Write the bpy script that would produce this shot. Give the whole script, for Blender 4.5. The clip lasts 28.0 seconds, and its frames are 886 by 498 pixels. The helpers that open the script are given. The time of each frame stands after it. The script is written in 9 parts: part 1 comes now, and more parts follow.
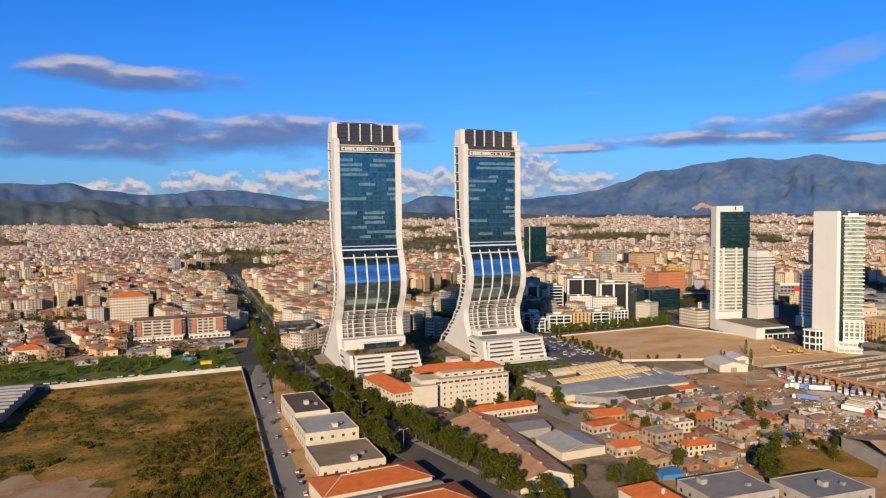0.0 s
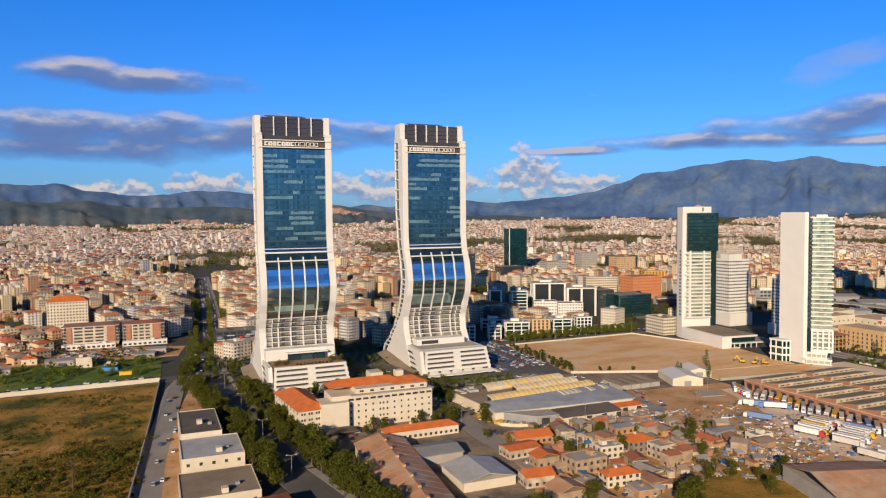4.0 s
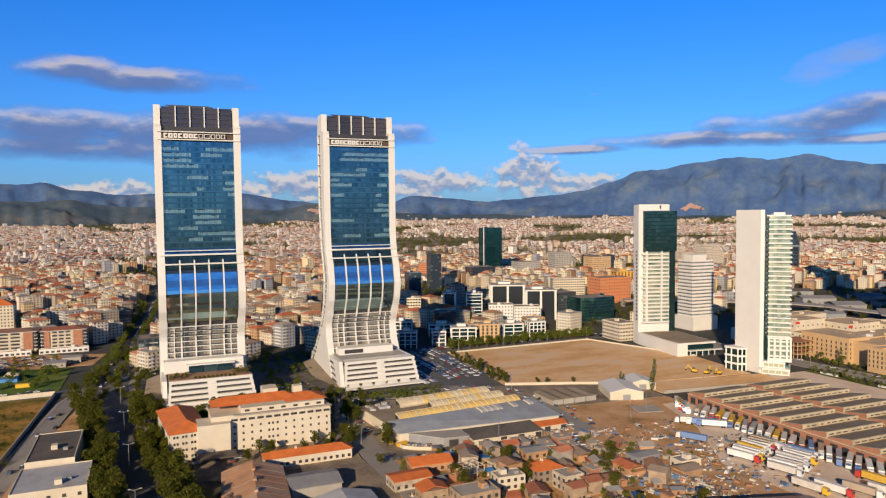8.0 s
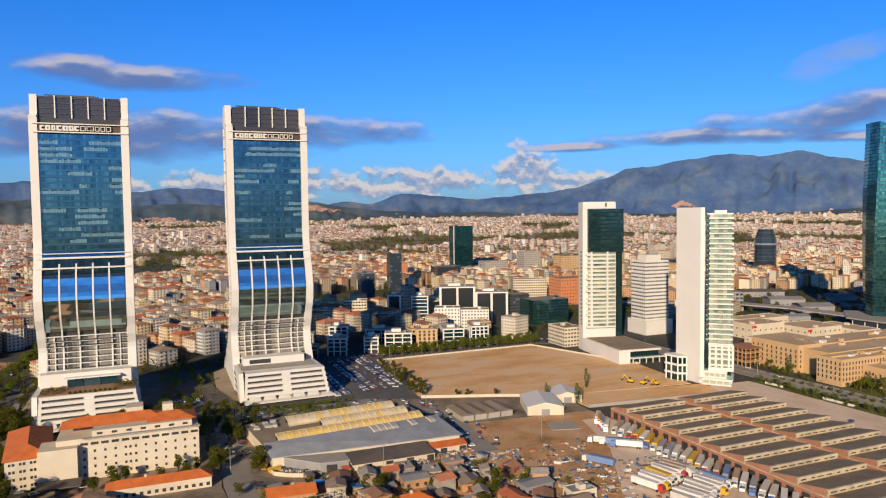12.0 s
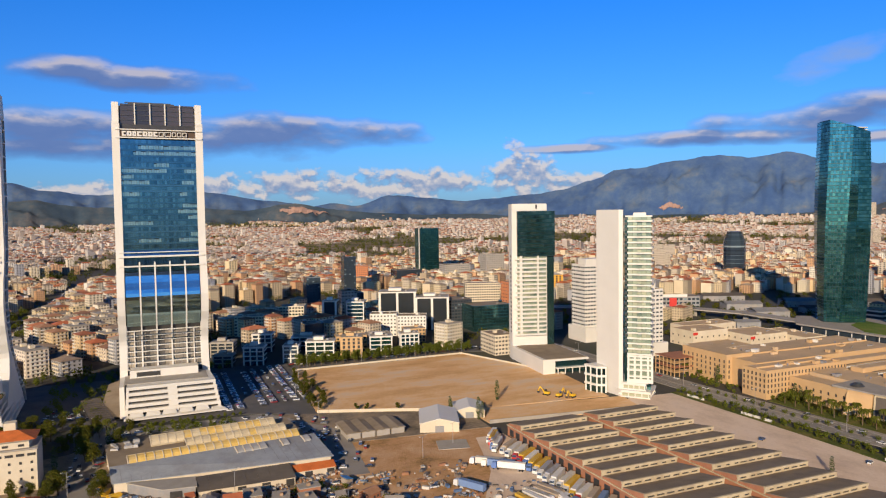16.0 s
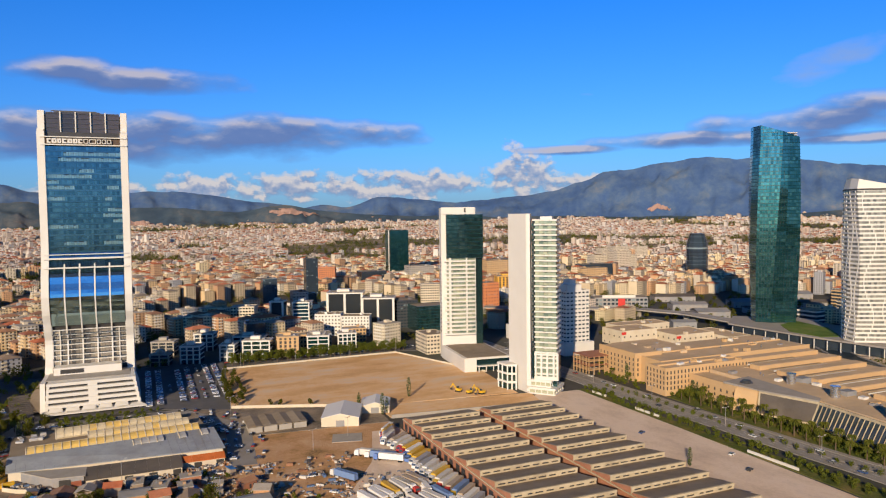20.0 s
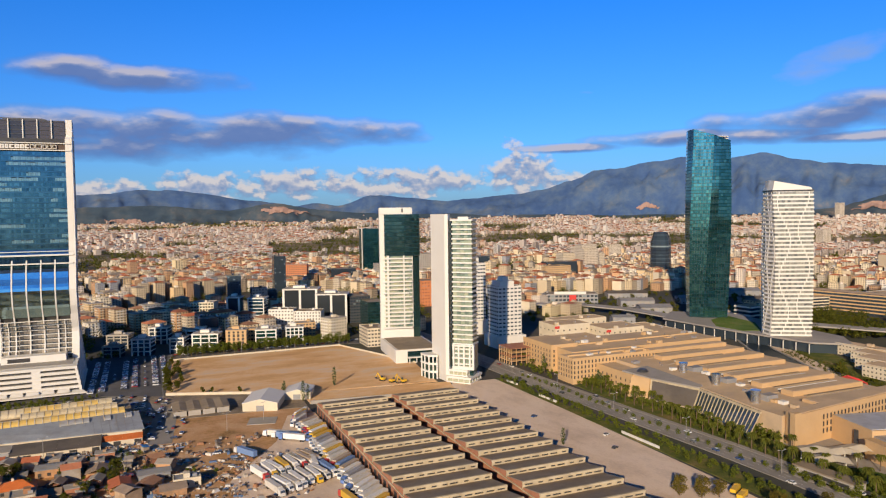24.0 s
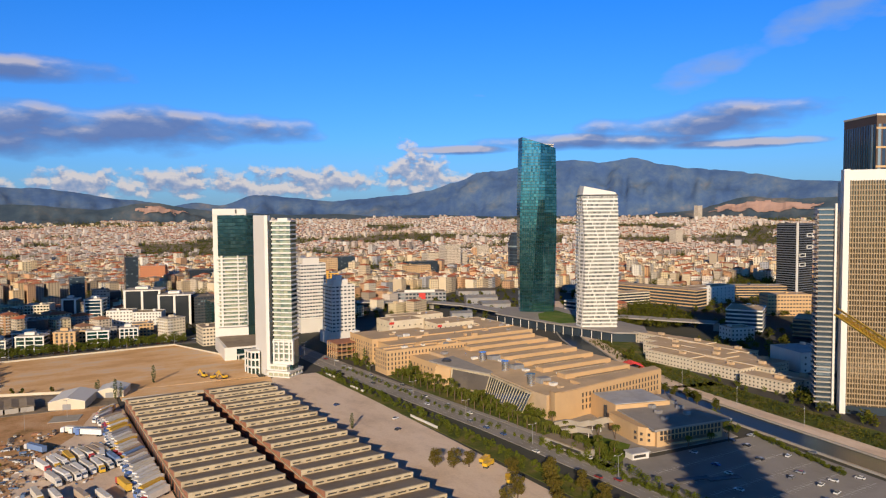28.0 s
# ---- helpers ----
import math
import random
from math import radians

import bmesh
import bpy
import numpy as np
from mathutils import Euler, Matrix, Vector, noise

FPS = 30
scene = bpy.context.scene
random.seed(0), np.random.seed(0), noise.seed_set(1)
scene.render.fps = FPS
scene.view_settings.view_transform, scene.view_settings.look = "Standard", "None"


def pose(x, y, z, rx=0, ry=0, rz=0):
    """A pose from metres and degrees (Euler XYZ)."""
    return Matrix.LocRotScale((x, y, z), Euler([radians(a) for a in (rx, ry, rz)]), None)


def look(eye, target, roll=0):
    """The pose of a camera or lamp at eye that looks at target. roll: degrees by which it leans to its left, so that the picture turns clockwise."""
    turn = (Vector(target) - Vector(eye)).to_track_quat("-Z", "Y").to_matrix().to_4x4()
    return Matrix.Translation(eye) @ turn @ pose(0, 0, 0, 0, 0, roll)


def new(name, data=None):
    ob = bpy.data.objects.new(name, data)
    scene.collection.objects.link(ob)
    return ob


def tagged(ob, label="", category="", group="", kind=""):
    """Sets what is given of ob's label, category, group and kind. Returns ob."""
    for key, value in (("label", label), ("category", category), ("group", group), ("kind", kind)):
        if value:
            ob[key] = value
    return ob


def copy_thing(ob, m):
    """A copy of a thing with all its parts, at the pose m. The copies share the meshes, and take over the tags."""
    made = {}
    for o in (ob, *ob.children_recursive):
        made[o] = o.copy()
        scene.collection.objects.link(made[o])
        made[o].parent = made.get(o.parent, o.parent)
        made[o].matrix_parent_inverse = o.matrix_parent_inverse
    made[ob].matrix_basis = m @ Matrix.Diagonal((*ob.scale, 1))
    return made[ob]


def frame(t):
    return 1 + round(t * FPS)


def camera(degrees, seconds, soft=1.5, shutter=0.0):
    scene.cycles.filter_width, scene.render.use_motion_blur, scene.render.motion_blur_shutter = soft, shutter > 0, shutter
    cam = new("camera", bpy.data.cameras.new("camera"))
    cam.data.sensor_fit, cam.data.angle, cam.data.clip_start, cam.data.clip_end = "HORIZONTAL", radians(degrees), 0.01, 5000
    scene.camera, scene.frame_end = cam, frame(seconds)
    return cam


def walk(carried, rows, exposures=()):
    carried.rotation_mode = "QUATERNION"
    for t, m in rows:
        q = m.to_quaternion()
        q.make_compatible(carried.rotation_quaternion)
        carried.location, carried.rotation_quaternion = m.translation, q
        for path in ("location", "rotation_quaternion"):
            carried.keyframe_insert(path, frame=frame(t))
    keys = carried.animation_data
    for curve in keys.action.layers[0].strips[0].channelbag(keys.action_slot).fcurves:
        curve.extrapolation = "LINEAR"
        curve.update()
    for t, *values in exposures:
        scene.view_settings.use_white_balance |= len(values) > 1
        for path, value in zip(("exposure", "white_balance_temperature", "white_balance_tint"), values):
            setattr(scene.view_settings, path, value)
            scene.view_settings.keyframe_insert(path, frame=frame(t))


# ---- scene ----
cam = camera(64.0, 28.0, soft=1.2)
METRES, EYE, TILT, LEAN, TURN = 468.0, 125.0, 0.0, 0.0, -22.6
ROWS = [
    (0.0, 0.0, 0.0, 0.0, -0.03, -2.87, 0.58),
    (0.5, 0.0141, 0.0085, -0.0005, -0.01, -2.82, 0.48),
    (1.0, 0.0288, 0.0185, -0.0011, 0.0, -2.77, 0.45),
    (1.5, 0.0415, 0.0286, -0.0017, 0.02, -2.74, 0.39),
    (2.0, 0.0555, 0.0406, -0.0023, 0.04, -2.73, 0.38),
    (2.5, 0.0681, 0.0515, -0.0026, 0.06, -2.73, 0.39),
    (3.0, 0.0822, 0.0639, -0.0029, 0.07, -2.71, 0.41),
    (3.5, 0.0957, 0.076, -0.0032, 0.1, -2.72, 0.44),
    (5.5, 0.1529, 0.1239, -0.0046, 0.16, -2.68, 0.5),
    (6.0, 0.1677, 0.1364, -0.0048, 0.14, -2.7, 0.53),
    (6.5, 0.1811, 0.1473, -0.005, 0.13, -2.72, 0.52),
    (7.0, 0.1964, 0.1593, -0.0053, 0.13, -2.73, 0.52),
    (7.5, 0.2102, 0.1698, -0.0056, 0.1, -2.76, 0.53),
    (8.0, 0.226, 0.1815, -0.0054, 0.07, -2.8, 0.56),
    (8.5, 0.2411, 0.1921, -0.0053, 0.05, -2.85, 0.59),
    (9.0, 0.2569, 0.2032, -0.0052, 0.03, -2.88, 0.58),
    (9.5, 0.271, 0.213, -0.0051, 0.01, -2.89, 0.58),
    (10.0, 0.2872, 0.2241, -0.0052, -0.02, -2.9, 0.6),
    (10.5, 0.3024, 0.2344, -0.0051, -0.03, -2.91, 0.61),
    (11.0, 0.3187, 0.2452, -0.0051, -0.04, -2.93, 0.63),
    (11.5, 0.333, 0.2544, -0.0053, -0.06, -2.95, 0.65),
    (12.0, 0.3496, 0.2646, -0.0054, -0.06, -2.98, 0.68),
    (12.5, 0.3655, 0.2738, -0.0054, -0.07, -3.01, 0.71),
    (14.5, 0.4304, 0.3095, -0.0059, -0.18, -3.0, 0.7),
    (15.0, 0.448, 0.3171, -0.0058, -0.21, -2.94, 0.71),
    (15.5, 0.4652, 0.3218, -0.0058, -0.24, -2.89, 0.75),
    (16.0, 0.4823, 0.3238, -0.0056, -0.29, -2.85, 0.73),
    (16.5, 0.4975, 0.3238, -0.0054, -0.32, -2.82, 0.72),
    (17.0, 0.5143, 0.3215, -0.005, -0.33, -2.8, 0.71),
    (17.5, 0.53, 0.3177, -0.0047, -0.34, -2.79, 0.7),
    (18.0, 0.5456, 0.3125, -0.0044, -0.35, -2.78, 0.7),
    (18.5, 0.5607, 0.3062, -0.0042, -0.36, -2.77, 0.7),
    (19.0, 0.5767, 0.2983, -0.0037, -0.36, -2.77, 0.7),
    (19.5, 0.5905, 0.2909, -0.0034, -0.36, -2.77, 0.72),
    (20.0, 0.606, 0.2819, -0.0032, -0.37, -2.76, 0.72),
    (20.5, 0.6209, 0.273, -0.0027, -0.36, -2.77, 0.72),
    (21.0, 0.6364, 0.263, -0.0026, -0.36, -2.76, 0.72),
    (21.5, 0.65, 0.2542, -0.0022, -0.38, -2.78, 0.73),
    (23.5, 0.709, 0.2179, -0.0014, -0.4, -2.88, 0.71),
    (24.0, 0.7245, 0.209, -0.0012, -0.39, -2.91, 0.7),
    (24.5, 0.7385, 0.2011, -0.0011, -0.45, -2.93, 0.69),
    (25.0, 0.7544, 0.1924, -0.001, -0.82, -2.95, 0.66),
    (25.5, 0.7696, 0.1838, -0.0008, -1.73, -2.97, 0.62),
    (26.0, 0.7853, 0.1745, -0.0005, -3.09, -2.99, 0.58),
    (26.5, 0.7992, 0.1659, -0.0004, -4.38, -2.98, 0.54),
    (27.0, 0.8145, 0.1554, -0.0004, -5.83, -2.97, 0.52),
    (27.5, 0.8291, 0.1446, -0.0004, -7.26, -2.96, 0.48),
    (28.0, 0.844, 0.1321, -0.0004, -8.85, -2.95, 0.44),
]
walk(cam, [(t, pose(0, 0, EYE, TILT, LEAN, TURN) @ pose(METRES * x, METRES * y, METRES * z, 90 + pitch, roll, yaw)) for t, x, y, z, yaw, pitch, roll in ROWS])

# ---- world, sun, exposure ----
SUN_AZ, SUN_EL = 218.0, 18.5          # where the sun stands, clockwise from +y, and its height
sun_dir = Vector((math.sin(radians(SUN_AZ)) * math.cos(radians(SUN_EL)), math.cos(radians(SUN_AZ)) * math.cos(radians(SUN_EL)), math.sin(radians(SUN_EL))))
sun = new("sun", bpy.data.lights.new("sun", "SUN"))
sun.data.energy, sun.data.angle, sun.data.color = 4.65, radians(0.5), (1.0, 0.80, 0.555)
sun.matrix_world = look(sun_dir * 100, (0, 0, 0))


class Net:
    """A small helper to chain shader nodes."""
    def __init__(self, tree):
        self.tree = tree
        tree.nodes.clear()

    def node(self, kind, inputs=()):
        n = self.tree.nodes.new(kind)
        for k, v in dict(inputs).items():
            if isinstance(v, bpy.types.NodeSocket):
                self.tree.links.new(v, n.inputs[k])
            else:
                n.inputs[k].default_value = v
        return n

    def math(self, op, a, b=0.0, c=None, clamp=False):
        ins = {0: a, 1: b}
        if c is not None:
            ins[2] = c
        n = self.node("ShaderNodeMath", ins)
        n.operation, n.use_clamp = op, clamp
        return n.outputs[0]

    def noise(self, vec, scale, detail=4.0, rough=0.55):
        return self.node("ShaderNodeTexNoise", {"Vector": vec, "Scale": scale, "Detail": detail, "Roughness": rough}).outputs[0]

    def ramp(self, fac, stops):
        n = self.node("ShaderNodeValToRGB", {"Fac": fac})
        el = n.color_ramp.elements
        while len(el) < len(stops):
            el.new(0.5)
        for e, (p, c) in zip(el, stops):
            e.position, e.color = p, (*c, 1) if len(c) == 3 else c
        return n.outputs[0]

    def mix(self, fac, a, b, blend="MIX"):
        n = self.node("ShaderNodeMix")
        n.data_type, n.blend_type = "RGBA", blend
        for k, v in ((0, fac), (6, a), (7, b)):
            if isinstance(v, bpy.types.NodeSocket):
                self.tree.links.new(v, n.inputs[k])
            else:
                n.inputs[k].default_value = v if k == 0 else ((*v, 1) if len(v) == 3 else v)
        return n.outputs[2]


world = bpy.data.worlds.new("world")
scene.world = world
world.use_nodes = True
w = Net(world.node_tree)
sky = w.node("ShaderNodeTexSky")
sky.sky_type, sky.sun_disc, sky.sun_elevation, sky.sun_rotation = "NISHITA", False, radians(SUN_EL), radians(SUN_AZ)
sky.altitude, sky.air_density, sky.dust_density, sky.ozone_density = 100, 1.0, 0.6, 3.0
tc = w.node("ShaderNodeTexCoord").outputs["Generated"]
sep = w.node("ShaderNodeSeparateXYZ", {0: tc})
az = w.math("MULTIPLY", w.math("ARCTAN2", sep.outputs[0], sep.outputs[1]), 57.2958)
el = w.math("MULTIPLY", w.math("ARCSINE", sep.outputs[2]), 57.2958)
def sheet_of_air(shift, kx, ky, z, scale, detail, rough):
    """Noise laid over the sky in degrees; shift: how far above the point it is read."""
    co = w.node("ShaderNodeCombineXYZ", {0: w.math("MULTIPLY", az, kx), 1: w.math("MULTIPLY", w.math("ADD", el, shift), ky), 2: z}).outputs[0]
    return w.noise(co, scale, detail, rough)


def cloud(a, e, wa, we, texture, rag, hard, shift, slant=0.0):
    """How thick a cloud is that stands at azimuth a and height e, with half widths wa and we, in degrees; flatter below than above."""
    u = w.math("DIVIDE", w.math("SUBTRACT", az, a), wa)
    v = w.math("DIVIDE", w.math("SUBTRACT", w.math("SUBTRACT", w.math("ADD", el, shift), e), w.math("MULTIPLY", w.math("SUBTRACT", az, a), slant)), we)
    r = w.math("ADD", w.math("MULTIPLY", u, u), w.math("MULTIPLY", v, v))
    edge = w.math("ADD", w.math("SUBTRACT", 1.0, r), w.math("MULTIPLY", w.math("SUBTRACT", texture, 0.5), rag))
    return w.math("MULTIPLY", edge, hard, clamp=True)


def any_of(items):
    out = items[0]
    for i in items[1:]:
        out = w.math("MAXIMUM", out, i)
    return out


CLOUDS = [("s", 0, 6.0, 15, 2.1), ("s", 10.5, 6.5, 13.0, 1.5), ("s", -5, 5.0, 9, 1.2), ("s", 0.3, 10.1, 8.0, 1.15), ("s", -4.5, 10.6, 4.0, 1.1), ("s", 44, 5.4, 10, 0.75), ("s", 51, 6.5, 8.5, 1.15), ("s", 56, 7.2, 6.0, 1.1), ("s", 54, 5.0, 6.5, 0.45),
          ("s", 33, 5.0, 5, 0.42), ("t", 4.5, 2.2, 4.5, 1.2), ("t", 11.5, 2.4, 6.0, 1.25), ("t", 20.5, 2.5, 6.0, 1.35), ("t", 29.4, 3.0, 3.4, 1.9),
          ("t", 28.6, 5.5, 1.0, 0.65), ("t", -3.0, 1.9, 5, 0.9), ("t", 17.0, 2.1, 5.0, 1.1), ("t", 33.5, 2.2, 4.0, 1.0), ("h", 54, 11.4, 6.0, 1.1, 0.30), ("h", 62, 13.7, 7.0, 1.3, 0.24), ("h", 34.0, 9.2, 1.2, 0.25)]


def clouds_at(shelf_shift, puff_shift):
    """The three kinds of cloud, each as one thickness, and the textures they are cut from."""
    wisp = sheet_of_air(shelf_shift, 0.075, 0.17, 0.0, 2.2, 6.0, 0.5)
    puff = sheet_of_air(puff_shift, 0.12, 0.16, 3.0, 6.0, 6.0, 0.52)
    kinds = {"s": [], "t": [], "h": []}
    for kind, a, e, wa, we, *slant in CLOUDS:
        if kind == "h" and shelf_shift:
            continue
        kinds[kind].append(cloud(a, e, wa, we, puff if kind == "t" else wisp, {"s": 2.5, "t": 4.0, "h": 6.5}[kind], {"s": 1.15, "t": 1.3, "h": 0.7}[kind], puff_shift if kind == "t" else shelf_shift, *slant))
    return [any_of(k) if k else None for k in kinds.values()] + [wisp, puff]


shelf, tower_cloud, thin, wisp, puff = clouds_at(0.0, 0.0)
shelf_up, tower_up, _, wisp_up, puff_up = clouds_at(0.5, 0.42)
grade = w.ramp(w.math("MULTIPLY", el, 1 / 90.0, clamp=True), [(0.0, (0.60, 1.13, 2.05)), (0.22, (0.14, 1.12, 2.6)), (0.34, (0.08, 0.26, 0.60)), (0.6, (0.03, 0.06, 0.12))])
blue = w.mix(1.0, sky.outputs[0], grade, "MULTIPLY")
# pale air low over the hills
veil = w.math("MULTIPLY", w.math("SUBTRACT", 1.0, w.math("DIVIDE", el, 5.5, clamp=True), clamp=True), 0.36)
blue = w.mix(veil, blue, (3.0, 4.7, 8.3))
# the light comes from above and behind: the upper rims are bright, the bodies stay in their own shade
rim = w.math("ADD", w.math("SUBTRACT", shelf, shelf_up), w.math("MULTIPLY", w.math("SUBTRACT", wisp, wisp_up), 1.0))
lit = w.ramp(w.math("ADD", rim, 0.3, clamp=True), [(0.05, (1.45, 2.5, 6.0)), (0.36, (2.0, 3.0, 6.3)), (0.62, (3.6, 4.3, 7.0)), (0.9, (7.4, 7.0, 8.2))])
bloom = w.math("ADD", w.math("MULTIPLY", w.math("SUBTRACT", tower_cloud, tower_up), 0.5), w.math("MULTIPLY", w.math("SUBTRACT", puff, puff_up), 2.2))
puffs = w.ramp(w.math("ADD", bloom, 0.45, clamp=True), [(0.15, (3.2, 4.2, 6.9)), (0.45, (5.6, 5.9, 7.6)), (0.8, (10.0, 9.0, 8.7))])
col = w.mix(w.math("MULTIPLY", thin, 0.55), blue, (4.4, 5.6, 8.4))
col = w.mix(w.math("MULTIPLY", tower_cloud, 0.86), col, puffs)
col = w.mix(w.math("MULTIPLY", shelf, 0.92), col, lit)
bg = w.node("ShaderNodeBackground", {"Color": col, "Strength": 0.058})
w.node("ShaderNodeOutputWorld", {"Surface": bg.outputs[0]})
scene.view_settings.exposure = 0.26


# ---- materials ----
def material(name, color, rough=0.7, metal=0.0, vary=0.12, scale=0.4, fine=6.0, bump=0.0, palette=None, pick="object", dirt=None, spec=0.4):
    """A surface with blotches and grain in world size. palette: colours of which each object (or island) takes one."""
    m = bpy.data.materials.new(name)
    m.use_nodes = True
    n = Net(m.node_tree)
    at = n.node("ShaderNodeNewGeometry").outputs["Position"]
    if palette:
        rnd = n.node("ShaderNodeObjectInfo").outputs["Random"] if pick == "object" else n.node("ShaderNodeNewGeometry").outputs["Random Per Island"]
        r = n.node("ShaderNodeValToRGB", {"Fac": rnd})
        r.color_ramp.interpolation = "CONSTANT"
        e = r.color_ramp.elements
        while len(e) < len(palette):
            e.new(0.5)
        for i, c in enumerate(palette):
            e[i].position, e[i].color = i / len(palette), (*c, 1)
        base = r.outputs[0]
    else:
        base = n.node("ShaderNodeRGB").outputs[0]
        base.default_value = (*color, 1)
    big, small = n.noise(at, scale, 3.0), n.noise(at, fine, 2.0)
    k = n.math("ADD", n.math("MULTIPLY", n.math("SUBTRACT", big, 0.5), vary * 3.2), n.math("MULTIPLY", n.math("SUBTRACT", small, 0.5), vary * 2.0))
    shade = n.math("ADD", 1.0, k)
    c = n.mix(1.0, base, n.node("ShaderNodeCombineXYZ", {0: shade, 1: shade, 2: shade}).outputs[0], "MULTIPLY")
    if dirt:
        d = n.ramp(n.noise(at, scale * 0.45, 5.0, 0.65), [(0.46, (0, 0, 0)), (0.62, (1, 1, 1))])
        c = n.mix(n.math("MULTIPLY", d, 0.75), c, dirt)
    ins = {"Base Color": c, "Roughness": n.math("ADD", rough, n.math("MULTIPLY", n.math("SUBTRACT", small, 0.5), 0.2), clamp=True), "Metallic": metal, "Specular IOR Level": spec}
    if bump:
        ins["Normal"] = n.node("ShaderNodeBump", {"Height": small, "Strength": min(1.0, bump), "Distance": 0.3}).outputs[0]
    b = n.node("ShaderNodeBsdfPrincipled", ins)
    n.node("ShaderNodeOutputMaterial", {"Surface": b.outputs[0]})
    return m


def patchy(name, stops, scale, rough=0.95, fine=0.8, bump=0.0, stretch=(1.0, 1.0, 1.0)):
    """Bare ground or growth in ragged patches of several colours, with a finer grain on top."""
    m = bpy.data.materials.new(name)
    m.use_nodes = True
    n = Net(m.node_tree)
    at = n.node("ShaderNodeVectorMath", {0: n.node("ShaderNodeNewGeometry").outputs["Position"], 1: stretch})
    at.operation = "MULTIPLY"
    at = at.outputs[0]
    big = n.noise(at, scale, 8.0, 0.62)
    grain = n.noise(at, fine, 5.0, 0.65)
    f = n.math("ADD", n.math("MULTIPLY", n.math("SUBTRACT", big, 0.5), 2.1), n.math("MULTIPLY", n.math("SUBTRACT", grain, 0.5), 0.7))
    c = n.ramp(n.math("ADD", f, 0.5, clamp=True), stops)
    ins = {"Base Color": c, "Roughness": rough, "Specular IOR Level": 0.2}
    if bump:
        ins["Normal"] = n.node("ShaderNodeBump", {"Height": grain, "Strength": bump, "Distance": 0.6}).outputs[0]
    b = n.node("ShaderNodeBsdfPrincipled", ins)
    n.node("ShaderNodeOutputMaterial", {"Surface": b.outputs[0]})
    return m


def glass(name, colors, rough=0.05, metal=0.75, blinds=0.0, wave=0.0):
    """Facade glass: a dark tinted mirror, pane by pane a little different; blinds: share of panes with pale blinds."""
    m = bpy.data.materials.new(name)
    m.use_nodes = True
    n = Net(m.node_tree)
    geo = n.node("ShaderNodeNewGeometry")
    at = geo.outputs["Position"]
    # a different hand of panes on each storey
    rnd = n.math("FRACT", n.math("ADD", n.math("MULTIPLY", geo.outputs["Random Per Island"], 7.31), n.math("MULTIPLY", n.node("ShaderNodeObjectInfo").outputs["Random"], 13.7)))
    r = n.node("ShaderNodeValToRGB", {"Fac": rnd})
    e = r.color_ramp.elements
    while len(e) < len(colors):
        e.new(0.5)
    for i, c in enumerate(colors):
        e[i].position, e[i].color = i / max(1, len(colors) - 1), (*c, 1)
    c, me = r.outputs[0], metal
    if blinds:
        on = n.math("GREATER_THAN", rnd, 1 - blinds)
        c = n.mix(n.math("MULTIPLY", on, 0.75), c, (0.34, 0.42, 0.44))
        me = n.math("SUBTRACT", metal, n.math("MULTIPLY", on, metal * 0.6))
    ins = {"Base Color": c, "Roughness": n.math("ADD", rough, n.math("MULTIPLY", n.noise(at, 0.2), 0.06)), "Metallic": me, "Specular IOR Level": 0.8}
    if wave:
        ins["Normal"] = n.node("ShaderNodeBump", {"Height": n.noise(at, 0.35, 2.0), "Strength": wave, "Distance": 0.4}).outputs[0]
    b = n.node("ShaderNodeBsdfPrincipled", ins)
    n.node("ShaderNodeOutputMaterial", {"Surface": b.outputs[0]})
    return m


def foliage(name, palette, through_share=0.45):
    """Leaves: each one of a few greens, matt, letting part of the light through."""
    m = bpy.data.materials.new(name)
    m.use_nodes = True
    n = Net(m.node_tree)
    geo = n.node("ShaderNodeNewGeometry")
    r = n.node("ShaderNodeValToRGB", {"Fac": geo.outputs["Random Per Island"]})
    e = r.color_ramp.elements
    while len(e) < len(palette):
        e.new(0.5)
    for i, c in enumerate(palette):
        e[i].position, e[i].color = i / (len(palette) - 1), (*c, 1)
    k = n.math("ADD", 0.55, n.math("MULTIPLY", n.noise(geo.outputs["Position"], 0.12, 3.0), 0.9))
    c = n.mix(1.0, r.outputs[0], n.node("ShaderNodeCombineXYZ", {0: k, 1: k, 2: k}).outputs[0], "MULTIPLY")
    b = n.node("ShaderNodeBsdfPrincipled", {"Base Color": c, "Roughness": 0.85, "Specular IOR Level": 0.1})
    t = n.node("ShaderNodeBsdfTranslucent", {"Color": c})
    x = n.node("ShaderNodeMixShader", {0: through_share, 1: b.outputs[0], 2: t.outputs[0]})
    n.node("ShaderNodeOutputMaterial", {"Surface": x.outputs[0]})
    return m


M_WHITE = material("white_cladding", (0.66, 0.625, 0.565), 0.5, vary=0.04, scale=0.08, fine=1.5)
M_CREAM = material("cream_render", (0.62, 0.535, 0.40), 0.8, vary=0.08, scale=0.15, fine=2.5, dirt=(0.55, 0.46, 0.34))
M_CARPARK = material("worn_car_park", (0.29, 0.265, 0.24), 0.9, vary=0.10, scale=0.05, fine=1.0, dirt=(0.22, 0.20, 0.18))
M_CONCRETE = material("concrete", (0.36, 0.325, 0.28), 0.85, vary=0.14, scale=0.2, fine=3.0, bump=0.2)
M_DARKCON = material("grey_roof_felt", (0.26, 0.20, 0.135), 0.9, vary=0.22, scale=0.12, fine=2.0, dirt=(0.31, 0.25, 0.18))
M_BEAM = material("weathered_pale_concrete", (0.50, 0.41, 0.27), 0.85, vary=0.16, scale=0.25, fine=2.0, dirt=(0.34, 0.27, 0.18))
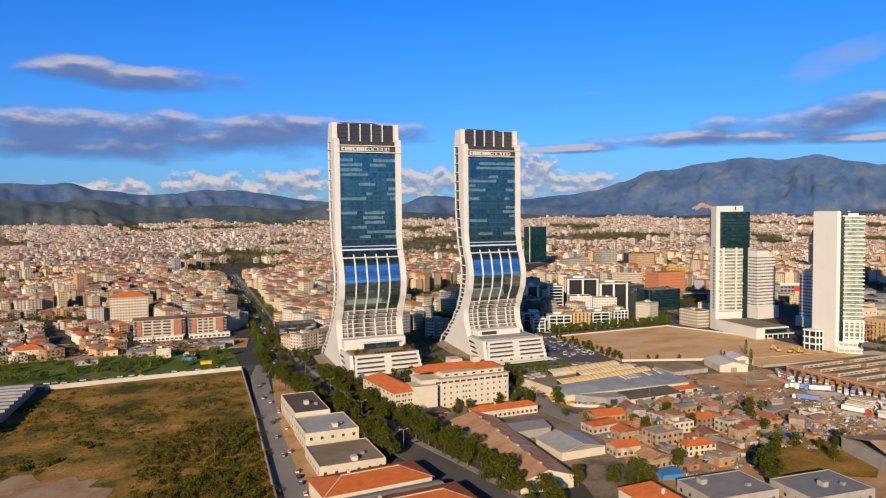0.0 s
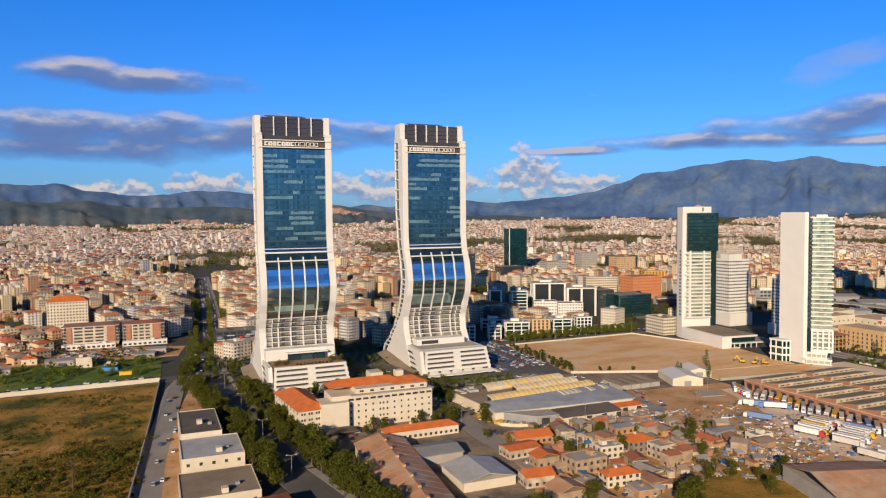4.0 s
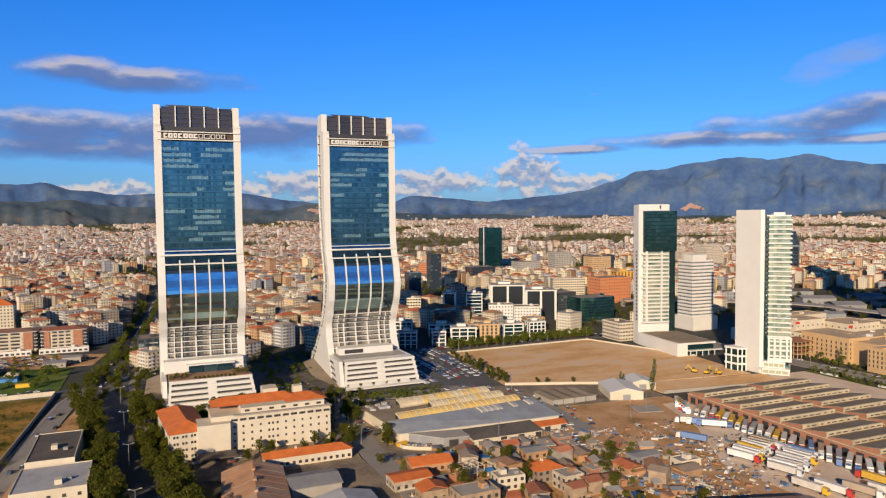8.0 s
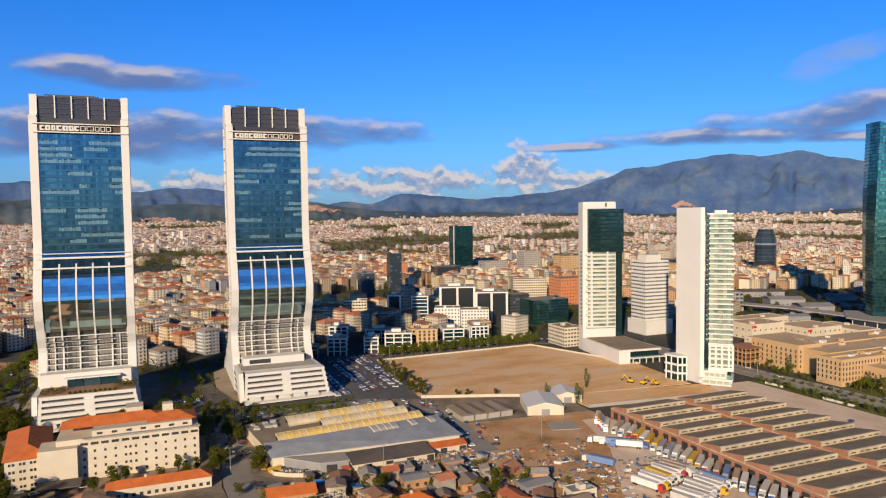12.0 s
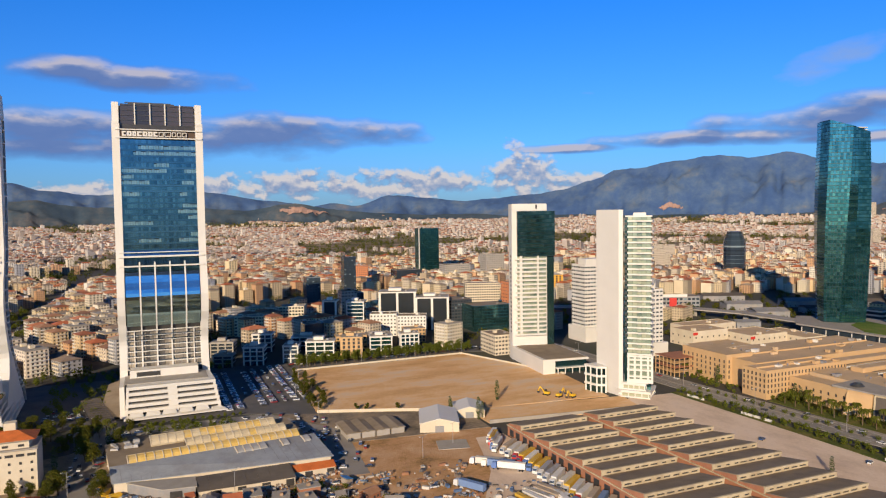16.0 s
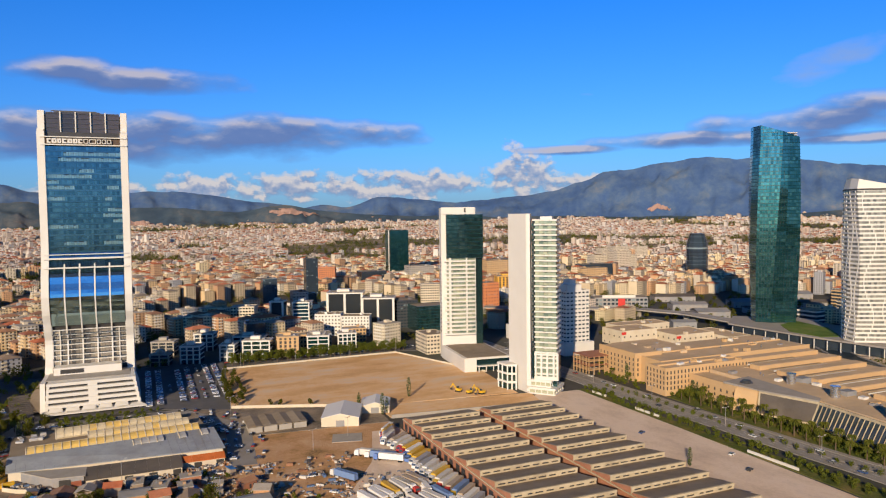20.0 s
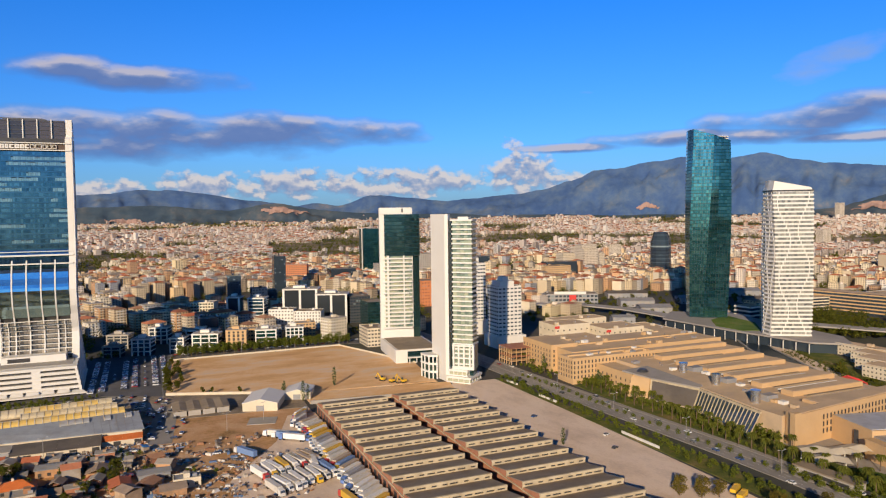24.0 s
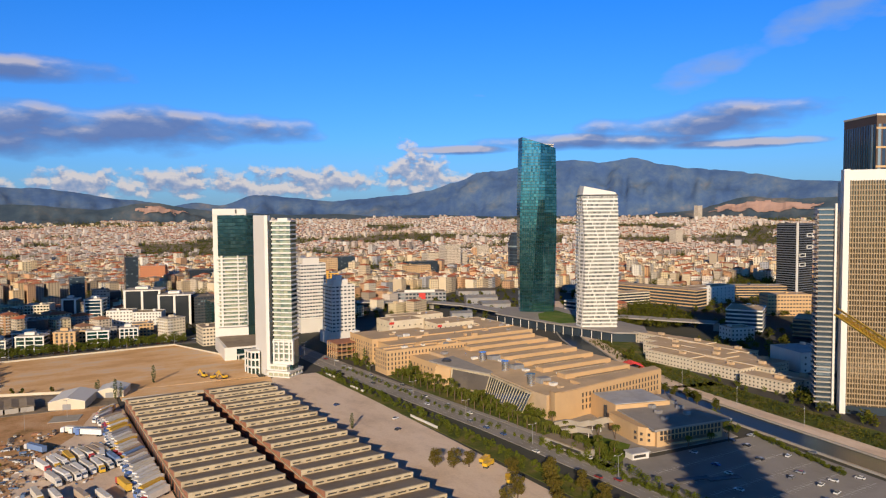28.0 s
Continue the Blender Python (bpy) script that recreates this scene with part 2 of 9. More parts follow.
M_TAN = material("tan_stone_cladding", (0.53, 0.345, 0.175), 0.8, vary=0.08, scale=0.1, fine=2.0)
M_TANROOF = material("tan_roof_gravel", (0.56, 0.40, 0.245), 0.9, vary=0.12, scale=0.08, fine=1.2, dirt=(0.45, 0.33, 0.21))
M_TILE = material("orange_roof_tile", (0.58, 0.15, 0.035), 0.8, vary=0.22, scale=0.25, fine=3.0, bump=0.3)
M_BRICK = material("red_brick", (0.37, 0.165, 0.095), 0.85, vary=0.2, scale=0.3, fine=4.0)
M_RUST = material("rusty_sheet_metal", (0.50, 0.27, 0.145), 0.75, 0.1, vary=0.3, scale=0.12, fine=1.5, dirt=(0.54, 0.42, 0.31))
M_METAL = material("grey_sheet_metal", (0.25, 0.25, 0.255), 0.65, 0.1, vary=0.15, scale=0.15, fine=1.0, dirt=(0.35, 0.30, 0.26))
M_STEEL = material("dark_steel", (0.08, 0.08, 0.085), 0.5, 0.5, vary=0.1)
M_CHROME = material("bright_steel_duct", (0.62, 0.62, 0.62), 0.25, 0.9, vary=0.05)
M_YELLOW = material("yellow_paint", (0.70, 0.42, 0.03), 0.5, vary=0.1, scale=0.6)
M_YELLOWSHEET = material("yellow_translucent_sheet", (0.74, 0.50, 0.14), 0.6, vary=0.2, scale=0.3, fine=1.5, dirt=(0.55, 0.46, 0.30))
M_CREAMSHEET = material("cream_translucent_sheet", (0.66, 0.55, 0.36), 0.6, vary=0.2, scale=0.3, fine=1.5, dirt=(0.55, 0.47, 0.34))
M_BLUEROOF = material("blue_grey_sheet_roof", (0.33, 0.35, 0.38), 0.6, 0.1, vary=0.15, scale=0.15, fine=1.0, dirt=(0.26, 0.26, 0.27))
M_RED = material("red_paint", (0.55, 0.04, 0.03), 0.5, vary=0.08)
M_BLUE = material("blue_tarpaulin", (0.06, 0.22, 0.50), 0.6, vary=0.15)
M_WINDOW = glass("window_glass", [(0.04, 0.05, 0.06), (0.10, 0.12, 0.14), (0.06, 0.07, 0.08)], 0.12, 0.3)
M_DARKWIN = material("window_recess", (0.05, 0.047, 0.045), 0.35, vary=0.3, scale=0.5)
M_BLUEGLASS = glass("blue_facade_glass", [(0.045, 0.135, 0.20), (0.08, 0.19, 0.26), (0.13, 0.27, 0.34), (0.04, 0.11, 0.17), (0.09, 0.21, 0.28)], 0.05, 0.85, wave=0.03)
M_SPANDREL = glass("blue_spandrel_glass", [(0.075, 0.185, 0.255), (0.06, 0.15, 0.215), (0.10, 0.22, 0.29)], 0.12, 0.8)
M_BULGEGLASS = glass("mirror_facade_glass", [(0.40, 0.56, 0.56), (0.46, 0.62, 0.60), (0.36, 0.52, 0.54)], 0.03, 0.95, wave=0.03)
M_GREENGLASS = glass("green_facade_glass", [(0.030, 0.085, 0.095), (0.06, 0.14, 0.14), (0.020, 0.055, 0.062), (0.10, 0.18, 0.17), (0.03, 0.08, 0.08), (0.045, 0.11, 0.11)], 0.06, 0.75, wave=0.03)
M_TEALGLASS = glass("teal_facade_glass", [(0.03, 0.145, 0.165), (0.05, 0.19, 0.21), (0.09, 0.27, 0.29), (0.022, 0.11, 0.125), (0.045, 0.175, 0.185), (0.12, 0.30, 0.28)], 0.05, 0.85, wave=0.06)
M_PALEGLASS = glass("pale_green_balcony_glass", [(0.20, 0.27, 0.21), (0.38, 0.43, 0.31), (0.13, 0.19, 0.16), (0.52, 0.52, 0.36), (0.28, 0.34, 0.26)], 0.15, 0.2)
M_LACEGLASS = glass("grey_balcony_glass", [(0.20, 0.21, 0.19), (0.40, 0.38, 0.32), (0.14, 0.15, 0.15), (0.50, 0.47, 0.40), (0.30, 0.29, 0.26)], 0.2, 0.25)
M_LATTICE = material("tan_lattice", (0.36, 0.26, 0.15), 0.7, vary=0.12, scale=0.2)
M_BRONZEGLASS = glass("brown_window_glass", [(0.10, 0.08, 0.05), (0.17, 0.13, 0.08), (0.07, 0.055, 0.04)], 0.12, 0.5)
M_DECK = material("brown_deck_boards", (0.30, 0.17, 0.09), 0.8, vary=0.2, scale=0.3, fine=2.0)
M_BLACKGLASS = glass("black_facade_glass", [(0.02, 0.025, 0.03), (0.05, 0.06, 0.07), (0.10, 0.11, 0.12), (0.015, 0.018, 0.022)], 0.08, 0.6)
M_CROWNGLASS = glass("dark_brown_glass", [(0.055, 0.042, 0.038), (0.08, 0.06, 0.05), (0.04, 0.032, 0.03)], 0.2, 0.15)
M_CURTAIN = material("loggia_glazing", (0.2, 0.18, 0.15), 0.35, vary=0.1, scale=0.6, palette=[(0.11, 0.10, 0.09), (0.24, 0.21, 0.17), (0.36, 0.31, 0.24), (0.07, 0.065, 0.06), (0.18, 0.16, 0.13)], pick="island")
M_FELT = material("dark_brown_felt", (0.105, 0.088, 0.075), 0.9, vary=0.2, scale=0.1, fine=1.5, dirt=(0.15, 0.125, 0.10))
M_LINE = material("worn_road_paint", (0.55, 0.54, 0.52), 0.8, vary=0.2, scale=0.5)
M_TEALBAND = material("dark_teal_spandrel", (0.008, 0.04, 0.042), 0.3, 0.2, vary=0.1, scale=0.1)
M_GREYGLASS = glass("grey_facade_glass", [(0.06, 0.09, 0.12), (0.10, 0.14, 0.18), (0.05, 0.06, 0.08)], 0.1, 0.6, blinds=0.1)
M_ASPHALT = material("asphalt", (0.105, 0.10, 0.098), 0.9, vary=0.14, scale=0.08, fine=1.5, dirt=(0.16, 0.145, 0.13))
M_PAVE = material("pavement", (0.30, 0.27, 0.24), 0.9, vary=0.12, scale=0.15, fine=1.5)
M_SAND = patchy("compacted_sand", [(0.1, (0.59, 0.335, 0.14)), (0.42, (0.71, 0.425, 0.20)), (0.58, (0.76, 0.495, 0.265)), (0.85, (0.70, 0.525, 0.37))], 0.022, fine=0.4, bump=0.15, stretch=(1.0, 2.2, 1.0))
M_BLIND = glass("blue_glass_with_blinds", [(0.18, 0.33, 0.38), (0.25, 0.40, 0.44), (0.14, 0.27, 0.33)], 0.12, 0.5)
M_BRONZE = material("dark_bronze_cladding", (0.10, 0.065, 0.045), 0.6, 0.2, vary=0.1, scale=0.1)
M_LOT = patchy("gravel_lot", [(0.1, (0.57, 0.43, 0.325)), (0.45, (0.71, 0.55, 0.42)), (0.62, (0.77, 0.61, 0.48)), (0.9, (0.65, 0.51, 0.40))], 0.022, fine=0.5, bump=0.15, stretch=(2.0, 1.0, 1.0))
M_DIRT = patchy("dirt_yard", [(0.0, (0.17, 0.11, 0.05)), (0.28, (0.42, 0.24, 0.10)), (0.48, (0.53, 0.30, 0.145)), (0.8, (0.60, 0.385, 0.225))], 0.05, fine=0.6, bump=0.5)
M_DRYGRASS = patchy("dry_grass", [(0.0, (0.030, 0.046, 0.008)), (0.26, (0.095, 0.088, 0.014)), (0.44, (0.22, 0.15, 0.022)), (0.60, (0.36, 0.20, 0.035)), (0.74, (0.42, 0.22, 0.05)), (0.9, (0.48, 0.31, 0.16))], 0.035, fine=0.6, bump=0.9)
M_DRYTUFT = foliage("dry_tuft", [(0.24, 0.15, 0.03), (0.16, 0.115, 0.022), (0.10, 0.10, 0.018), (0.28, 0.18, 0.045)])
M_LAWN = patchy("green_verge", [(0.1, (0.045, 0.065, 0.014)), (0.45, (0.095, 0.115, 0.022)), (0.65, (0.15, 0.14, 0.035)), (0.9, (0.24, 0.17, 0.07))], 0.06, fine=0.7, bump=0.7)
M_GREENLAWN = patchy("watered_lawn", [(0.1, (0.05, 0.085, 0.012)), (0.45, (0.095, 0.15, 0.018)), (0.65, (0.13, 0.18, 0.025)), (0.9, (0.22, 0.18, 0.06))], 0.03, fine=0.6, bump=0.5)
M_YARD = patchy("dusty_yard", [(0.05, (0.10, 0.085, 0.065)), (0.35, (0.19, 0.155, 0.12)), (0.6, (0.28, 0.22, 0.16)), (0.9, (0.36, 0.27, 0.18))], 0.05, fine=0.5, bump=0.3)
M_BARE = patchy("bare_field_earth", [(0.1, (0.28, 0.17, 0.07)), (0.4, (0.40, 0.255, 0.15)), (0.65, (0.46, 0.32, 0.21)), (0.9, (0.34, 0.22, 0.10))], 0.05, fine=0.5, bump=0.3)
M_WATER = material("canal_water", (0.02, 0.03, 0.035), 0.38, 0.0, vary=0.1, scale=0.05, spec=0.12, bump=0.05)
M_SHACK = material("patched_shack_wall", (0.4, 0.3, 0.2), 0.9, vary=0.2, scale=0.4, fine=2.0, palette=[(0.40, 0.28, 0.18), (0.36, 0.17, 0.08), (0.50, 0.42, 0.32), (0.28, 0.22, 0.17), (0.44, 0.24, 0.12), (0.34, 0.29, 0.24)], dirt=(0.24, 0.17, 0.11))
M_PALEROOF = material("pale_sheet_roof", (0.46, 0.45, 0.44), 0.6, 0.1, vary=0.12, scale=0.2, fine=1.0, dirt=(0.36, 0.34, 0.32))
M_BARK = material("bark", (0.12, 0.08, 0.05), 0.95, vary=0.2, fine=4.0)
M_LEAF = foliage("tree_leaves", [(0.145, 0.145, 0.018), (0.080, 0.095, 0.013), (0.185, 0.165, 0.024), (0.12, 0.112, 0.016), (0.065, 0.082, 0.013), (0.11, 0.128, 0.017)])
# lighter copy of the tree greens: sunlight is put into the leaf colour
M_SUNLITLEAF = foliage("sunlit_leaves", [(0.150, 0.175, 0.022), (0.100, 0.130, 0.018), (0.195, 0.205, 0.030), (0.125, 0.150, 0.020)])
M_BROWNLEAF = foliage("autumn_leaves", [(0.20, 0.15, 0.028), (0.12, 0.105, 0.02), (0.25, 0.18, 0.036), (0.14, 0.125, 0.022)])
M_CYPRESS = material("cypress_leaves", (0.05, 0.07, 0.02), 0.8, vary=0.2, palette=[(0.07, 0.095, 0.018), (0.05, 0.07, 0.016)], pick="island")
M_PALM = foliage("palm_fronds", [(0.12, 0.125, 0.018), (0.085, 0.10, 0.015), (0.15, 0.14, 0.024)], 0.3)
CITY_WALLS = [(0.64, 0.52, 0.35), (0.54, 0.43, 0.29), (0.66, 0.58, 0.45), (0.36, 0.29, 0.21), (0.66, 0.54, 0.33), (0.46, 0.40, 0.32), (0.70, 0.65, 0.56), (0.46, 0.28, 0.16), (0.54, 0.46, 0.36), (0.62, 0.46, 0.27), (0.70, 0.60, 0.50), (0.66, 0.57, 0.42), (0.34, 0.34, 0.36), (0.56, 0.33, 0.18)]
M_CITYWALL = material("city_render", (0.6, 0.5, 0.4), 0.85, vary=0.08, scale=0.1, fine=1.0, palette=CITY_WALLS, pick="island")
M_HOUSEWALL = material("house_render", (0.6, 0.5, 0.4), 0.85, vary=0.10, scale=0.2, fine=1.5, palette=CITY_WALLS, pick="object")
# far house walls: distance haze is put into this greyer, narrower palette
M_HAZEWALL = material("haze_greyed_render", (0.5, 0.45, 0.4), 0.85, vary=0.08, scale=0.1, fine=1.0, palette=[(0.50, 0.42, 0.35), (0.42, 0.35, 0.30), (0.55, 0.48, 0.42), (0.36, 0.30, 0.26), (0.50, 0.39, 0.31), (0.60, 0.55, 0.49), (0.44, 0.33, 0.26), (0.40, 0.36, 0.33)], pick="island")
ROOFS = [(0.46, 0.14, 0.065), (0.50, 0.19, 0.10), (0.30, 0.11, 0.06), (0.36, 0.19, 0.11), (0.34, 0.28, 0.22), (0.42, 0.125, 0.05), (0.24, 0.20, 0.17)]
M_CITYROOF = material("city_roofs", (0.4, 0.2, 0.1), 0.85, vary=0.15, scale=0.2, fine=1.0, palette=ROOFS, pick="island")
M_HOUSEROOF = material("house_roof_tiles", (0.4, 0.2, 0.1), 0.85, vary=0.2, scale=0.3, fine=2.0, palette=ROOFS[:4] + [(0.28, 0.21, 0.16), (0.26, 0.14, 0.09), (0.33, 0.29, 0.25)], pick="object", bump=0.2)
CAR_COLOURS = [(0.7, 0.7, 0.7), (0.62, 0.62, 0.64), (0.05, 0.05, 0.06), (0.30, 0.31, 0.33), (0.02, 0.02, 0.025), (0.72, 0.72, 0.70), (0.30, 0.03, 0.03), (0.04, 0.09, 0.25), (0.16, 0.16, 0.17), (0.66, 0.66, 0.66)]
M_CAR = material("car_paint", (0.5, 0.5, 0.5), 0.3, 0.1, vary=0.03, palette=CAR_COLOURS)
M_CARMASS = material("car_paint_mixed", (0.5, 0.5, 0.5), 0.3, 0.1, vary=0.03, palette=CAR_COLOURS, pick="island")
M_TRAILER = material("trailer_cover", (0.5, 0.5, 0.5), 0.6, vary=0.12, scale=0.5, palette=[(0.62, 0.58, 0.52), (0.70, 0.67, 0.62), (0.50, 0.45, 0.38), (0.42, 0.33, 0.24), (0.66, 0.63, 0.58), (0.34, 0.33, 0.34), (0.60, 0.55, 0.47), (0.74, 0.71, 0.67), (0.62, 0.38, 0.05), (0.58, 0.54, 0.48), (0.16, 0.24, 0.42), (0.68, 0.65, 0.60)])
M_CAB = material("truck_cab_paint", (0.6, 0.6, 0.6), 0.35, vary=0.05, palette=[(0.72, 0.70, 0.67), (0.62, 0.60, 0.57), (0.50, 0.05, 0.04), (0.74, 0.72, 0.70), (0.68, 0.42, 0.04), (0.66, 0.64, 0.62), (0.12, 0.20, 0.45), (0.70, 0.68, 0.65)])
M_TYRE = material("tyre_rubber", (0.02, 0.02, 0.02), 0.9, vary=0.1)
# the blue is haze of distance, mixed into the woodland colours
M_MOUNTAIN = patchy("haze_blue_mountain", [(0.05, (0.040, 0.084, 0.20)), (0.36, (0.054, 0.102, 0.22)), (0.60, (0.074, 0.124, 0.225)), (0.80, (0.105, 0.148, 0.22)), (0.97, (0.16, 0.17, 0.21))], 0.0065, fine=0.03)
# dry slopes with bluish air haze painted over most of the stops
M_HILL = patchy("haze_blue_hills", [(0.1, (0.036, 0.060, 0.092)), (0.40, (0.050, 0.076, 0.105)), (0.60, (0.070, 0.090, 0.110)), (0.78, (0.105, 0.108, 0.115)), (0.97, (0.20, 0.16, 0.14))], 0.006, fine=0.03)
# dusty earth, painted paler so that far gaps look hazed
M_PLAIN = patchy("hazed_dusty_plain", [(0.1, (0.055, 0.065, 0.035)), (0.34, (0.12, 0.11, 0.075)), (0.5, (0.27, 0.21, 0.15)), (0.8, (0.36, 0.28, 0.21))], 0.006, fine=0.06)
M_QUARRY = material("quarry_earth", (0.36, 0.23, 0.185), 1.0, vary=0.15, scale=0.01, fine=0.05)
M_SCRAP = material("scrap", (0.3, 0.2, 0.15), 0.8, 0.1, vary=0.2, palette=[(0.30, 0.15, 0.08), (0.20, 0.16, 0.13), (0.45, 0.40, 0.34), (0.12, 0.11, 0.11), (0.36, 0.24, 0.15), (0.55, 0.52, 0.48), (0.10, 0.16, 0.28)], pick="island")
M_ORANGEWALL = material("orange_wall", (0.55, 0.20, 0.08), 0.8, vary=0.1)
M_STRIPE = material("dark_grey_band", (0.11, 0.115, 0.13), 0.6, vary=0.1)
M_YELLOWWALL = material("yellow_render", (0.62, 0.33, 0.05), 0.8, vary=0.1)
M_GROUND = material("city_ground", (0.07, 0.064, 0.055), 0.95, vary=0.25, scale=0.02, fine=0.2, dirt=(0.05, 0.055, 0.03))


# ---- mesh helpers ----
class MB:
    """Collects plain geometry: vertices, faces and their material slots."""
    def __init__(self):
        self.v, self.f, self.m = [], [], []

    def add(self, vs, fs, mi=0):
        o = len(self.v)
        self.v.extend(vs)
        self.f.extend([tuple(i + o for i in f) for f in fs])
        self.m.extend([mi] * len(fs))
        return self

    def box(self, x0, y0, z0, x1, y1, z1, mi=0):
        return self.add([(x0, y0, z0), (x1, y0, z0), (x1, y1, z0), (x0, y1, z0), (x0, y0, z1), (x1, y0, z1), (x1, y1, z1), (x0, y1, z1)],
                        [(3, 2, 1, 0), (4, 5, 6, 7), (0, 1, 5, 4), (1, 2, 6, 5), (2, 3, 7, 6), (3, 0, 4, 7)], mi)

    def rbox(self, cx, cy, z0, lx, ly, h, deg=0.0, mi=0, taper=1.0):
        c, s = math.cos(radians(deg)), math.sin(radians(deg))
        ring = [(-lx / 2, -ly / 2), (lx / 2, -ly / 2), (lx / 2, ly / 2), (-lx / 2, ly / 2)]
        vs = [(cx + x * k * c - y * k * s, cy + x * k * s + y * k * c, z) for z, k in ((z0, 1.0), (z0 + h, taper)) for x, y in ring]
        return self.add(vs, [(3, 2, 1, 0), (4, 5, 6, 7), (0, 1, 5, 4), (1, 2, 6, 5), (2, 3, 7, 6), (3, 0, 4, 7)], mi)

    def prism(self, pts, z0, z1, mi=0):
        n = len(pts)
        tops = z1 if isinstance(z1, (list, tuple)) else [z1] * n
        vs = [(x, y, z0) for x, y in pts] + [(p[0], p[1], tops[i]) for i, p in enumerate(pts)]
        fs = [tuple(range(n - 1, -1, -1)), tuple(range(n, 2 * n))] + [(i, (i + 1) % n, n + (i + 1) % n, n + i) for i in range(n)]
        return self.add(vs, fs, mi)

    def side(self, yz, x0, x1, mi=0):
        """A profile in the y-z plane, drawn out along x."""
        n = len(yz)
        vs = [(x0, y, z) for y, z in yz] + [(x1, y, z) for y, z in yz]
        fs = [tuple(range(n - 1, -1, -1)), tuple(range(n, 2 * n))] + [(i, (i + 1) % n, n + (i + 1) % n, n + i) for i in range(n)]
        return self.add(vs, fs, mi)

    def sweep(self, rows, x0, x1, mi=0):
        """One connected body between x0 and x1 through rows of (front, back, height)."""
        vs, fs, n = [], [], len(rows)
        for a, b, z in rows:
            vs += [(x0, a, z), (x1, a, z), (x1, b, z), (x0, b, z)]
        for i in range(n - 1):
            o = i * 4
            fs += [(o + k, o + (k + 1) % 4, o + 4 + (k + 1) % 4, o + 4 + k) for k in range(4)]
        return self.add(vs, fs + [(3, 2, 1, 0), (4 * n - 4, 4 * n - 3, 4 * n - 2, 4 * n - 1)], mi)

    def front(self, xz, y0, y1, mi=0):
        """A profile in the x-z plane, drawn out along y."""
        n = len(xz)
        vs = [(x, y0, z) for x, z in xz] + [(x, y1, z) for x, z in xz]
        fs = [tuple(range(n)), tuple(range(2 * n - 1, n - 1, -1))] + [((i + 1) % n, i, n + i, n + (i + 1) % n) for i in range(n)]
        return self.add(vs, fs, mi)

    def quad(self, a, b, c, d, mi=0):
        return self.add([a, b, c, d], [(0, 1, 2, 3)], mi)

    def hip(self, x0, y0, x1, y1, z, h, over=0.5, mi=0):
        x0, y0, x1, y1 = x0 - over, y0 - over, x1 + over, y1 + over
        cut = min(x1 - x0, y1 - y0) / 2
        if x1 - x0 >= y1 - y0:
            ym = (y0 + y1) / 2
            r = [(x0 + cut, ym, z + h), (x1 - cut, ym, z + h)]
            fs = [(0, 1, 5, 4), (1, 2, 5), (2, 3, 4, 5), (3, 0, 4), (3, 2, 1, 0)]
        else:
            xm = (x0 + x1) / 2
            r = [(xm, y0 + cut, z + h), (xm, y1 - cut, z + h)]
            fs = [(0, 1, 4), (1, 2, 5, 4), (2, 3, 5), (3, 0, 4, 5), (3, 2, 1, 0)]
        return self.add([(x0, y0, z), (x1, y0, z), (x1, y1, z), (x0, y1, z)] + r, fs, mi)

    def gable(self, x0, y0, x1, y1, z, h, over=0.4, along="x", mi=0, thick=0.25):
        if along == "x":
            ym, a, b = (y0 + y1) / 2, y0 - over, y1 + over
            return self.side([(a, z), (ym, z + h), (b, z), (b, z + thick), (ym, z + h + thick), (a, z + thick)][::-1], x0 - over, x1 + over, mi)
        xm, a, b = (x0 + x1) / 2, x0 - over, x1 + over
        return self.front([(a, z), (xm, z + h), (b, z), (b, z + thick), (xm, z + h + thick), (a, z + thick)], y0 - over, y1 + over, mi)

    def tube(self, cx, cy, z0, z1, r0, r1, n=8, mi=0, dx=0.0, dy=0.0):
        vs = []
        for z, r, k in ((z0, r0, 0), (z1, r1, 1)):
            vs += [(cx + dx * k + r * math.cos(6.2832 * i / n), cy + dy * k + r * math.sin(6.2832 * i / n), z) for i in range(n)]
        fs = [(i, (i + 1) % n, n + (i + 1) % n, n + i) for i in range(n)] + [tuple(range(n - 1, -1, -1)), tuple(range(n, 2 * n))]
        return self.add(vs, fs, mi)

    def mesh(self, name, mats):
        me = bpy.data.meshes.new(name)
        me.from_pydata(self.v, [], self.f)
        for m in (mats if isinstance(mats, (list, tuple)) else [mats]):
            me.materials.append(m)
        me.polygons.foreach_set("material_index", self.m)
        me.update()
        return me


def thing(name, label, category, x=0.0, y=0.0, z=0.0, rz=0.0, group="", kind=""):
    ob = tagged(new(name), label, category, group, kind)
    ob.empty_display_size = 0.2
    ob.matrix_basis = pose(x, y, z, 0, 0, rz)
    return ob


def part(name, mb, mats, parent, label="", kind=""):
    ob = new(name, mb if isinstance(mb, bpy.types.Mesh) else mb.mesh(name, mats))
    ob.parent = parent
    return tagged(ob, label, "", "", kind)


def whole(name, mb, mats, label, category, group="", kind=""):
    """A thing of one mesh."""
    return tagged(new(name, mb.mesh(name, mats)), label, category, group, kind)


def inside(x, y, poly):
    hit, n = False, len(poly)
    for i in range(n):
        (x0, y0), (x1, y1) = poly[i], poly[i - 1]
        if (y0 > y) != (y1 > y) and x < (x1 - x0) * (y - y0) / (y1 - y0) + x0:
            hit = not hit
    return hit


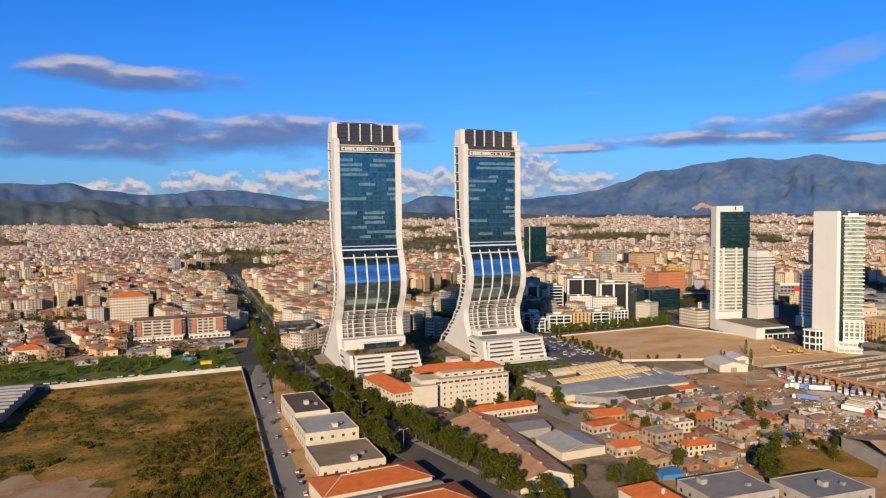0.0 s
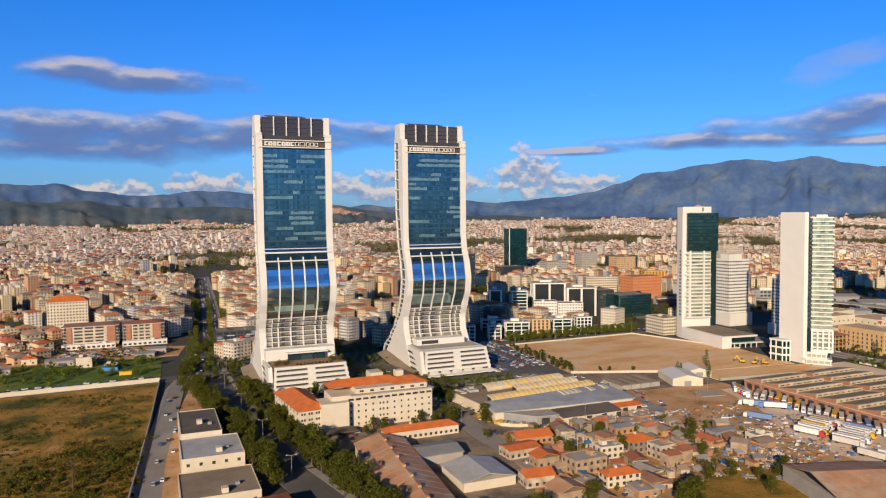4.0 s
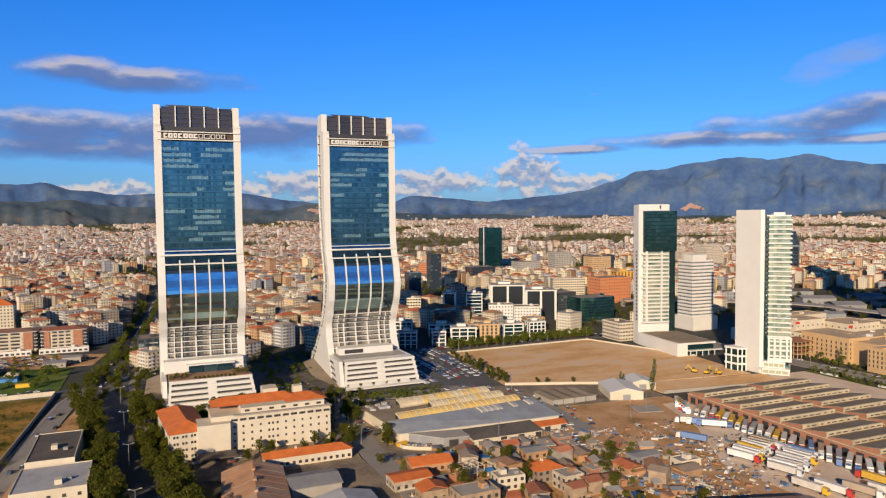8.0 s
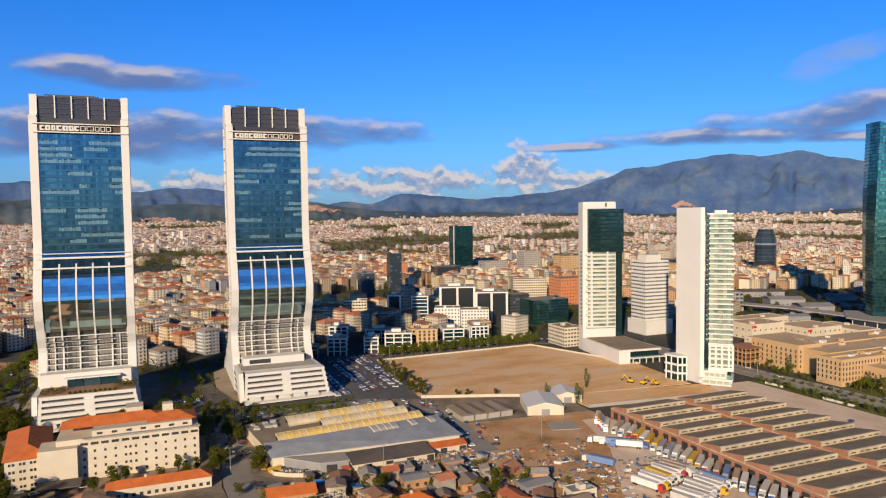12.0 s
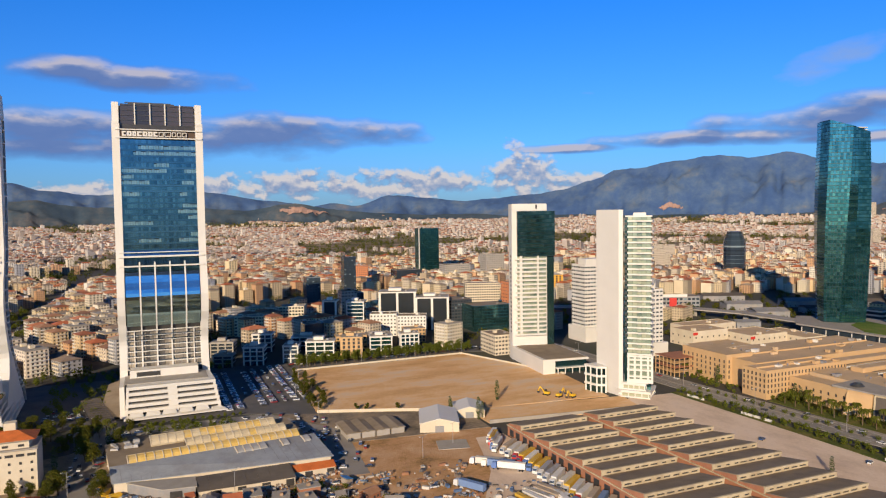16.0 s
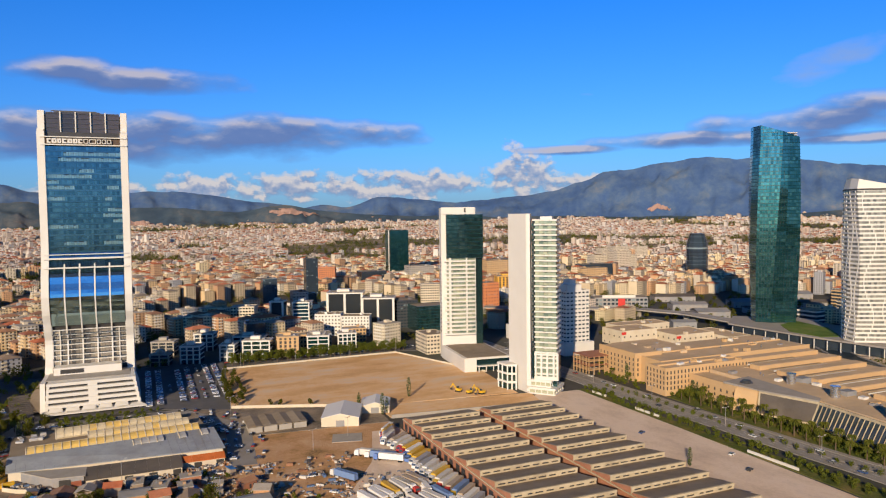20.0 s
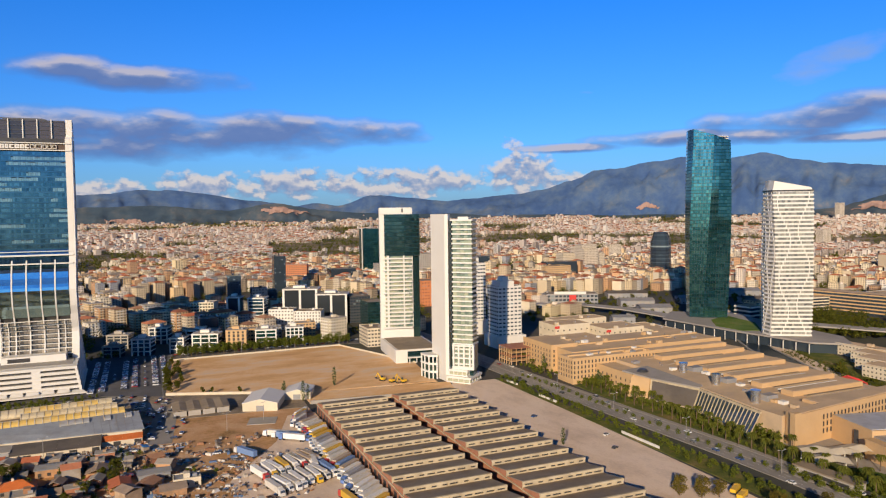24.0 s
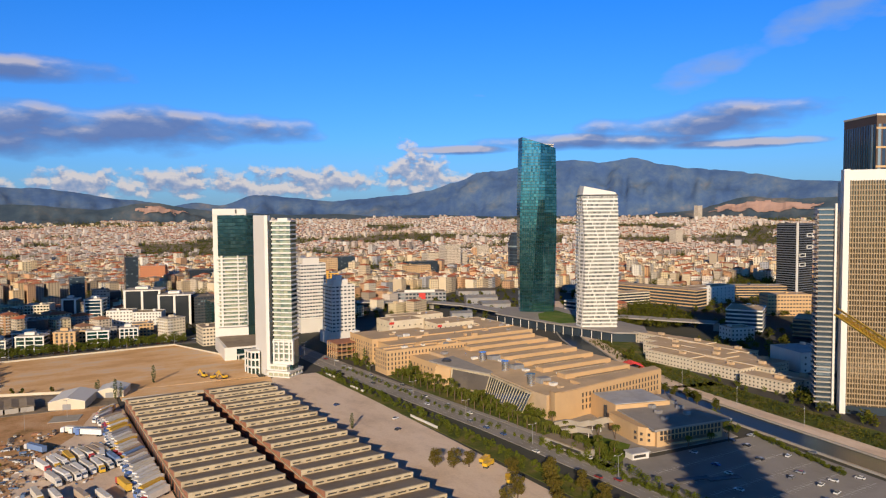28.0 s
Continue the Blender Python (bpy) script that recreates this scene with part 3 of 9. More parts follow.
def curve(table, z):
    """Smooth value from a table of (height, value)."""
    if z <= table[0][0]:
        return table[0][1]
    for (a, p), (b, q) in zip(table, table[1:]):
        if z <= b:
            k = (z - a) / (b - a)
            k = k * k * (3 - 2 * k) * 0.6 + k * 0.4
            return p + (q - p) * k
    return table[-1][1]


def leaf_cloud(mb, cx, cy, cz, rx, rz, count, size, r, mi=0):
    for _ in range(count):
        u, v = r.uniform(0, 6.283), r.uniform(-1, 1)
        q = r.uniform(0.55, 1.0)
        s = math.sqrt(1 - v * v)
        p = Vector((cx + rx * q * s * math.cos(u), cy + rx * q * s * math.sin(u), cz + rz * q * v))
        a = Vector((r.uniform(-1, 1), r.uniform(-1, 1), r.uniform(-0.6, 0.6))).normalized() * size * r.uniform(0.6, 1.2)
        b = a.cross(Vector((r.uniform(-1, 1), r.uniform(-1, 1), r.uniform(-1, 1)))).normalized() * size * r.uniform(0.5, 1.0)
        mb.add([p - a, p - b * 0.7, p + a, p + b], [(0, 1, 2, 3)], mi)


rng = random.Random(7)

# ---- ground ----
def sheet(name, pts, mat, label, z=0.0, thick=0.3):
    return whole(name, MB().prism(pts, z - thick, z), mat, label, "ground", kind="structure")


ground = whole("ground", MB().quad((-6000, -3000, -0.25), (9000, -3000, -0.25), (9000, 9000, -0.25), (-6000, 9000, -0.25)), M_GROUND, "flat brown city ground reaching the hills", "ground", kind="structure")
sheet("ground_dry_field", [(-140, 200), (44, 200), (66, 584), (-70, 578), (-160, 470)], M_DRYGRASS, "fallow field of dry ochre grass with green tufts", 0.06)
edge = []
for i in range(72):
    a = i * math.tau / 72
    k = 1.0 + 0.5 * noise.fractal(Vector((2.2 * math.cos(a), 2.2 * math.sin(a), 4.0)), 1.0, 2.0, 5)
    edge.append((-56 + 38 * k * math.cos(a), 338 + 46 * k * math.sin(a)))
sheet("ground_bare_patch", edge, M_BARE, "bare trodden earth patch in the field", 0.10)
sheet("ground_verge", [(-160, 592), (68, 600), (70, 690), (-160, 700)], M_GREENLAWN, "green overgrown verge behind the field wall", 0.05)
sheet("ground_dirt_yard", [(176, 205), (446, 205), (446, 412), (352, 420), (336, 368), (236, 372), (224, 300)], M_DIRT, "brown dirt yard with scrap and tracks", 0.05)
sheet("ground_truck_yard", [(385, 205), (447, 205), (447, 398), (430, 398), (415, 350), (385, 300)], M_LOT, "pale compacted truck yard", 0.10)
sheet("ground_green_plot", [(274, 244), (310, 222), (332, 236), (352, 268), (330, 292), (300, 280), (276, 272)], M_DRYGRASS, "rough olive plot", 0.09)
sheet("ground_sand_field", [(371, 608), (362, 486), (446, 452), (548, 440), (556, 508), (519, 612)], M_SAND, "wide field of bare orange sand", 0.08)
sheet("ground_sand_works", [(449, 452), (449, 420), (549, 405), (556, 436)], M_SAND, "sandy building yard", 0.07)
sheet("ground_lot", [(543, 60), (590, 60), (592, 230), (592, 428), (556, 430), (543, 412)], M_LOT, "pale gravel lot beside the halls", 0.06)
sheet("ground_green_strip", [(596, 60), (610, 60), (608, 230), (600, 300), (596, 430), (590, 430), (594, 230)], M_LAWN, "planted green strip along the boulevard", 0.10)
sheet("ground_garden", [(634, 165), (658, 165), (660, 240), (664, 300), (654, 332), (650, 386), (632, 386)], M_LAWN, "lawn with palms before the fair halls", 0.10)
sheet("ground_plaza", [(640, 160), (728, 150), (744, 195), (756, 245), (664, 245)], M_PAVE, "paved plaza between the fair halls", 0.08)
sheet("ground_garden_lawn", [(629, 150), (648, 157.5), (668, 172), (664, 190), (640, 198), (629, 199)], M_GREENLAWN, "watered lawn before the conference hall", 0.13)
sheet("water_pond", [(824.7, 551.4), (836.0, 536.5), (871.4, 580.3), (864.2, 594.2)], M_WATER, "small stretch of open canal water", 0.12)
sheet("ground_car_park", [(640, 20), (720, 20), (738, 146), (664, 152), (648, 158), (640, 150)], M_CARPARK, "wide worn asphalt car park", 0.07)
# on these two sheets the darker asphalt deepens the towers' shade by colour
sheet("ground_tower_lot", [(312, 505), (366, 480), (372, 612), (372, 640), (300, 650), (305, 560)], M_ASPHALT, "asphalt car park between towers and field", 0.05)
sheet("ground_tower_plaza", [(120, 520), (330, 500), (330, 640), (120, 640)], M_ASPHALT, "paved grounds round the twin towers, darkened for shade", 0.03)

sheet("ground_waste_lots", [(-160, 690), (84, 692), (92, 740), (-30, 776), (-160, 800)], M_DIRT, "ochre waste lots used for parking", 0.04)
sheet("ground_works_yard", [(158, 200), (232, 200), (232, 300), (226, 380), (236, 470), (226, 462), (150, 440), (146, 380), (168, 372), (186, 366), (182, 270)], M_YARD, "dusty grey-brown yard between sheds", 0.045)
sheet("ground_works_front", [(236, 372), (336, 368), (352, 420), (345, 470), (250, 484), (240, 430)], M_YARD, "dusty grey-brown ground round the works", 0.042)
sheet("ground_road_verge", [(60, 300), (74, 300), (76, 460), (108, 460), (100, 560), (90, 580), (78, 500), (66, 400)], M_DIRT, "bare brown strip beside the side road", 0.06)
sheet("ground_tent_street", [(345, 420), (352, 421), (446, 413), (448, 451), (362, 485), (330, 492)], M_YARD, "dusty grey street before the sand field", 0.035)
# canal with stone banks
CANAL = [(712, -60), (734, 80), (748, 169), (762, 250), (790, 325), (846, 432), (930, 560), (1010, 680)]


def ribbon(name, line, off0, off1, z0, z1, mat, label, category):
    mb = MB()
    for (ax, ay), (bx, by) in zip(line, line[1:]):
        d = Vector((bx - ax, by - ay)).normalized()
        nx, ny = d.y, -d.x
        mb.add([(ax + nx * off0, ay + ny * off0, z1), (ax + nx * off1, ay + ny * off1, z1), (bx + nx * off1, by + ny * off1, z1), (bx + nx * off0, by + ny * off0, z1),
                (ax + nx * off0, ay + ny * off0, z0), (ax + nx * off1, ay + ny * off1, z0), (bx + nx * off1, by + ny * off1, z0), (bx + nx * off0, by + ny * off0, z0)],
               [(0, 1, 2, 3), (4, 5, 1, 0), (5, 6, 2, 1), (6, 7, 3, 2), (7, 4, 0, 3)])
    return whole(name, mb, mat, label, category, kind="structure")


ribbon("water", CANAL, 0, 20, -0.2, 0.02, M_WATER, "still dark canal water", "water")
ribbon("canal_wall", CANAL, -1.2, 0, -0.2, 0.9, M_CONCRETE, "low pale concrete canal wall", "wall")
ribbon("canal_wall", CANAL, 20, 21.2, -0.2, 0.9, M_CONCRETE, "low pale concrete canal wall", "wall")
ribbon("path", CANAL, 21.2, 35, -0.2, 0.12, M_LOT, "pale path along the canal", "path")
ribbon("ground_bank", CANAL, 35, 62, -0.2, 0.10, M_LAWN, "green strip beyond the canal", "ground")

# roads
BOULEVARD = [(628, -40), (628, 150), (625, 240), (618, 330), (611, 430), (606, 560), (604, 760)]
ribbon("road", BOULEVARD, -9, 0.5, -0.2, 0.13, M_CARPARK, "grey asphalt boulevard", "road")
ribbon("road", BOULEVARD, 3.0, 9.5, -0.2, 0.13, M_CARPARK, "grey asphalt boulevard", "road")
ribbon("pavement", BOULEVARD, 9.5, 13.0, -0.2, 0.29, M_PAVE, "pale pavement under the palms", "pavement")
ribbon("pavement", BOULEVARD, 0.5, 3.0, -0.2, 0.28, M_PAVE, "paved median of the boulevard", "pavement")
AVENUE = [(152, 170), (141, 250), (132, 310), (122, 358), (119, 410), (113.5, 475), (108, 544), (104, 600), (118, 760), (138, 1100), (160, 1560)]
ribbon("road", AVENUE, -9, 9, -0.2, 0.12, M_ASPHALT, "dark asphalt avenue lined with trees", "road")
ribbon("pavement", AVENUE, 9, 13, -0.2, 0.27, M_PAVE, "raised kerb and pavement of the avenue", "pavement")
SIDE_ROAD = [(46, 230), (56, 400), (72, 560), (82, 600)]
ribbon("road", SIDE_ROAD, 1, 11.5, -0.2, 0.10, M_CARPARK, "narrow grey side road beside the field", "road")
ribbon("pavement", SIDE_ROAD, -1.5, 1, -0.2, 0.24, M_PAVE, "narrow kerb beside the field wall", "pavement")
ribbon("road", [(-200, 588), (60, 592), (330, 640), (372, 622), (530, 628), (604, 590)], -8, 8, -0.2, 0.09, M_ASPHALT, "cross street of grey asphalt", "road")
ribbon("road", [(232, 250), (228, 380), (232, 470), (244, 520)], -1, 12, -0.2, 0.08, M_CARPARK, "dusty asphalt lane", "road")
ribbon("road", [(244, 492), (330, 490), (362, 440), (356, 372)], -6, 8, -0.2, 0.10, M_CARPARK, "worn asphalt lane past the sheds", "road")
ribbon("road", [(372, 626), (545, 632), (600, 600)], 0, 10, -0.2, 0.14, M_ASPHALT, "street behind the sand field", "road")

# worn paint on the car park and the boulevard
paint = MB()
for j in range(7):
    for i in range(24):
        x, y = 648 + i * 3.0, 40 + j * 15.5
        if x < 728:
            paint.box(x, y, 0.08, x + 0.16, y + 4.6, 0.09)
    paint.box(648, 42.2 + j * 15.5, 0.091, 722, 42.4 + j * 15.5, 0.1)
for (ax, ay), (bx, by) in zip(BOULEVARD, BOULEVARD[1:]):
    n = int((by - ay) / 9)
    for i in range(n):
        x, y = ax + (bx - ax) * i / n, ay + (by - ay) * i / n
        for off in (-5.8, -2.6, 6.2):
            paint.box(x + off, y, 0.135, x + off + 0.18, y + 4, 0.145)
whole("road_paint", paint, M_LINE, "worn white road and bay markings", "markings", kind="stuff")

# wall round the field and along the sand field
ribbon("field_wall", [(-72, 581), (0, 585), (67, 588)], -0.4, 0.4, -0.2, 3.2, M_CREAM, "long pale masonry field wall", "wall")
ribbon("field_wall", [(67, 588), (60, 470), (50, 330), (44, 240)], -0.3, 0.3, -0.2, 2.2, M_CONCRETE, "grey concrete wall along the road", "wall")
ribbon("sand_wall", [(371, 610), (519, 614), (557, 508)], -0.3, 0.3, -0.2, 1.2, M_CREAM, "low cream wall round the sand field", "wall")
ribbon("sand_wall", [(362, 484), (404, 468), (446, 450)], -0.3, 0.3, -0.2, 1.9, M_CREAM, "cream hoarding before the sand field", "wall")
ribbon("sand_wall", [(449, 419), (549, 407)], -0.3, 0.3, -0.2, 2.0, M_CONCRETE, "low wall behind the halls", "wall")
for a, b in ((418, 404), (372, 350), (282, 252)):
    ribbon("verge_wall", [(594.5, a), (595.5, b)], -0.25, 0.25, -0.2, 1.5, M_WHITE, "short white roadside wall", "wall")

# ---- twin towers ----
FRONT = [(0, -14), (8, -13), (22, -4), (30, 1), (40, 2.5), (51, -3), (62, -8.5), (72, -10), (84, -7.5), (96, -2), (108, 0), (197, 0)]
BAND = [(0, 52), (7, 46), (20, 32), (33, 19), (45, 7), (57, 0), (70, -4), (80, -4), (92, 1), (104, 5), (136, 9), (182, 10)]
BACK = [(0, 60), (10, 54), (22, 37), (33, 25), (45, 15), (58, 9), (72, 6), (84, 8), (102, 14), (130, 18), (181, 19)]


def twin_tower(x0, y0, label, pod_r, garden):
    """One of the two S-shaped towers. x0: its west side, y0: the plane of its glass front."""
    prng = random.Random(int(x0))
    wide, t = 55.0, thing("skyscraper", label, "skyscraper", x0, y0, 0, group="twin towers")
    steps = [i * 3.0 for i in range(0, 61)] + [182.5]
    for sx in (0, wide - 4.6):
        part("side_pier", MB().sweep([(curve(FRONT, a) - 0.8, curve(BAND, a), a) for a in steps], sx, sx + 4.6), M_WHITE, t, "white curved edge pier")
        part("side_glazing", MB().sweep([(curve(BAND, a), curve(BACK, a) - 0.8, a) for a in steps], sx + 1, sx + 3.6), M_GREYGLASS, t, "dark glazed side strip")
        part("rear_rail", MB().sweep([(curve(BACK, a) - 1.0, curve(BACK, a), a) for a in steps], sx, sx + 4.6), M_WHITE, t, "white curved rear rail")
        for i in range(3, 46):
            z = i * 4.0
            if z % 8 == 0 or z < 70:
                part("rung", MB().side([(curve(BAND, z), z), (curve(BACK, z), z), (curve(BACK, z), z + 0.8), (curve(BAND, z), z + 0.8)], sx - 0.1, sx + 4.7), M_WHITE, t)
    part("core", MB().sweep([(curve(FRONT, a) + 1.5, max(curve(FRONT, a) + 2.5, curve(BACK, a) - 3), a) for a in steps], 4.6, wide - 4.6), M_DARKWIN, t, "dark building core")
    # glass floors of the shaft
    left, right = 4.6, wide - 4.6
    for i in range(19):
        za, zb = 101 + i * 3.78, 101 + (i + 1) * 3.78
        ya = curve(FRONT, za) + 0.5
        row, sill = MB(), MB()
        x, run, drawn = left, 0, prng.random() < 0.5
        while x < right - 0.05:
            wpane = min(right - x, 1.527)
            if run <= 0:
                drawn = prng.random() < (0.34 if i < 9 else 0.62) * (1.0 if i % 3 else 0.5)
                run = prng.randint(3, 12) if drawn else prng.randint(4, 14)
            run -= 1
            row.box(x + (0.11 if drawn else 0.04), ya, za + 1.3, x + wpane - (0.11 if drawn else 0.04), ya + 0.5, zb - 0.1 - (prng.choice((0, 0, 0.5)) if drawn else 0), 1 if drawn else 0)
            x += wpane
        sill.box(left, ya + 0.06, za + 0.0, right, ya + 0.6, za + 1.26)
        part("glass_floor", row, [M_BLUEGLASS, M_BLIND], t, "row of blue glass panes", "stuff")
        part("spandrel", sill, M_SPANDREL, t, "blue spandrel glass band")
    for zc, hh in ((96.6, 1.1), (90.6, 0.9), (99.6, 0.5)):
        part("cross_beam", MB().box(left - 3, curve(FRONT, zc) - 1.6, zc, right + 3, curve(FRONT, zc) + 0.4, zc + hh), M_WHITE, t)
    low = MB()
    for za, zb in ((97.7, 100.9), (91.6, 96.5), (87.5, 90.5)):
        x = left
        while x < right - 0.05:
            low.side([(curve(FRONT, za) + 0.4, za), (curve(FRONT, za) + 0.8, za), (curve(FRONT, zb) + 0.8, zb), (curve(FRONT, zb) + 0.4, zb)], x + 0.05, x + 1.45)
            x += 1.526
    part("sky_lobby_glazing", low, M_BLUEGLASS, t, "", "stuff")
    # bulging mirror glass in five bays
    bay = (right - left) / 5
    for k in range(5):
        xa, xb = left + k * bay + 0.5, left + (k + 1) * bay - 0.5
        mb = MB()
        zs = [52 + i * 2.2 for i in range(17)]
        for a, b in zip(zs, zs[1:]):
            for h in range(2):
                u, v = xa + (xb - xa) * h / 2, xa + (xb - xa) * (h + 1) / 2
                mb.add([(u, curve(FRONT, a) + 0.2, a), (v, curve(FRONT, a) + 0.2, a), (v, curve(FRONT, b) + 0.2, b), (u, curve(FRONT, b) + 0.2, b)], [(0, 1, 2, 3)])
        part("bulge_pane", mb, M_BULGEGLASS, t, "curved mirror glass bay", "stuff")
    for k in range(6):
        x = left + k * bay
        mb = MB()
        zs = [24 + i * 2.4 for i in range(30)]
        mb.sweep([(curve(FRONT, a) - 0.5, curve(FRONT, a) + 1.2, a) for a in (zs if 0 < k < 5 else zs[:13])], x - 0.45, x + 0.45)
        part("mullion", mb, M_WHITE, t, "white curved mullion")
    # lower grid of loggias: the outer bays are split by a fin, all have a glass balustrade
    for i in range(8):
        z = 24 + i * 3.55
        f = curve(FRONT, z)
        part("loggia_slab", MB().box(left, f - 0.5, z - 0.25, right, f + 1.3, z + 0.25), M_WHITE, t)
        if i < 7:
            win, fin = MB(), MB()
            f2 = curve(FRONT, z + 1.8)
            for k in range(20):
                u = left + k * bay / 4
                win.box(u + 0.08, f2 + 0.9, z + 0.3, u + bay / 4 - 0.08, f2 + 1.3, z + 3.25)
            for k in (0, 4):
                fin.box(left + (k + 0.5) * bay - 0.3, f2 - 0.3, z + 0.3, left + (k + 0.5) * bay + 0.3, f2 + 1.0, z + 3.3)
            part("loggia_glazing", win, M_CURTAIN, t, "", "stuff")
            part("loggia_fin", fin, M_WHITE, t, "", "stuff")
            part("loggia_rail", MB().box(left, f2 - 0.1, z + 0.3, right, f2 + 0.0, z + 1.0), M_WINDOW, t, "glass balustrade")
    # crown
    c = thing("crown", "", "", 0, 0, 0)
    c.parent = t
    part("crown_body", MB().box(3.5, 7.5, 179, wide - 3.5, 18, 195), M_STEEL, c, "dark louvred crown")
    for sx in (0, wide - 4.4):
        part("crown_pier", MB().side([(-0.8, 182.4), (19, 182.4), (19, 184), (16, 197), (5.0, 197), (4.6, 184.5), (-0.8, 184)], sx + 0.15, sx + 4.25), M_WHITE, c)
    for k in range(5):
        xa = 4.6 + k * 9.2
        mb = MB()
        for j in range(5):
            mb.box(xa + 0.5, 5.5, 182.4 + j * 3.2, xa + 8.7, 6.0, 182.4 + j * 3.2 + 0.3)
        part("crown_glass", MB().box(xa + 0.45, 6.0, 179.6, xa + 8.75, 6.5, 196.2), M_CROWNGLASS, c, "dark brown crown glass")
        part("crown_rail", mb, M_STEEL, c, "thin dark rail across the crown glass")
        if k:
            part("crown_fin", MB().box(xa - 0.35, 4.6, 179.5, xa + 0.35, 7.6, 196.6), M_WHITE, c)
    part("roof_rail", MB().box(10, 8, 195, 38, 16, 197.2).box(8, 9, 197.2, 36, 10, 197.8), M_STEEL, c)
    # sign band: plain bars stand in for the lettering
    s = MB().box(2, -1.6, 173.4, wide - 0.6, 0.6, 174.1).box(2, -1.6, 178.6, wide - 0.6, 6.0, 179.2)
    part("sign_ledge", s, M_WHITE, c)
    part("sign_backing", MB().box(4.6, 0.0, 174.1, right, 0.6, 178.6), M_BRONZE, c)
    bold, light = MB(), MB()
    for k, (xa, wk) in enumerate(((6.0, 2.3), (8.8, 2.9), (12.2, 2.2), (14.9, 2.8), (18.2, 2.9), (21.5, 2.7), (24.6, 2.6))):
        bold.box(xa, -1.5, 174.7, xa + wk, -0.5, 175.6).box(xa, -1.5, 176.9, xa + wk, -0.5, 177.8).box(xa, -1.5, 175.6, xa + wk * 0.45, -0.5, 176.9)
        if k % 3:
            bold.box(xa + wk * 0.66, -1.5, 175.6, xa + wk, -0.5, 176.9)
    for xa, wk in ((27.9, 2.9), (31.4, 4.0), (36.0, 2.5), (39.1, 2.6), (42.3, 2.6)):
        light.box(xa, -1.5, 174.8, xa + wk, -0.6, 175.2).box(xa, -1.5, 177.3, xa + wk, -0.6, 177.7).box(xa, -1.5, 175.2, xa + 0.4, -0.6, 177.3).box(xa + wk - 0.4, -1.5, 175.2, xa + wk, -0.6, 177.3)
    part("sign_bar", bold, M_WHITE, c, "white sign drawn as bars", "stuff")
    part("sign_outline", light, M_WHITE, c, "", "stuff")
    # podium of stepped white decks
    p = thing("podium", "", "", 0, 0, 0)
    p.parent = t
    for i in range(6):
        z, yf, xr, xl = i * 3.375, -40.5 + i * 0.5, pod_r - i * 0.65, 3 + i * 0.25
        yb = 40 - i * 5.8
        part("podium_deck", MB().prism([(xl, yf), (xr, yf + 1), (xr - 2, yb), (xl + 3, yb)], z + 1.5, z + 3.375), M_WHITE, p, "white horizontal deck band")
        part("podium_glazing", MB().prism([(xl + 1.6, yf + 1.8), (xr - 1.6, yf + 2.8), (xr - 4, yb - 1), (xl + 4.5, yb - 1)], z, z + 1.5), M_DARKWIN, p)
        for k, wk in ((0.0, 1.6), (0.45, 5.5), (0.97, 1.6)):
            u = xl + k * (xr - xl)
            yy = yf + 0.15 + 1 * (u - xl) / (xr - xl)
            part("podium_panel", MB().add([(u, yy, z), (u + wk, yy + wk / (xr - xl), z), (u + wk, yy + 2 + wk / (xr - xl), z), (u, yy + 2, z), (u, yy, z + 1.5), (u + wk, yy + wk / (xr - xl), z + 1.5), (u + wk, yy + 2, z + 1.5), (u, yy + 2, z + 1.5)],
                                          [(0, 1, 5, 4), (1, 2, 6, 5), (2, 3, 7, 6), (3, 0, 4, 7), (4, 5, 6, 7)]), M_WHITE, p)
    for k in range(5):
        u = 6 + k * (pod_r - 12) / 5
        part("shade_sail", MB().add([(u, -40.8 + u / pod_r, 5.6), (u + 7, -40.6 + u / pod_r, 5.0), (u + 7.6, -43.6 + u / pod_r, 3.2), (u - 0.6, -43.8 + u / pod_r, 3.2)], [(0, 3, 2, 1)]), M_WHITE, p)
    apron = MB().add([(2.5, -45, 1.6), (pod_r + 3, -43.5, 1.6), (pod_r, -39, 3.4), (3, -40.4, 3.4), (2.5, -45, 2.3), (pod_r + 3, -43.5, 2.3)], [(4, 5, 2, 3), (0, 1, 5, 4), (1, 2, 5), (0, 4, 3)])
    part("apron", apron, M_WHITE, p, "white flared base")
    part("podium_side", MB().sweep([(-40 + a * 0.25, curve(BAND, a), a) for a in (2.2, 6, 11, 15, 20.2)], 0.4, 3.2), M_WHITE, p, "white sweeping side wall")
    slots = MB()
    for i in range(4):
        z = 4.0 + i * 3.9
        slots.side([(-30 + i * 3, z), (18 - i * 6, z), (12 - i * 6, z + 1.5), (-26 + i * 3, z + 1.5)], 0.25, 0.5)
    part("side_slot", slots, M_DARKWIN, p, "", "stuff")
    part("ramp_roof", MB().add([(-9, 44, 6.0), (0.3, 48, 8.0), (0.3, -36, 3.0), (-12, -36, 2.2), (-9, 44, 5.6), (0.3, 48, 7.6), (0.3, -36, 2.6), (-12, -36, 1.8)], [(3, 2, 1, 0), (4, 5, 6, 7), (7, 6, 2, 3), (4, 7, 3, 0)]), M_DARKCON, p, "dark ramp roof beside the podium")
    if garden:
        part("terrace", MB().box(4, -36, 20.25, 54, -14, 20.5), M_DECK, p, "brown timber roof terrace")
        for k in range(3):
            part("pavilion_glass", MB().box(17 + k * 9.2, -17.6, 20.5, 25.6 + k * 9.2, -17.2, 25.2), M_BLUEGLASS, p, "large pavilion pane")
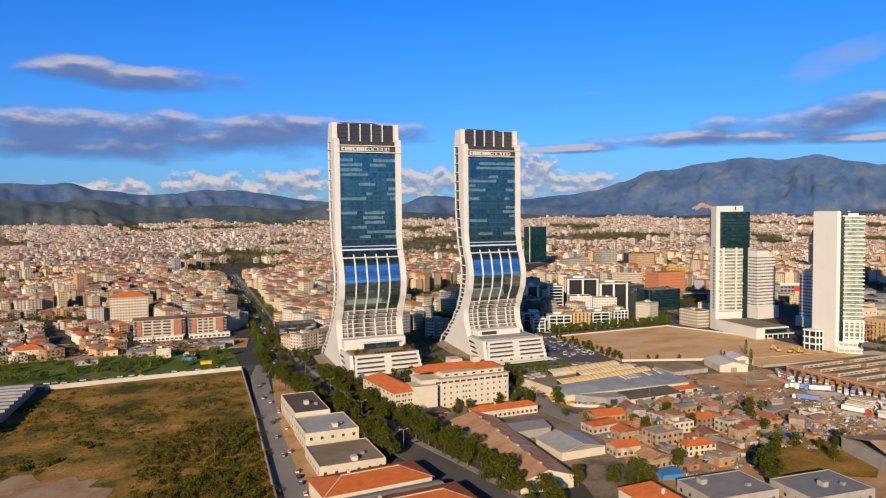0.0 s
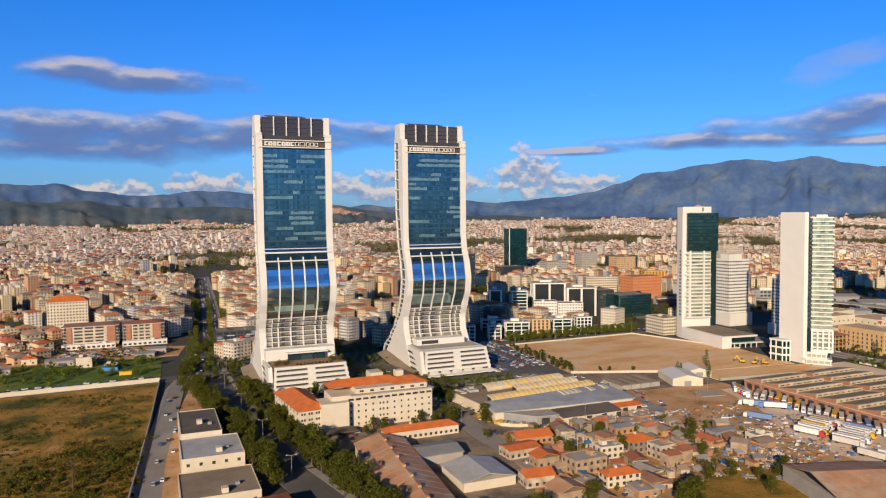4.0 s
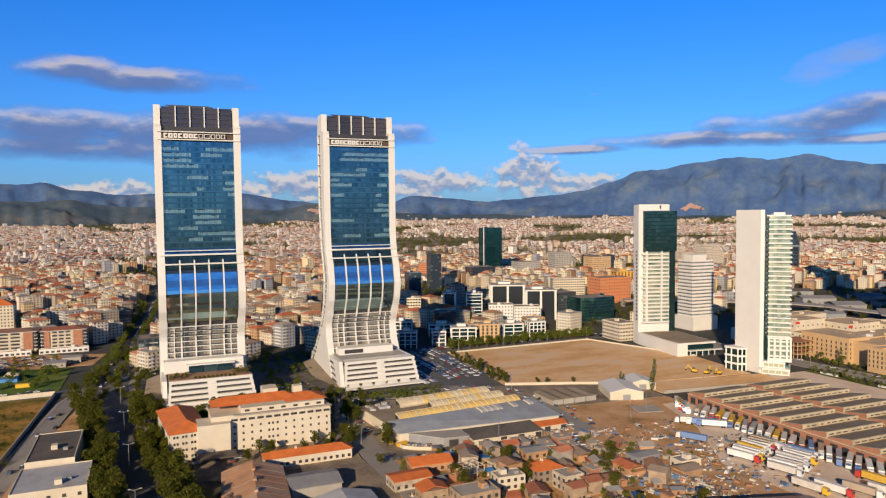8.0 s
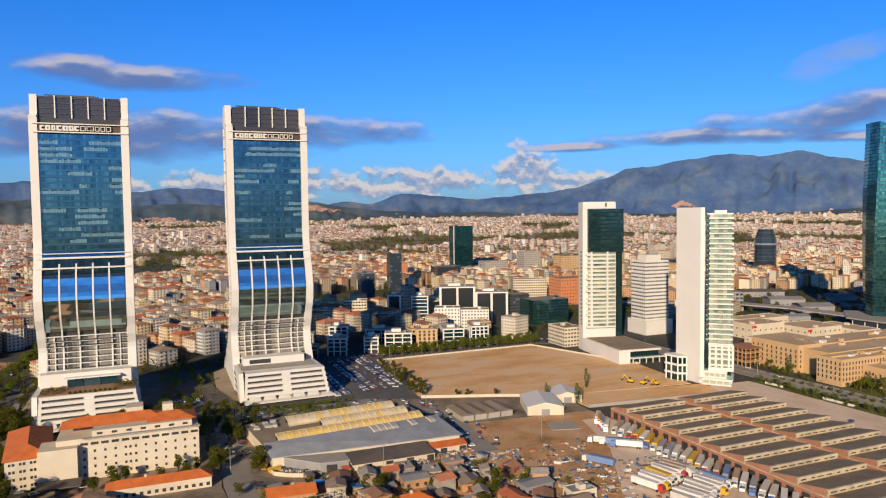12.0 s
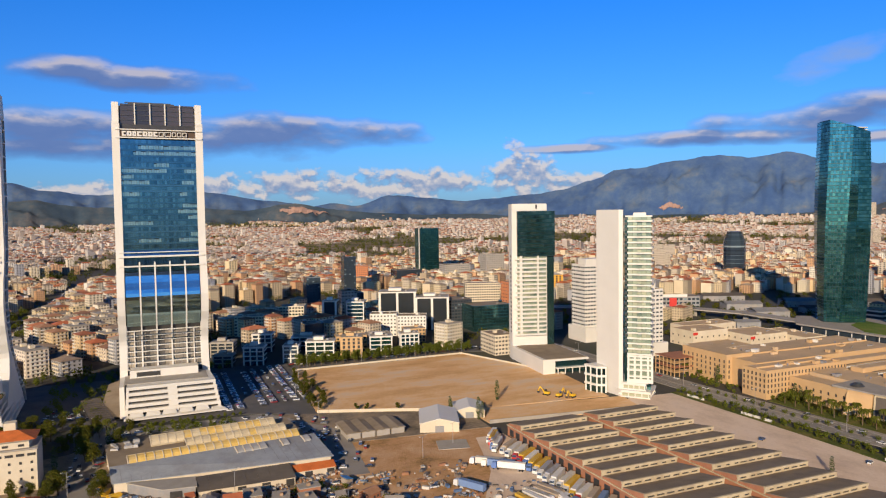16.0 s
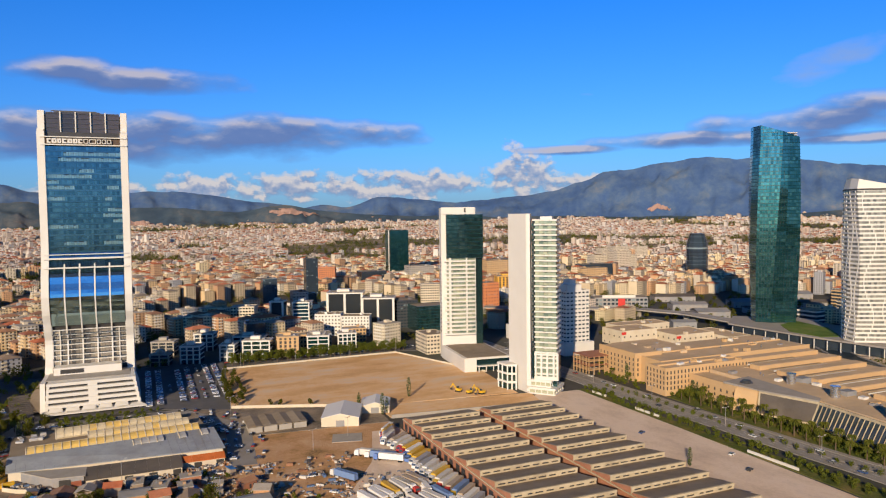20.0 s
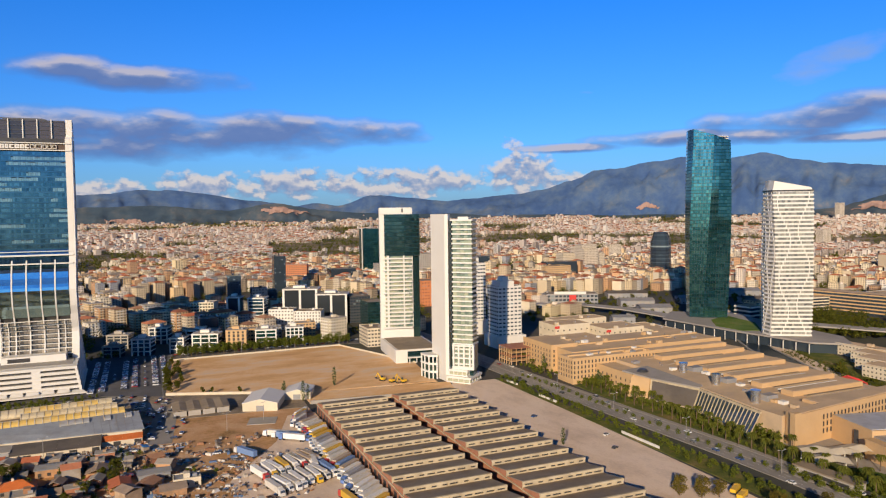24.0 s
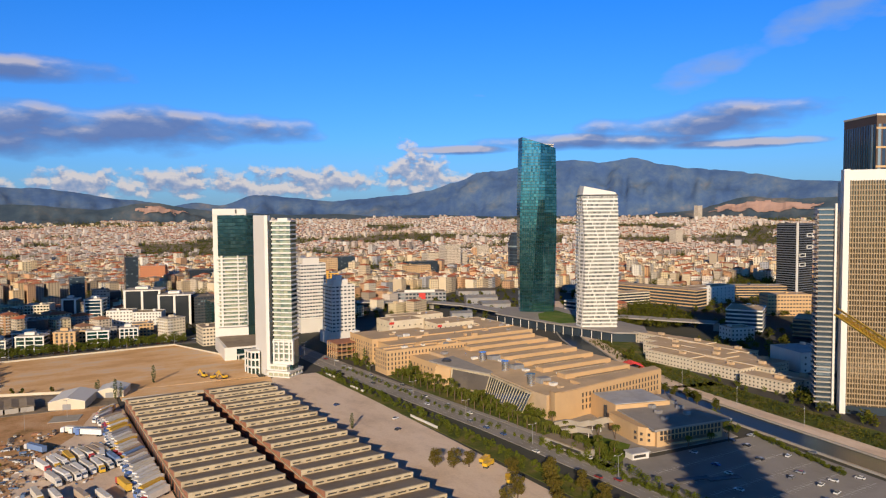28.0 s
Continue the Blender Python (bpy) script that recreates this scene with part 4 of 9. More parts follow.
        part("pavilion_roof", MB().box(15.6, -18.2, 25.2, 46, -6, 26.0), M_WHITE, p)
        part("pavilion_wall", MB().box(2, -14, 20.25, 52, -6, 28.2), M_WHITE, p)
        plants = MB()
        for x, y, q in [(6 + k * 1.9, -33 + (k % 3) * 4, 1.5) for k in range(6)] + [(44 + k * 1.7, -32 + (k % 4) * 3.4, 1.8) for k in range(7)] + [(20 + k * 2.6, -36.5, 0.8) for k in range(10)]:
            leaf_cloud(plants, x, y, 20.5 + q, q, q, 60, 0.45, prng)
        part("roof_garden", plants, M_LEAF, p, "green roof garden shrubs", "stuff")
    else:
        part("terrace", MB().box(3, -30, 20.25, 52, 0, 20.6), M_CONCRETE, p)
        part("pavilion", MB().box(6, -14, 20.6, 47, -3, 25.4), M_WHITE, p)
        part("pavilion_window", MB().box(10, -14.2, 21.4, 24, -13.8, 24.2), M_DARKWIN, p)
    return t


twin_tower(134.8, 542.5, "S-curved white and blue glass tower with a planted podium", 58, True)
twin_tower(249.6, 553.5, "S-curved white and blue glass tower with stepped podium", 59, False)


# ---- other named buildings ----
def windows(mb, x0, y0, x1, y1, z0, floors, fh, faces, step=3.2, ww=1.5, wh=1.5, sill=1.0, out=0.06):
    """Window panes standing a little proud of the faces ('s', 'n', 'w', 'e') of a block."""
    for f in range(floors):
        a = z0 + f * fh + sill
        b = a + wh
        for face in faces:
            lo, hi = (x0, x1) if face in "sn" else (y0, y1)
            n = max(1, int((hi - lo - 1.0) / step))
            gap = (hi - lo) / n
            for i in range(n):
                c = lo + gap * (i + 0.5)
                if face == "s":
                    mb.add([(c - ww / 2, y0 - out, a), (c + ww / 2, y0 - out, a), (c + ww / 2, y0 - out, b), (c - ww / 2, y0 - out, b)], [(0, 1, 2, 3)])
                elif face == "n":
                    mb.add([(c + ww / 2, y1 + out, a), (c - ww / 2, y1 + out, a), (c - ww / 2, y1 + out, b), (c + ww / 2, y1 + out, b)], [(0, 1, 2, 3)])
                elif face == "w":
                    mb.add([(x0 - out, c + ww / 2, a), (x0 - out, c - ww / 2, a), (x0 - out, c - ww / 2, b), (x0 - out, c + ww / 2, b)], [(0, 1, 2, 3)])
                else:
                    mb.add([(x1 + out, c - ww / 2, a), (x1 + out, c + ww / 2, a), (x1 + out, c + ww / 2, b), (x1 + out, c - ww / 2, b)], [(0, 1, 2, 3)])
    return mb


def balcony_tower():
    """The slim white tower: plain slab towards the sun, glazed front with a white balcony on each storey."""
    t = thing("residential_tower", "slim white residential tower with stacked balconies", "skyscraper", 555, 437, 0, -41)
    def turn(pts):
        c, s = math.cos(radians(41)), math.sin(radians(41))
        return [((x - 555) * c - (y - 437) * s, (x - 555) * s + (y - 437) * c) for x, y in pts]
    part("slab_wall", MB().prism(turn([(552.3, 460), (554, 437.6), (555.0, 436.5), (556.0, 435.7), (559.4, 439.5), (560, 461)]), 0, 123.6), M_WHITE, t, "plain white slab wall")
    part("shaft", MB().box(2.5, 1.9, 0, 19.4, 12, 119), M_GREENGLASS, t, "green glass shaft")
    part("roof_plant", MB().box(8, 4, 119, 16, 11, 121.5), M_WHITE, t)
    part("roof_slab", MB().box(3, 0.4, 118.6, 20, 12.4, 119.6), M_WHITE, t)
    for i in range(2, 28):
        z = 21 + i * 3.5
        k = 0.5 if i % 3 else 0.0
        part("balcony", MB().prism([(4.4, -0.5), (9.5, -0.7), (12.4, -2.1 + k), (15.2, -0.9), (20.3, -1.5), (20.9, 11), (14, 13), (4.4, 6)], z, z + 1.05), M_WHITE, t, "white zigzag balcony band")
        for j in range(5):
            xa = 4.8 + j * 2.9
            part("pane", MB().box(xa + 0.06, 0.7, z + 1.05, xa + 2.84, 1.8, z + 3.5), M_PALEGLASS, t)
        part("balustrade", MB().prism([(4.6, -0.4), (9.5, -0.6), (12.4, -2.0 + k), (15.2, -0.8), (20.2, -1.4), (20.2, -1.25), (15.2, -0.65), (12.4, -1.85 + k), (9.5, -0.45), (4.6, -0.25)], z + 1.05, z + 1.5), M_PALEGLASS, t)
        part("slot_window", MB().box(2.9, -0.15, z + 1.3, 4.1, 1.9, z + 3.2), M_DARKWIN, t)
    b = thing("base", "", "")
    b.parent = t
    # tall white piers carry the balconies over a wide glazed base of two storeys
    for xa in (4.6, 8.6, 12.6, 17.0, 19.6):
        part("base_pier", MB().box(xa, -1.6, 9.6, xa + 1.3, 0.6, 28), M_WHITE, b, "tall white pier")
    part("base_recess", MB().box(4.6, 0.9, 9.6, 20.4, 11, 28), M_PALEGLASS, b)
    for z in (13.2, 20.9, 24.2):
        part("base_band", MB().box(5.9, -0.9, z, 19.6, 1.0, z + 1.0), M_WHITE, b)
    for z in (17.6, 26.6):
        part("base_beam", MB().box(4.4, -1.7, z, 21.0, 1.2, z + 1.2), M_WHITE, b)
    part("base_parapet", MB().box(4.4, -1.5, 9.6, 20.6, -1.0, 12.2), M_WHITE, b)
    for i in range(2):
        z = i * 4.8
        ring = turn([(553.5, 434.5), (566, 420), (582, 434), (575, 458), (560, 462), (554, 460)])
        if i:
            ring = [(x * 0.8 + 0.9, y * 0.8 + 1.2) for x, y in ring]
        inner = [(x * 0.93 + 0.7, y * 0.9 + 1.4) for x, y in ring]
        part("base_slab", MB().prism(ring, z + 3.3, z + 4.8), M_WHITE, b)
        part("base_glazing", MB().prism(inner, z, z + 3.3), M_PALEGLASS, b)
        part("base_plinth", MB().prism([(x * 0.98 + 0.2, y * 0.97 + 0.4) for x, y in ring], z, z + 0.9), M_WHITE, b)
        (ax, ay), (bx, by), (cx, cy) = ring[0], ring[1], ring[2]
        for k in range(5):
            u = k / 4.4
            part("base_column", MB().rbox(ax + (bx - ax) * u + 0.5, ay + (by - ay) * u + 0.6, z, 0.5, 0.5, 3.4), M_WHITE, b)
            if k:
                part("base_column", MB().rbox(bx + (cx - bx) * u - 0.6, by + (cy - by) * u + 0.4, z, 0.5, 0.5, 3.4), M_WHITE, b)
    for i in range(3):
        part("annex_slab", MB().prism(turn([(543.5, 462), (545.5, 450), (551.5, 447), (553, 462)]), i * 6 + 4.6, i * 6 + 6), M_WHITE, b)
        part("annex_glazing", MB().prism(turn([(544.5, 461), (546.3, 451), (551.5, 448), (553, 461)]), i * 6, i * 6 + 4.6), M_GREENGLASS, b)
        for ex, ey in turn([(545.9, 450.6), (548.6, 449.0), (544.7, 456), (551.2, 447.6), (544.1, 460.8)]):
            part("annex_post", MB().rbox(ex, ey, i * 6, 0.9, 0.9, 4.6), M_WHITE, b)


def hotel_tower():
    """The tower of green glass over white balconies, with a long white podium."""
    t = thing("office_tower", "tower of dark green glass above white balcony floors", "skyscraper", 548, 573, 0, -14.6)
    part("back_slab", MB().box(0, 0.8, 0, 30, 12, 129.5), M_WHITE, t, "white back slab")
    part("crown_wall", MB().box(0.2, 0.0, 124, 29, 0.8, 129.8), M_WHITE, t)
    part("crown_window", MB().box(20, -0.1, 125.5, 21.5, 0.0, 129), M_DARKWIN, t)
    part("glass_box", MB().box(4.2, -1.6, 86, 36, 22, 123.6), M_STEEL, t, "dark green glass box")
    for i in range(11):
        z = 86.3 + i * 3.4
        for j in range(14):
            part("pane", MB().box(4.3 + j * 2.25, -2.0, z + 0.7, 4.3 + j * 2.25 + 2.13, -1.6, z + 3.3), M_GREENGLASS, t)
        part("pane_sill", MB().box(4.3, -1.95, z, 35.8, -1.6, z + 0.62), M_TEALBAND, t)
        g = MB()
        for j in range(8):
            g.box(35.9, -1.6 + j * 2.9, z, 36.3, -1.6 + j * 2.9 + 2.8, z + 3.25)
        part("side_pane", g, M_GREENGLASS, t, "", "stuff")
    part("east_glass", MB().box(30, 1, 10, 36, 22, 86), M_GREENGLASS, t)
    for i in range(19):
        z = 20 + i * 3.5
        part("balcony", MB().box(2.5 + (i % 3) * 0.8, -2.6, z, 29 - (i * 7 % 4), 0.8, z + 1.25), M_WHITE, t)
        g = MB()
        for j in range(9):
            g.box(4.5 + j * 2.75, -0.2, z + 1.3, 4.5 + j * 2.75 + 2.6, 0.7, z + 3.4)
        part("storey_glazing", g, M_PALEGLASS, t, "", "stuff")
        for xa, wk in ((6.2, 1.9), (21.0, 1.2)):
            part("balcony_post", MB().box(xa, -2.3, z + 1.25, xa + wk, -0.2, z + 3.5), M_WHITE, t)
    w = MB()
    for i in range(19):
        w.box(-0.06, 3.5, 22 + i * 3.5, 0.0, 6.5, 23.8 + i * 3.5)
    part("slit_window", w, M_DARKWIN, t, "", "stuff")
    p = thing("podium", "", "")
    p.parent = t
    p.matrix_basis = pose(0, 0, 0, 0, 0, 8)
    part("podium_wall", MB().box(0, -61, 0, 1.5, 0.6, 11).box(1.5, -61, 9.5, 38, 0, 11).box(1.5, -61, 0, 10, -59.8, 9.5), M_WHITE, p, "long white podium wall")
    part("podium_glazing", MB().box(10, -60.4, 0.6, 36, -3, 9.4), M_GREENGLASS, p)
    part("podium_roof", MB().box(2.5, -60, 11, 36.5, -1, 11.3), M_DARKCON, p)
    part("podium_canopy", MB().box(10, -64, 4.2, 42, -60.5, 5.0), M_WHITE, p)
    for k in range(5):
        part("podium_post", MB().box(11 + k * 6, -63.4, 0, 11.6 + k * 6, -62.8, 4.2), M_WHITE, p)


def twisted_stack(name, label, cx, cy, base, floors, fh, ring, mats, band, cap):
    """A tower of storeys whose outline turns and swells with height. ring(k): the outline at k from 0 to 1."""
    t = thing(name, label, "skyscraper", cx, cy, base)
    for i in range(floors):
        k = i / (floors - 1)
        pts = ring(k)
        n = len(pts)
        g = MB()
        for j in range(n):
            (ax, ay), (bx, by) = pts[j], pts[(j + 1) % n]
            m = max(1, int(math.hypot(bx - ax, by - ay) / 2.4))
            for q in range(m):
                u, v = (q + 0.04) / m, (q + 0.96) / m
                g.add([(ax + (bx - ax) * u, ay + (by - ay) * u, i * fh + band), (ax + (bx - ax) * v, ay + (by - ay) * v, i * fh + band),
                       (ax + (bx - ax) * v, ay + (by - ay) * v, (i + 1) * fh), (ax + (bx - ax) * u, ay + (by - ay) * u, (i + 1) * fh)], [(0, 1, 2, 3)])
        part("glass_floor", g, mats[0], t, "", "stuff")
        if band > 1:
            fins = MB()
            for j in range(n):
                (ax, ay), (bx, by) = pts[j], pts[(j + 1) % n]
                for q in range(2):
                    u = (q + 0.5 + 0.3 * math.sin(i * 0.35 + q * 2.3 + j)) / 2
                    fins.rbox((ax + (bx - ax) * u) * 1.008, (ay + (by - ay) * u) * 1.008, i * fh + band, 0.7, 0.7, fh - band, math.degrees(math.atan2(by - ay, bx - ax)))
            part("balcony_divider", fins, mats[1], t, "", "stuff")
        s = 1.0 + (0.012 if band < 0.8 else 0.03)
        part("storey_band", MB().prism([(x * s, y * s) for x, y in pts], i * fh, i * fh + band), mats[1], t)
        part("storey_core", MB().prism([(x * 0.97, y * 0.97) for x, y in pts], i * fh + band, (i + 1) * fh), M_STEEL, t)
    cap(t, floors * fh, ring(1.0))
    return t


def teal_ring(k):
    a, q = radians(-38 + 10 * k), 1.0 + 0.10 * math.sin(k * 3.0)
    return [(x * q * math.cos(a) - y * q * math.sin(a), x * q * math.sin(a) + y * q * math.cos(a)) for x, y in
            ((-19, -15), (-6 + 7 * k, -19), (6, -17 + 2 * math.sin(k * 6)), (19, -14), (21, 2), (19, 15), (0, 18), (-19, 14), (-21, 0))]


def teal_cap(t, z, pts):
    hs = [z + 15 - 13 * max(0.0, min(1.0, (p[0] * 0.9 - p[1] * 0.5 + 20) / 42)) for p in pts]
    for j in range(len(pts)):
        (ax, ay), (bx, by) = pts[j], pts[(j + 1) % len(pts)]
        if ax >= 4:
            continue
        n = max(1, int(math.hypot(bx - ax, by - ay) / 2.4))
        g, back = MB(), MB()
        for q in range(n):
            u, v = (q + 0.04) / n, (q + 0.96) / n
            h0, h1 = hs[j] + (hs[(j + 1) % len(pts)] - hs[j]) * u, hs[j] + (hs[(j + 1) % len(pts)] - hs[j]) * v
            p0, p1 = (ax + (bx - ax) * u, ay + (by - ay) * u), (ax + (bx - ax) * v, ay + (by - ay) * v)
            zz = z
            while zz < min(h0, h1) - 0.3:
                g.add([(*p0, zz + 0.5), (*p1, zz + 0.5), (*p1, min(zz + 3.5, h1)), (*p0, min(zz + 3.5, h0))], [(0, 1, 2, 3)])
                zz += 3.55
            back.add([(p0[0] * .985, p0[1] * .985, z), (p1[0] * .985, p1[1] * .985, z), (p1[0] * .985, p1[1] * .985, h1), (p0[0] * .985, p0[1] * .985, h0), (p0[0] * .94, p0[1] * .94, z), (p1[0] * .94, p1[1] * .94, z), (p1[0] * .94, p1[1] * .94, h1), (p0[0] * .94, p0[1] * .94, h0)],
                     [(0, 1, 2, 3), (5, 4, 7, 6), (3, 2, 6, 7)])
        part("crown_screen", g, M_TEALGLASS, t, "slanting teal crown glass", "stuff")
        part("crown_backing", back, M_TEALBAND, t)
    part("roof_plant", MB().box(-6, -6, z, 8, 8, z + 9), M_CREAM, t)
    for i in range(4):
        part("crown_rib", MB().prism([(x * .9, y * .9) for x, y in pts], z + i * 2.2, z + i * 2.2 + 0.7), M_WHITE, t)


def pale_ring(k):
    a = radians(-30 + 9 * math.sin(k * 3.1))
    return [(x * math.cos(a) - y * math.sin(a), x * math.sin(a) + y * math.cos(a)) for x, y in ((-17, -13), (17, -14), (19, 0), (17, 14), (-17, 13), (-20 + 2 * k, 0))]


def pale_cap(t, z, pts):
    n = len(pts)
    hs = [z + h for h in (10, 4, 4, 6, 10, 11)]
    vs = [(x * 1.03, y * 1.03, z) for x, y in pts] + [(x * 0.9, y * 0.9, h) for (x, y), h in zip(pts, hs)]
    part("sloping_crown", MB().add(vs, [(i, (i + 1) % n, n + (i + 1) % n, n + i) for i in range(n)] + [tuple(range(n, 2 * n))]), M_WHITE, t, "white sloping crown")
    part("crown_window", MB().prism([(x * 1.035, y * 1.035) for x, y in pts], z + 0.4, z + 1.8), M_DARKWIN, t)


def expo_hall():
    """The long sand-coloured fair building."""
    t = thing("exhibition_hall", "long sand-coloured stone exhibition hall with stepped roofs", "exhibition hall")
    blocks = [(645, 408, 790, 462, 18), (640, 430, 664, 474, 20), (632, 388, 705, 407.9, 18), (652, 346, 668, 387.9, 13)]
    for x0, y0, x1, y1, h in blocks:
        part("block", MB().prism([(x0, y0), (x1, y0), (x1, y1), (x0, y1)], 0, h).box(x0, y0, h, x1, y0 + 0.5, h + 0.9).box(x0, y0 + 0.5, h, x0 + 0.5, y1, h + 0.9), M_TAN, t)
        part("flat_roof", MB().box(x0 + 0.6, y0 + 0.6, h, x1, y1, h + 0.12), M_TANROOF, t)
    # roof strips stepping beside the spine, each with a raised lantern
    for i in range(7):
        y0 = 246 + i * 22.6
        e = 762 + (y0 - 246) * 0.18
        part("roof_strip", MB().prism([(690, y0), (e, y0), (e, y0 + 21.6), (690, y0 + 21.6)], 0, 14.8), M_TANROOF, t)
        part("roof_step", MB().prism([(697, y0 + 11), (e - 6, y0 + 11), (e - 6, y0 + 19.6), (697, y0 + 19.6)], 14.8, 17.6), M_TAN, t)
        part("step_roof", MB().prism([(697.6, y0 + 11.6), (e - 6.6, y0 + 11.6), (e - 6.6, y0 + 19.2), (697.6, y0 + 19.2)], 17.6, 17.8), M_TANROOF, t)
        part("skylight_strip", MB().box(704, y0 + 7.4, 14.8, 752, y0 + 9.6, 15.5), M_DARKCON, t)
        part("roof_light", MB().box(702, y0 + 3, 14.8, 752, y0 + 3.8, 15.8), M_WHITE, t, "narrow white roof light")
        part("strip_gap", MB().box(694, y0 - 0.9, 0, e - 2, y0 - 0.1, 14.4), M_DARKCON, t)
    part("spine", MB().prism([(660, 232), (690, 236), (690, 387), (669, 387), (669, 340), (666.5, 299), (660.5, 246)], 0, [14.6, 15.8, 15.8, 15.2, 15.0, 14.4, 14.4]), M_TANROOF, t, "long sloping spine roof")
    part("end_block", MB().prism([(659, 223), (764, 236), (768, 245.5), (690.5, 245.5), (690.5, 235.6), (662, 231.6)], 0, 17.2), M_TAN, t)
    part("end_roof", MB().prism([(660, 224), (763, 236.8), (767, 245), (691, 245), (691, 235), (662.6, 231)], 17.2, 17.5), M_TANROOF, t)
    win = MB()
    for r in range(3):
        for i in range(24):
            u, v = (683 + i * 3.3 - 659) / 105, (684.3 + i * 3.3 - 659) / 105
            xa, ya, xb, yb = 659 + 105 * u, 222.88 + 13 * u, 659 + 105 * v, 222.88 + 13 * v
            win.add([(xa, ya, 4 + r * 3.8), (xb, yb, 4 + r * 3.8), (xb, yb, 6.6 + r * 3.8), (xa, ya, 6.6 + r * 3.8)], [(0, 1, 2, 3)])
    part("window_glazing", win, M_DARKWIN, t, "", "stuff")
    part("corner_pilaster", MB().prism([(658.2, 222.2), (663, 222.8), (663, 224), (658.8, 226)], 0, 18.4), M_TAN, t)
    win = MB()
    windows(win, 632, 388, 705, 408, 3, 4, 3.5, "sw", 3.0, 1.1, 2.2)
    windows(win, 640, 430, 664, 474, 3, 4, 3.6, "ws", 4.0, 1.2, 2.2)
    windows(win, 652, 346, 668, 388, 3, 2, 3.6, "w", 5.0, 1.2, 2.0)
    part("narrow_window", win, M_DARKWIN, t, "", "stuff")
    # entrance: a framed dark screen, then a run of thin ribs
    for (ax, ay), (bx, by), (cx, cy), (dx, dy), n, wide in (((654, 331), (664, 302), (665.5, 298), (656.5, 332), 1, 0.9), ((664, 302), (651.5, 246), (659, 245), (665.5, 298), 17, 0.3)):
        part("leaning_glass", MB().add([(ax, ay, 0.8), (bx, by, 0.8), (cx, cy, 12.6), (dx, dy, 12.6)], [(0, 1, 2, 3)]), M_FELT if n == 1 else M_GREYGLASS, t, "dark leaning screen wall")
        d = Vector((bx - ax, by - ay)).normalized()
        o = Vector((d.y, -d.x)) * 0.5
        for i in range(n + 1):
            u = i / n
            px, py, qx, qy = ax + (bx - ax) * u, ay + (by - ay) * u, dx + (cx - dx) * u, dy + (cy - dy) * u
            e = d * wide / 2
            ring = [(px - e.x, py - e.y, 0.2), (px + e.x, py + e.y, 0.2), (qx + e.x, qy + e.y, 13), (qx - e.x, qy - e.y, 13)]
            part("leaning_rib", MB().add(ring + [(x + o.x, y + o.y, z) for x, y, z in ring], [(3, 2, 1, 0), (4, 5, 6, 7), (0, 1, 5, 4), (1, 2, 6, 5), (2, 3, 7, 6), (3, 0, 4, 7)]), M_BEAM, t)
        part("head_beam", MB().prism([(dx - o.x, dy - o.y), (cx - o.x, cy - o.y), (cx + o.x * 1.6, cy + o.y * 1.6), (dx + o.x * 1.6, dy + o.y * 1.6)], 12.6, 13.9), M_BEAM, t)
        part("plinth", MB().prism([(ax - o.x, ay - o.y), (bx - o.x, by - o.y), (bx + o.x * 1.6, by + o.y * 1.6), (ax + o.x * 1.6, ay + o.y * 1.6)], 0, 0.9), M_BEAM, t)
    part("entrance_wall", MB().prism([(655.5, 333), (652.5, 345.9), (668.9, 345.9), (668.9, 333)], 0, 13.9), M_TAN, t)
    part("entrance_roof", MB().prism([(651, 356), (655, 331), (665, 297.5), (669, 300), (672, 356)], 13.95, [15.2, 14.6, 14.8, 15.4, 16.2]), M_PAVE, t)
    part("splayed_wall", MB().prism([(651, 346), (655.5, 333), (653, 332), (647, 345)], 0, [13, 12.5, 1, 1]), M_TAN, t)
    for x, y in ((682.6, 332), (678, 297.7), (668.5, 257.5)):
        part("duct", MB().tube(x, y, 14.6, 21.5, 2.6, 2.6, 16), M_CHROME, t, "upright steel duct")
        part("duct_cap", MB().tube(x, y, 21.5, 22.0, 2.9, 2.9, 16), M_CHROME, t)
        part("plant_box", MB().box(x + 6, y - 3, 14.8, x + 14, y + 3, 18.4), M_METAL, t)
        part("plant_box", MB().box(x + 8, y - 12, 14.8, x + 12, y - 8, 17.0), M_WHITE, t)
    part("roof_dome", MB().tube(660, 346, 15.6, 17.2, 4, 2.4, 12), M_STEEL, t)
    ru = random.Random(6)
    for i in range(40):
        x, y, z = (ru.uniform(672, 688), ru.uniform(238, 384), 15.3) if i < 10 else ((ru.uniform(636, 700), ru.uniform(391, 405), 18.1) if i < 20 else (ru.uniform(668, 785), ru.uniform(412, 458), 18.1))
        if i % 5 == 0:
            part("vent_pipe", MB().tube(x, y, z, z + ru.uniform(1.2, 2.4), 0.5, 0.5, 8), M_CHROME, t)
        else:
            part("roof_unit", MB().rbox(x, y, z, ru.uniform(1.6, 5.5), ru.uniform(1.4, 3.6), ru.uniform(0.9, 2.4), ru.choice((0, 0, 90, 12))), ru.choice((M_METAL, M_TAN, M_TANROOF, M_WHITE)), t)
    for x0, x1, y, z in ((665, 788, 434, 18.1), (634, 703, 398, 18.1)):
        part("parapet_line", MB().box(x0, y, z, x1, y + 0.6, z + 1.1), M_TAN, t)


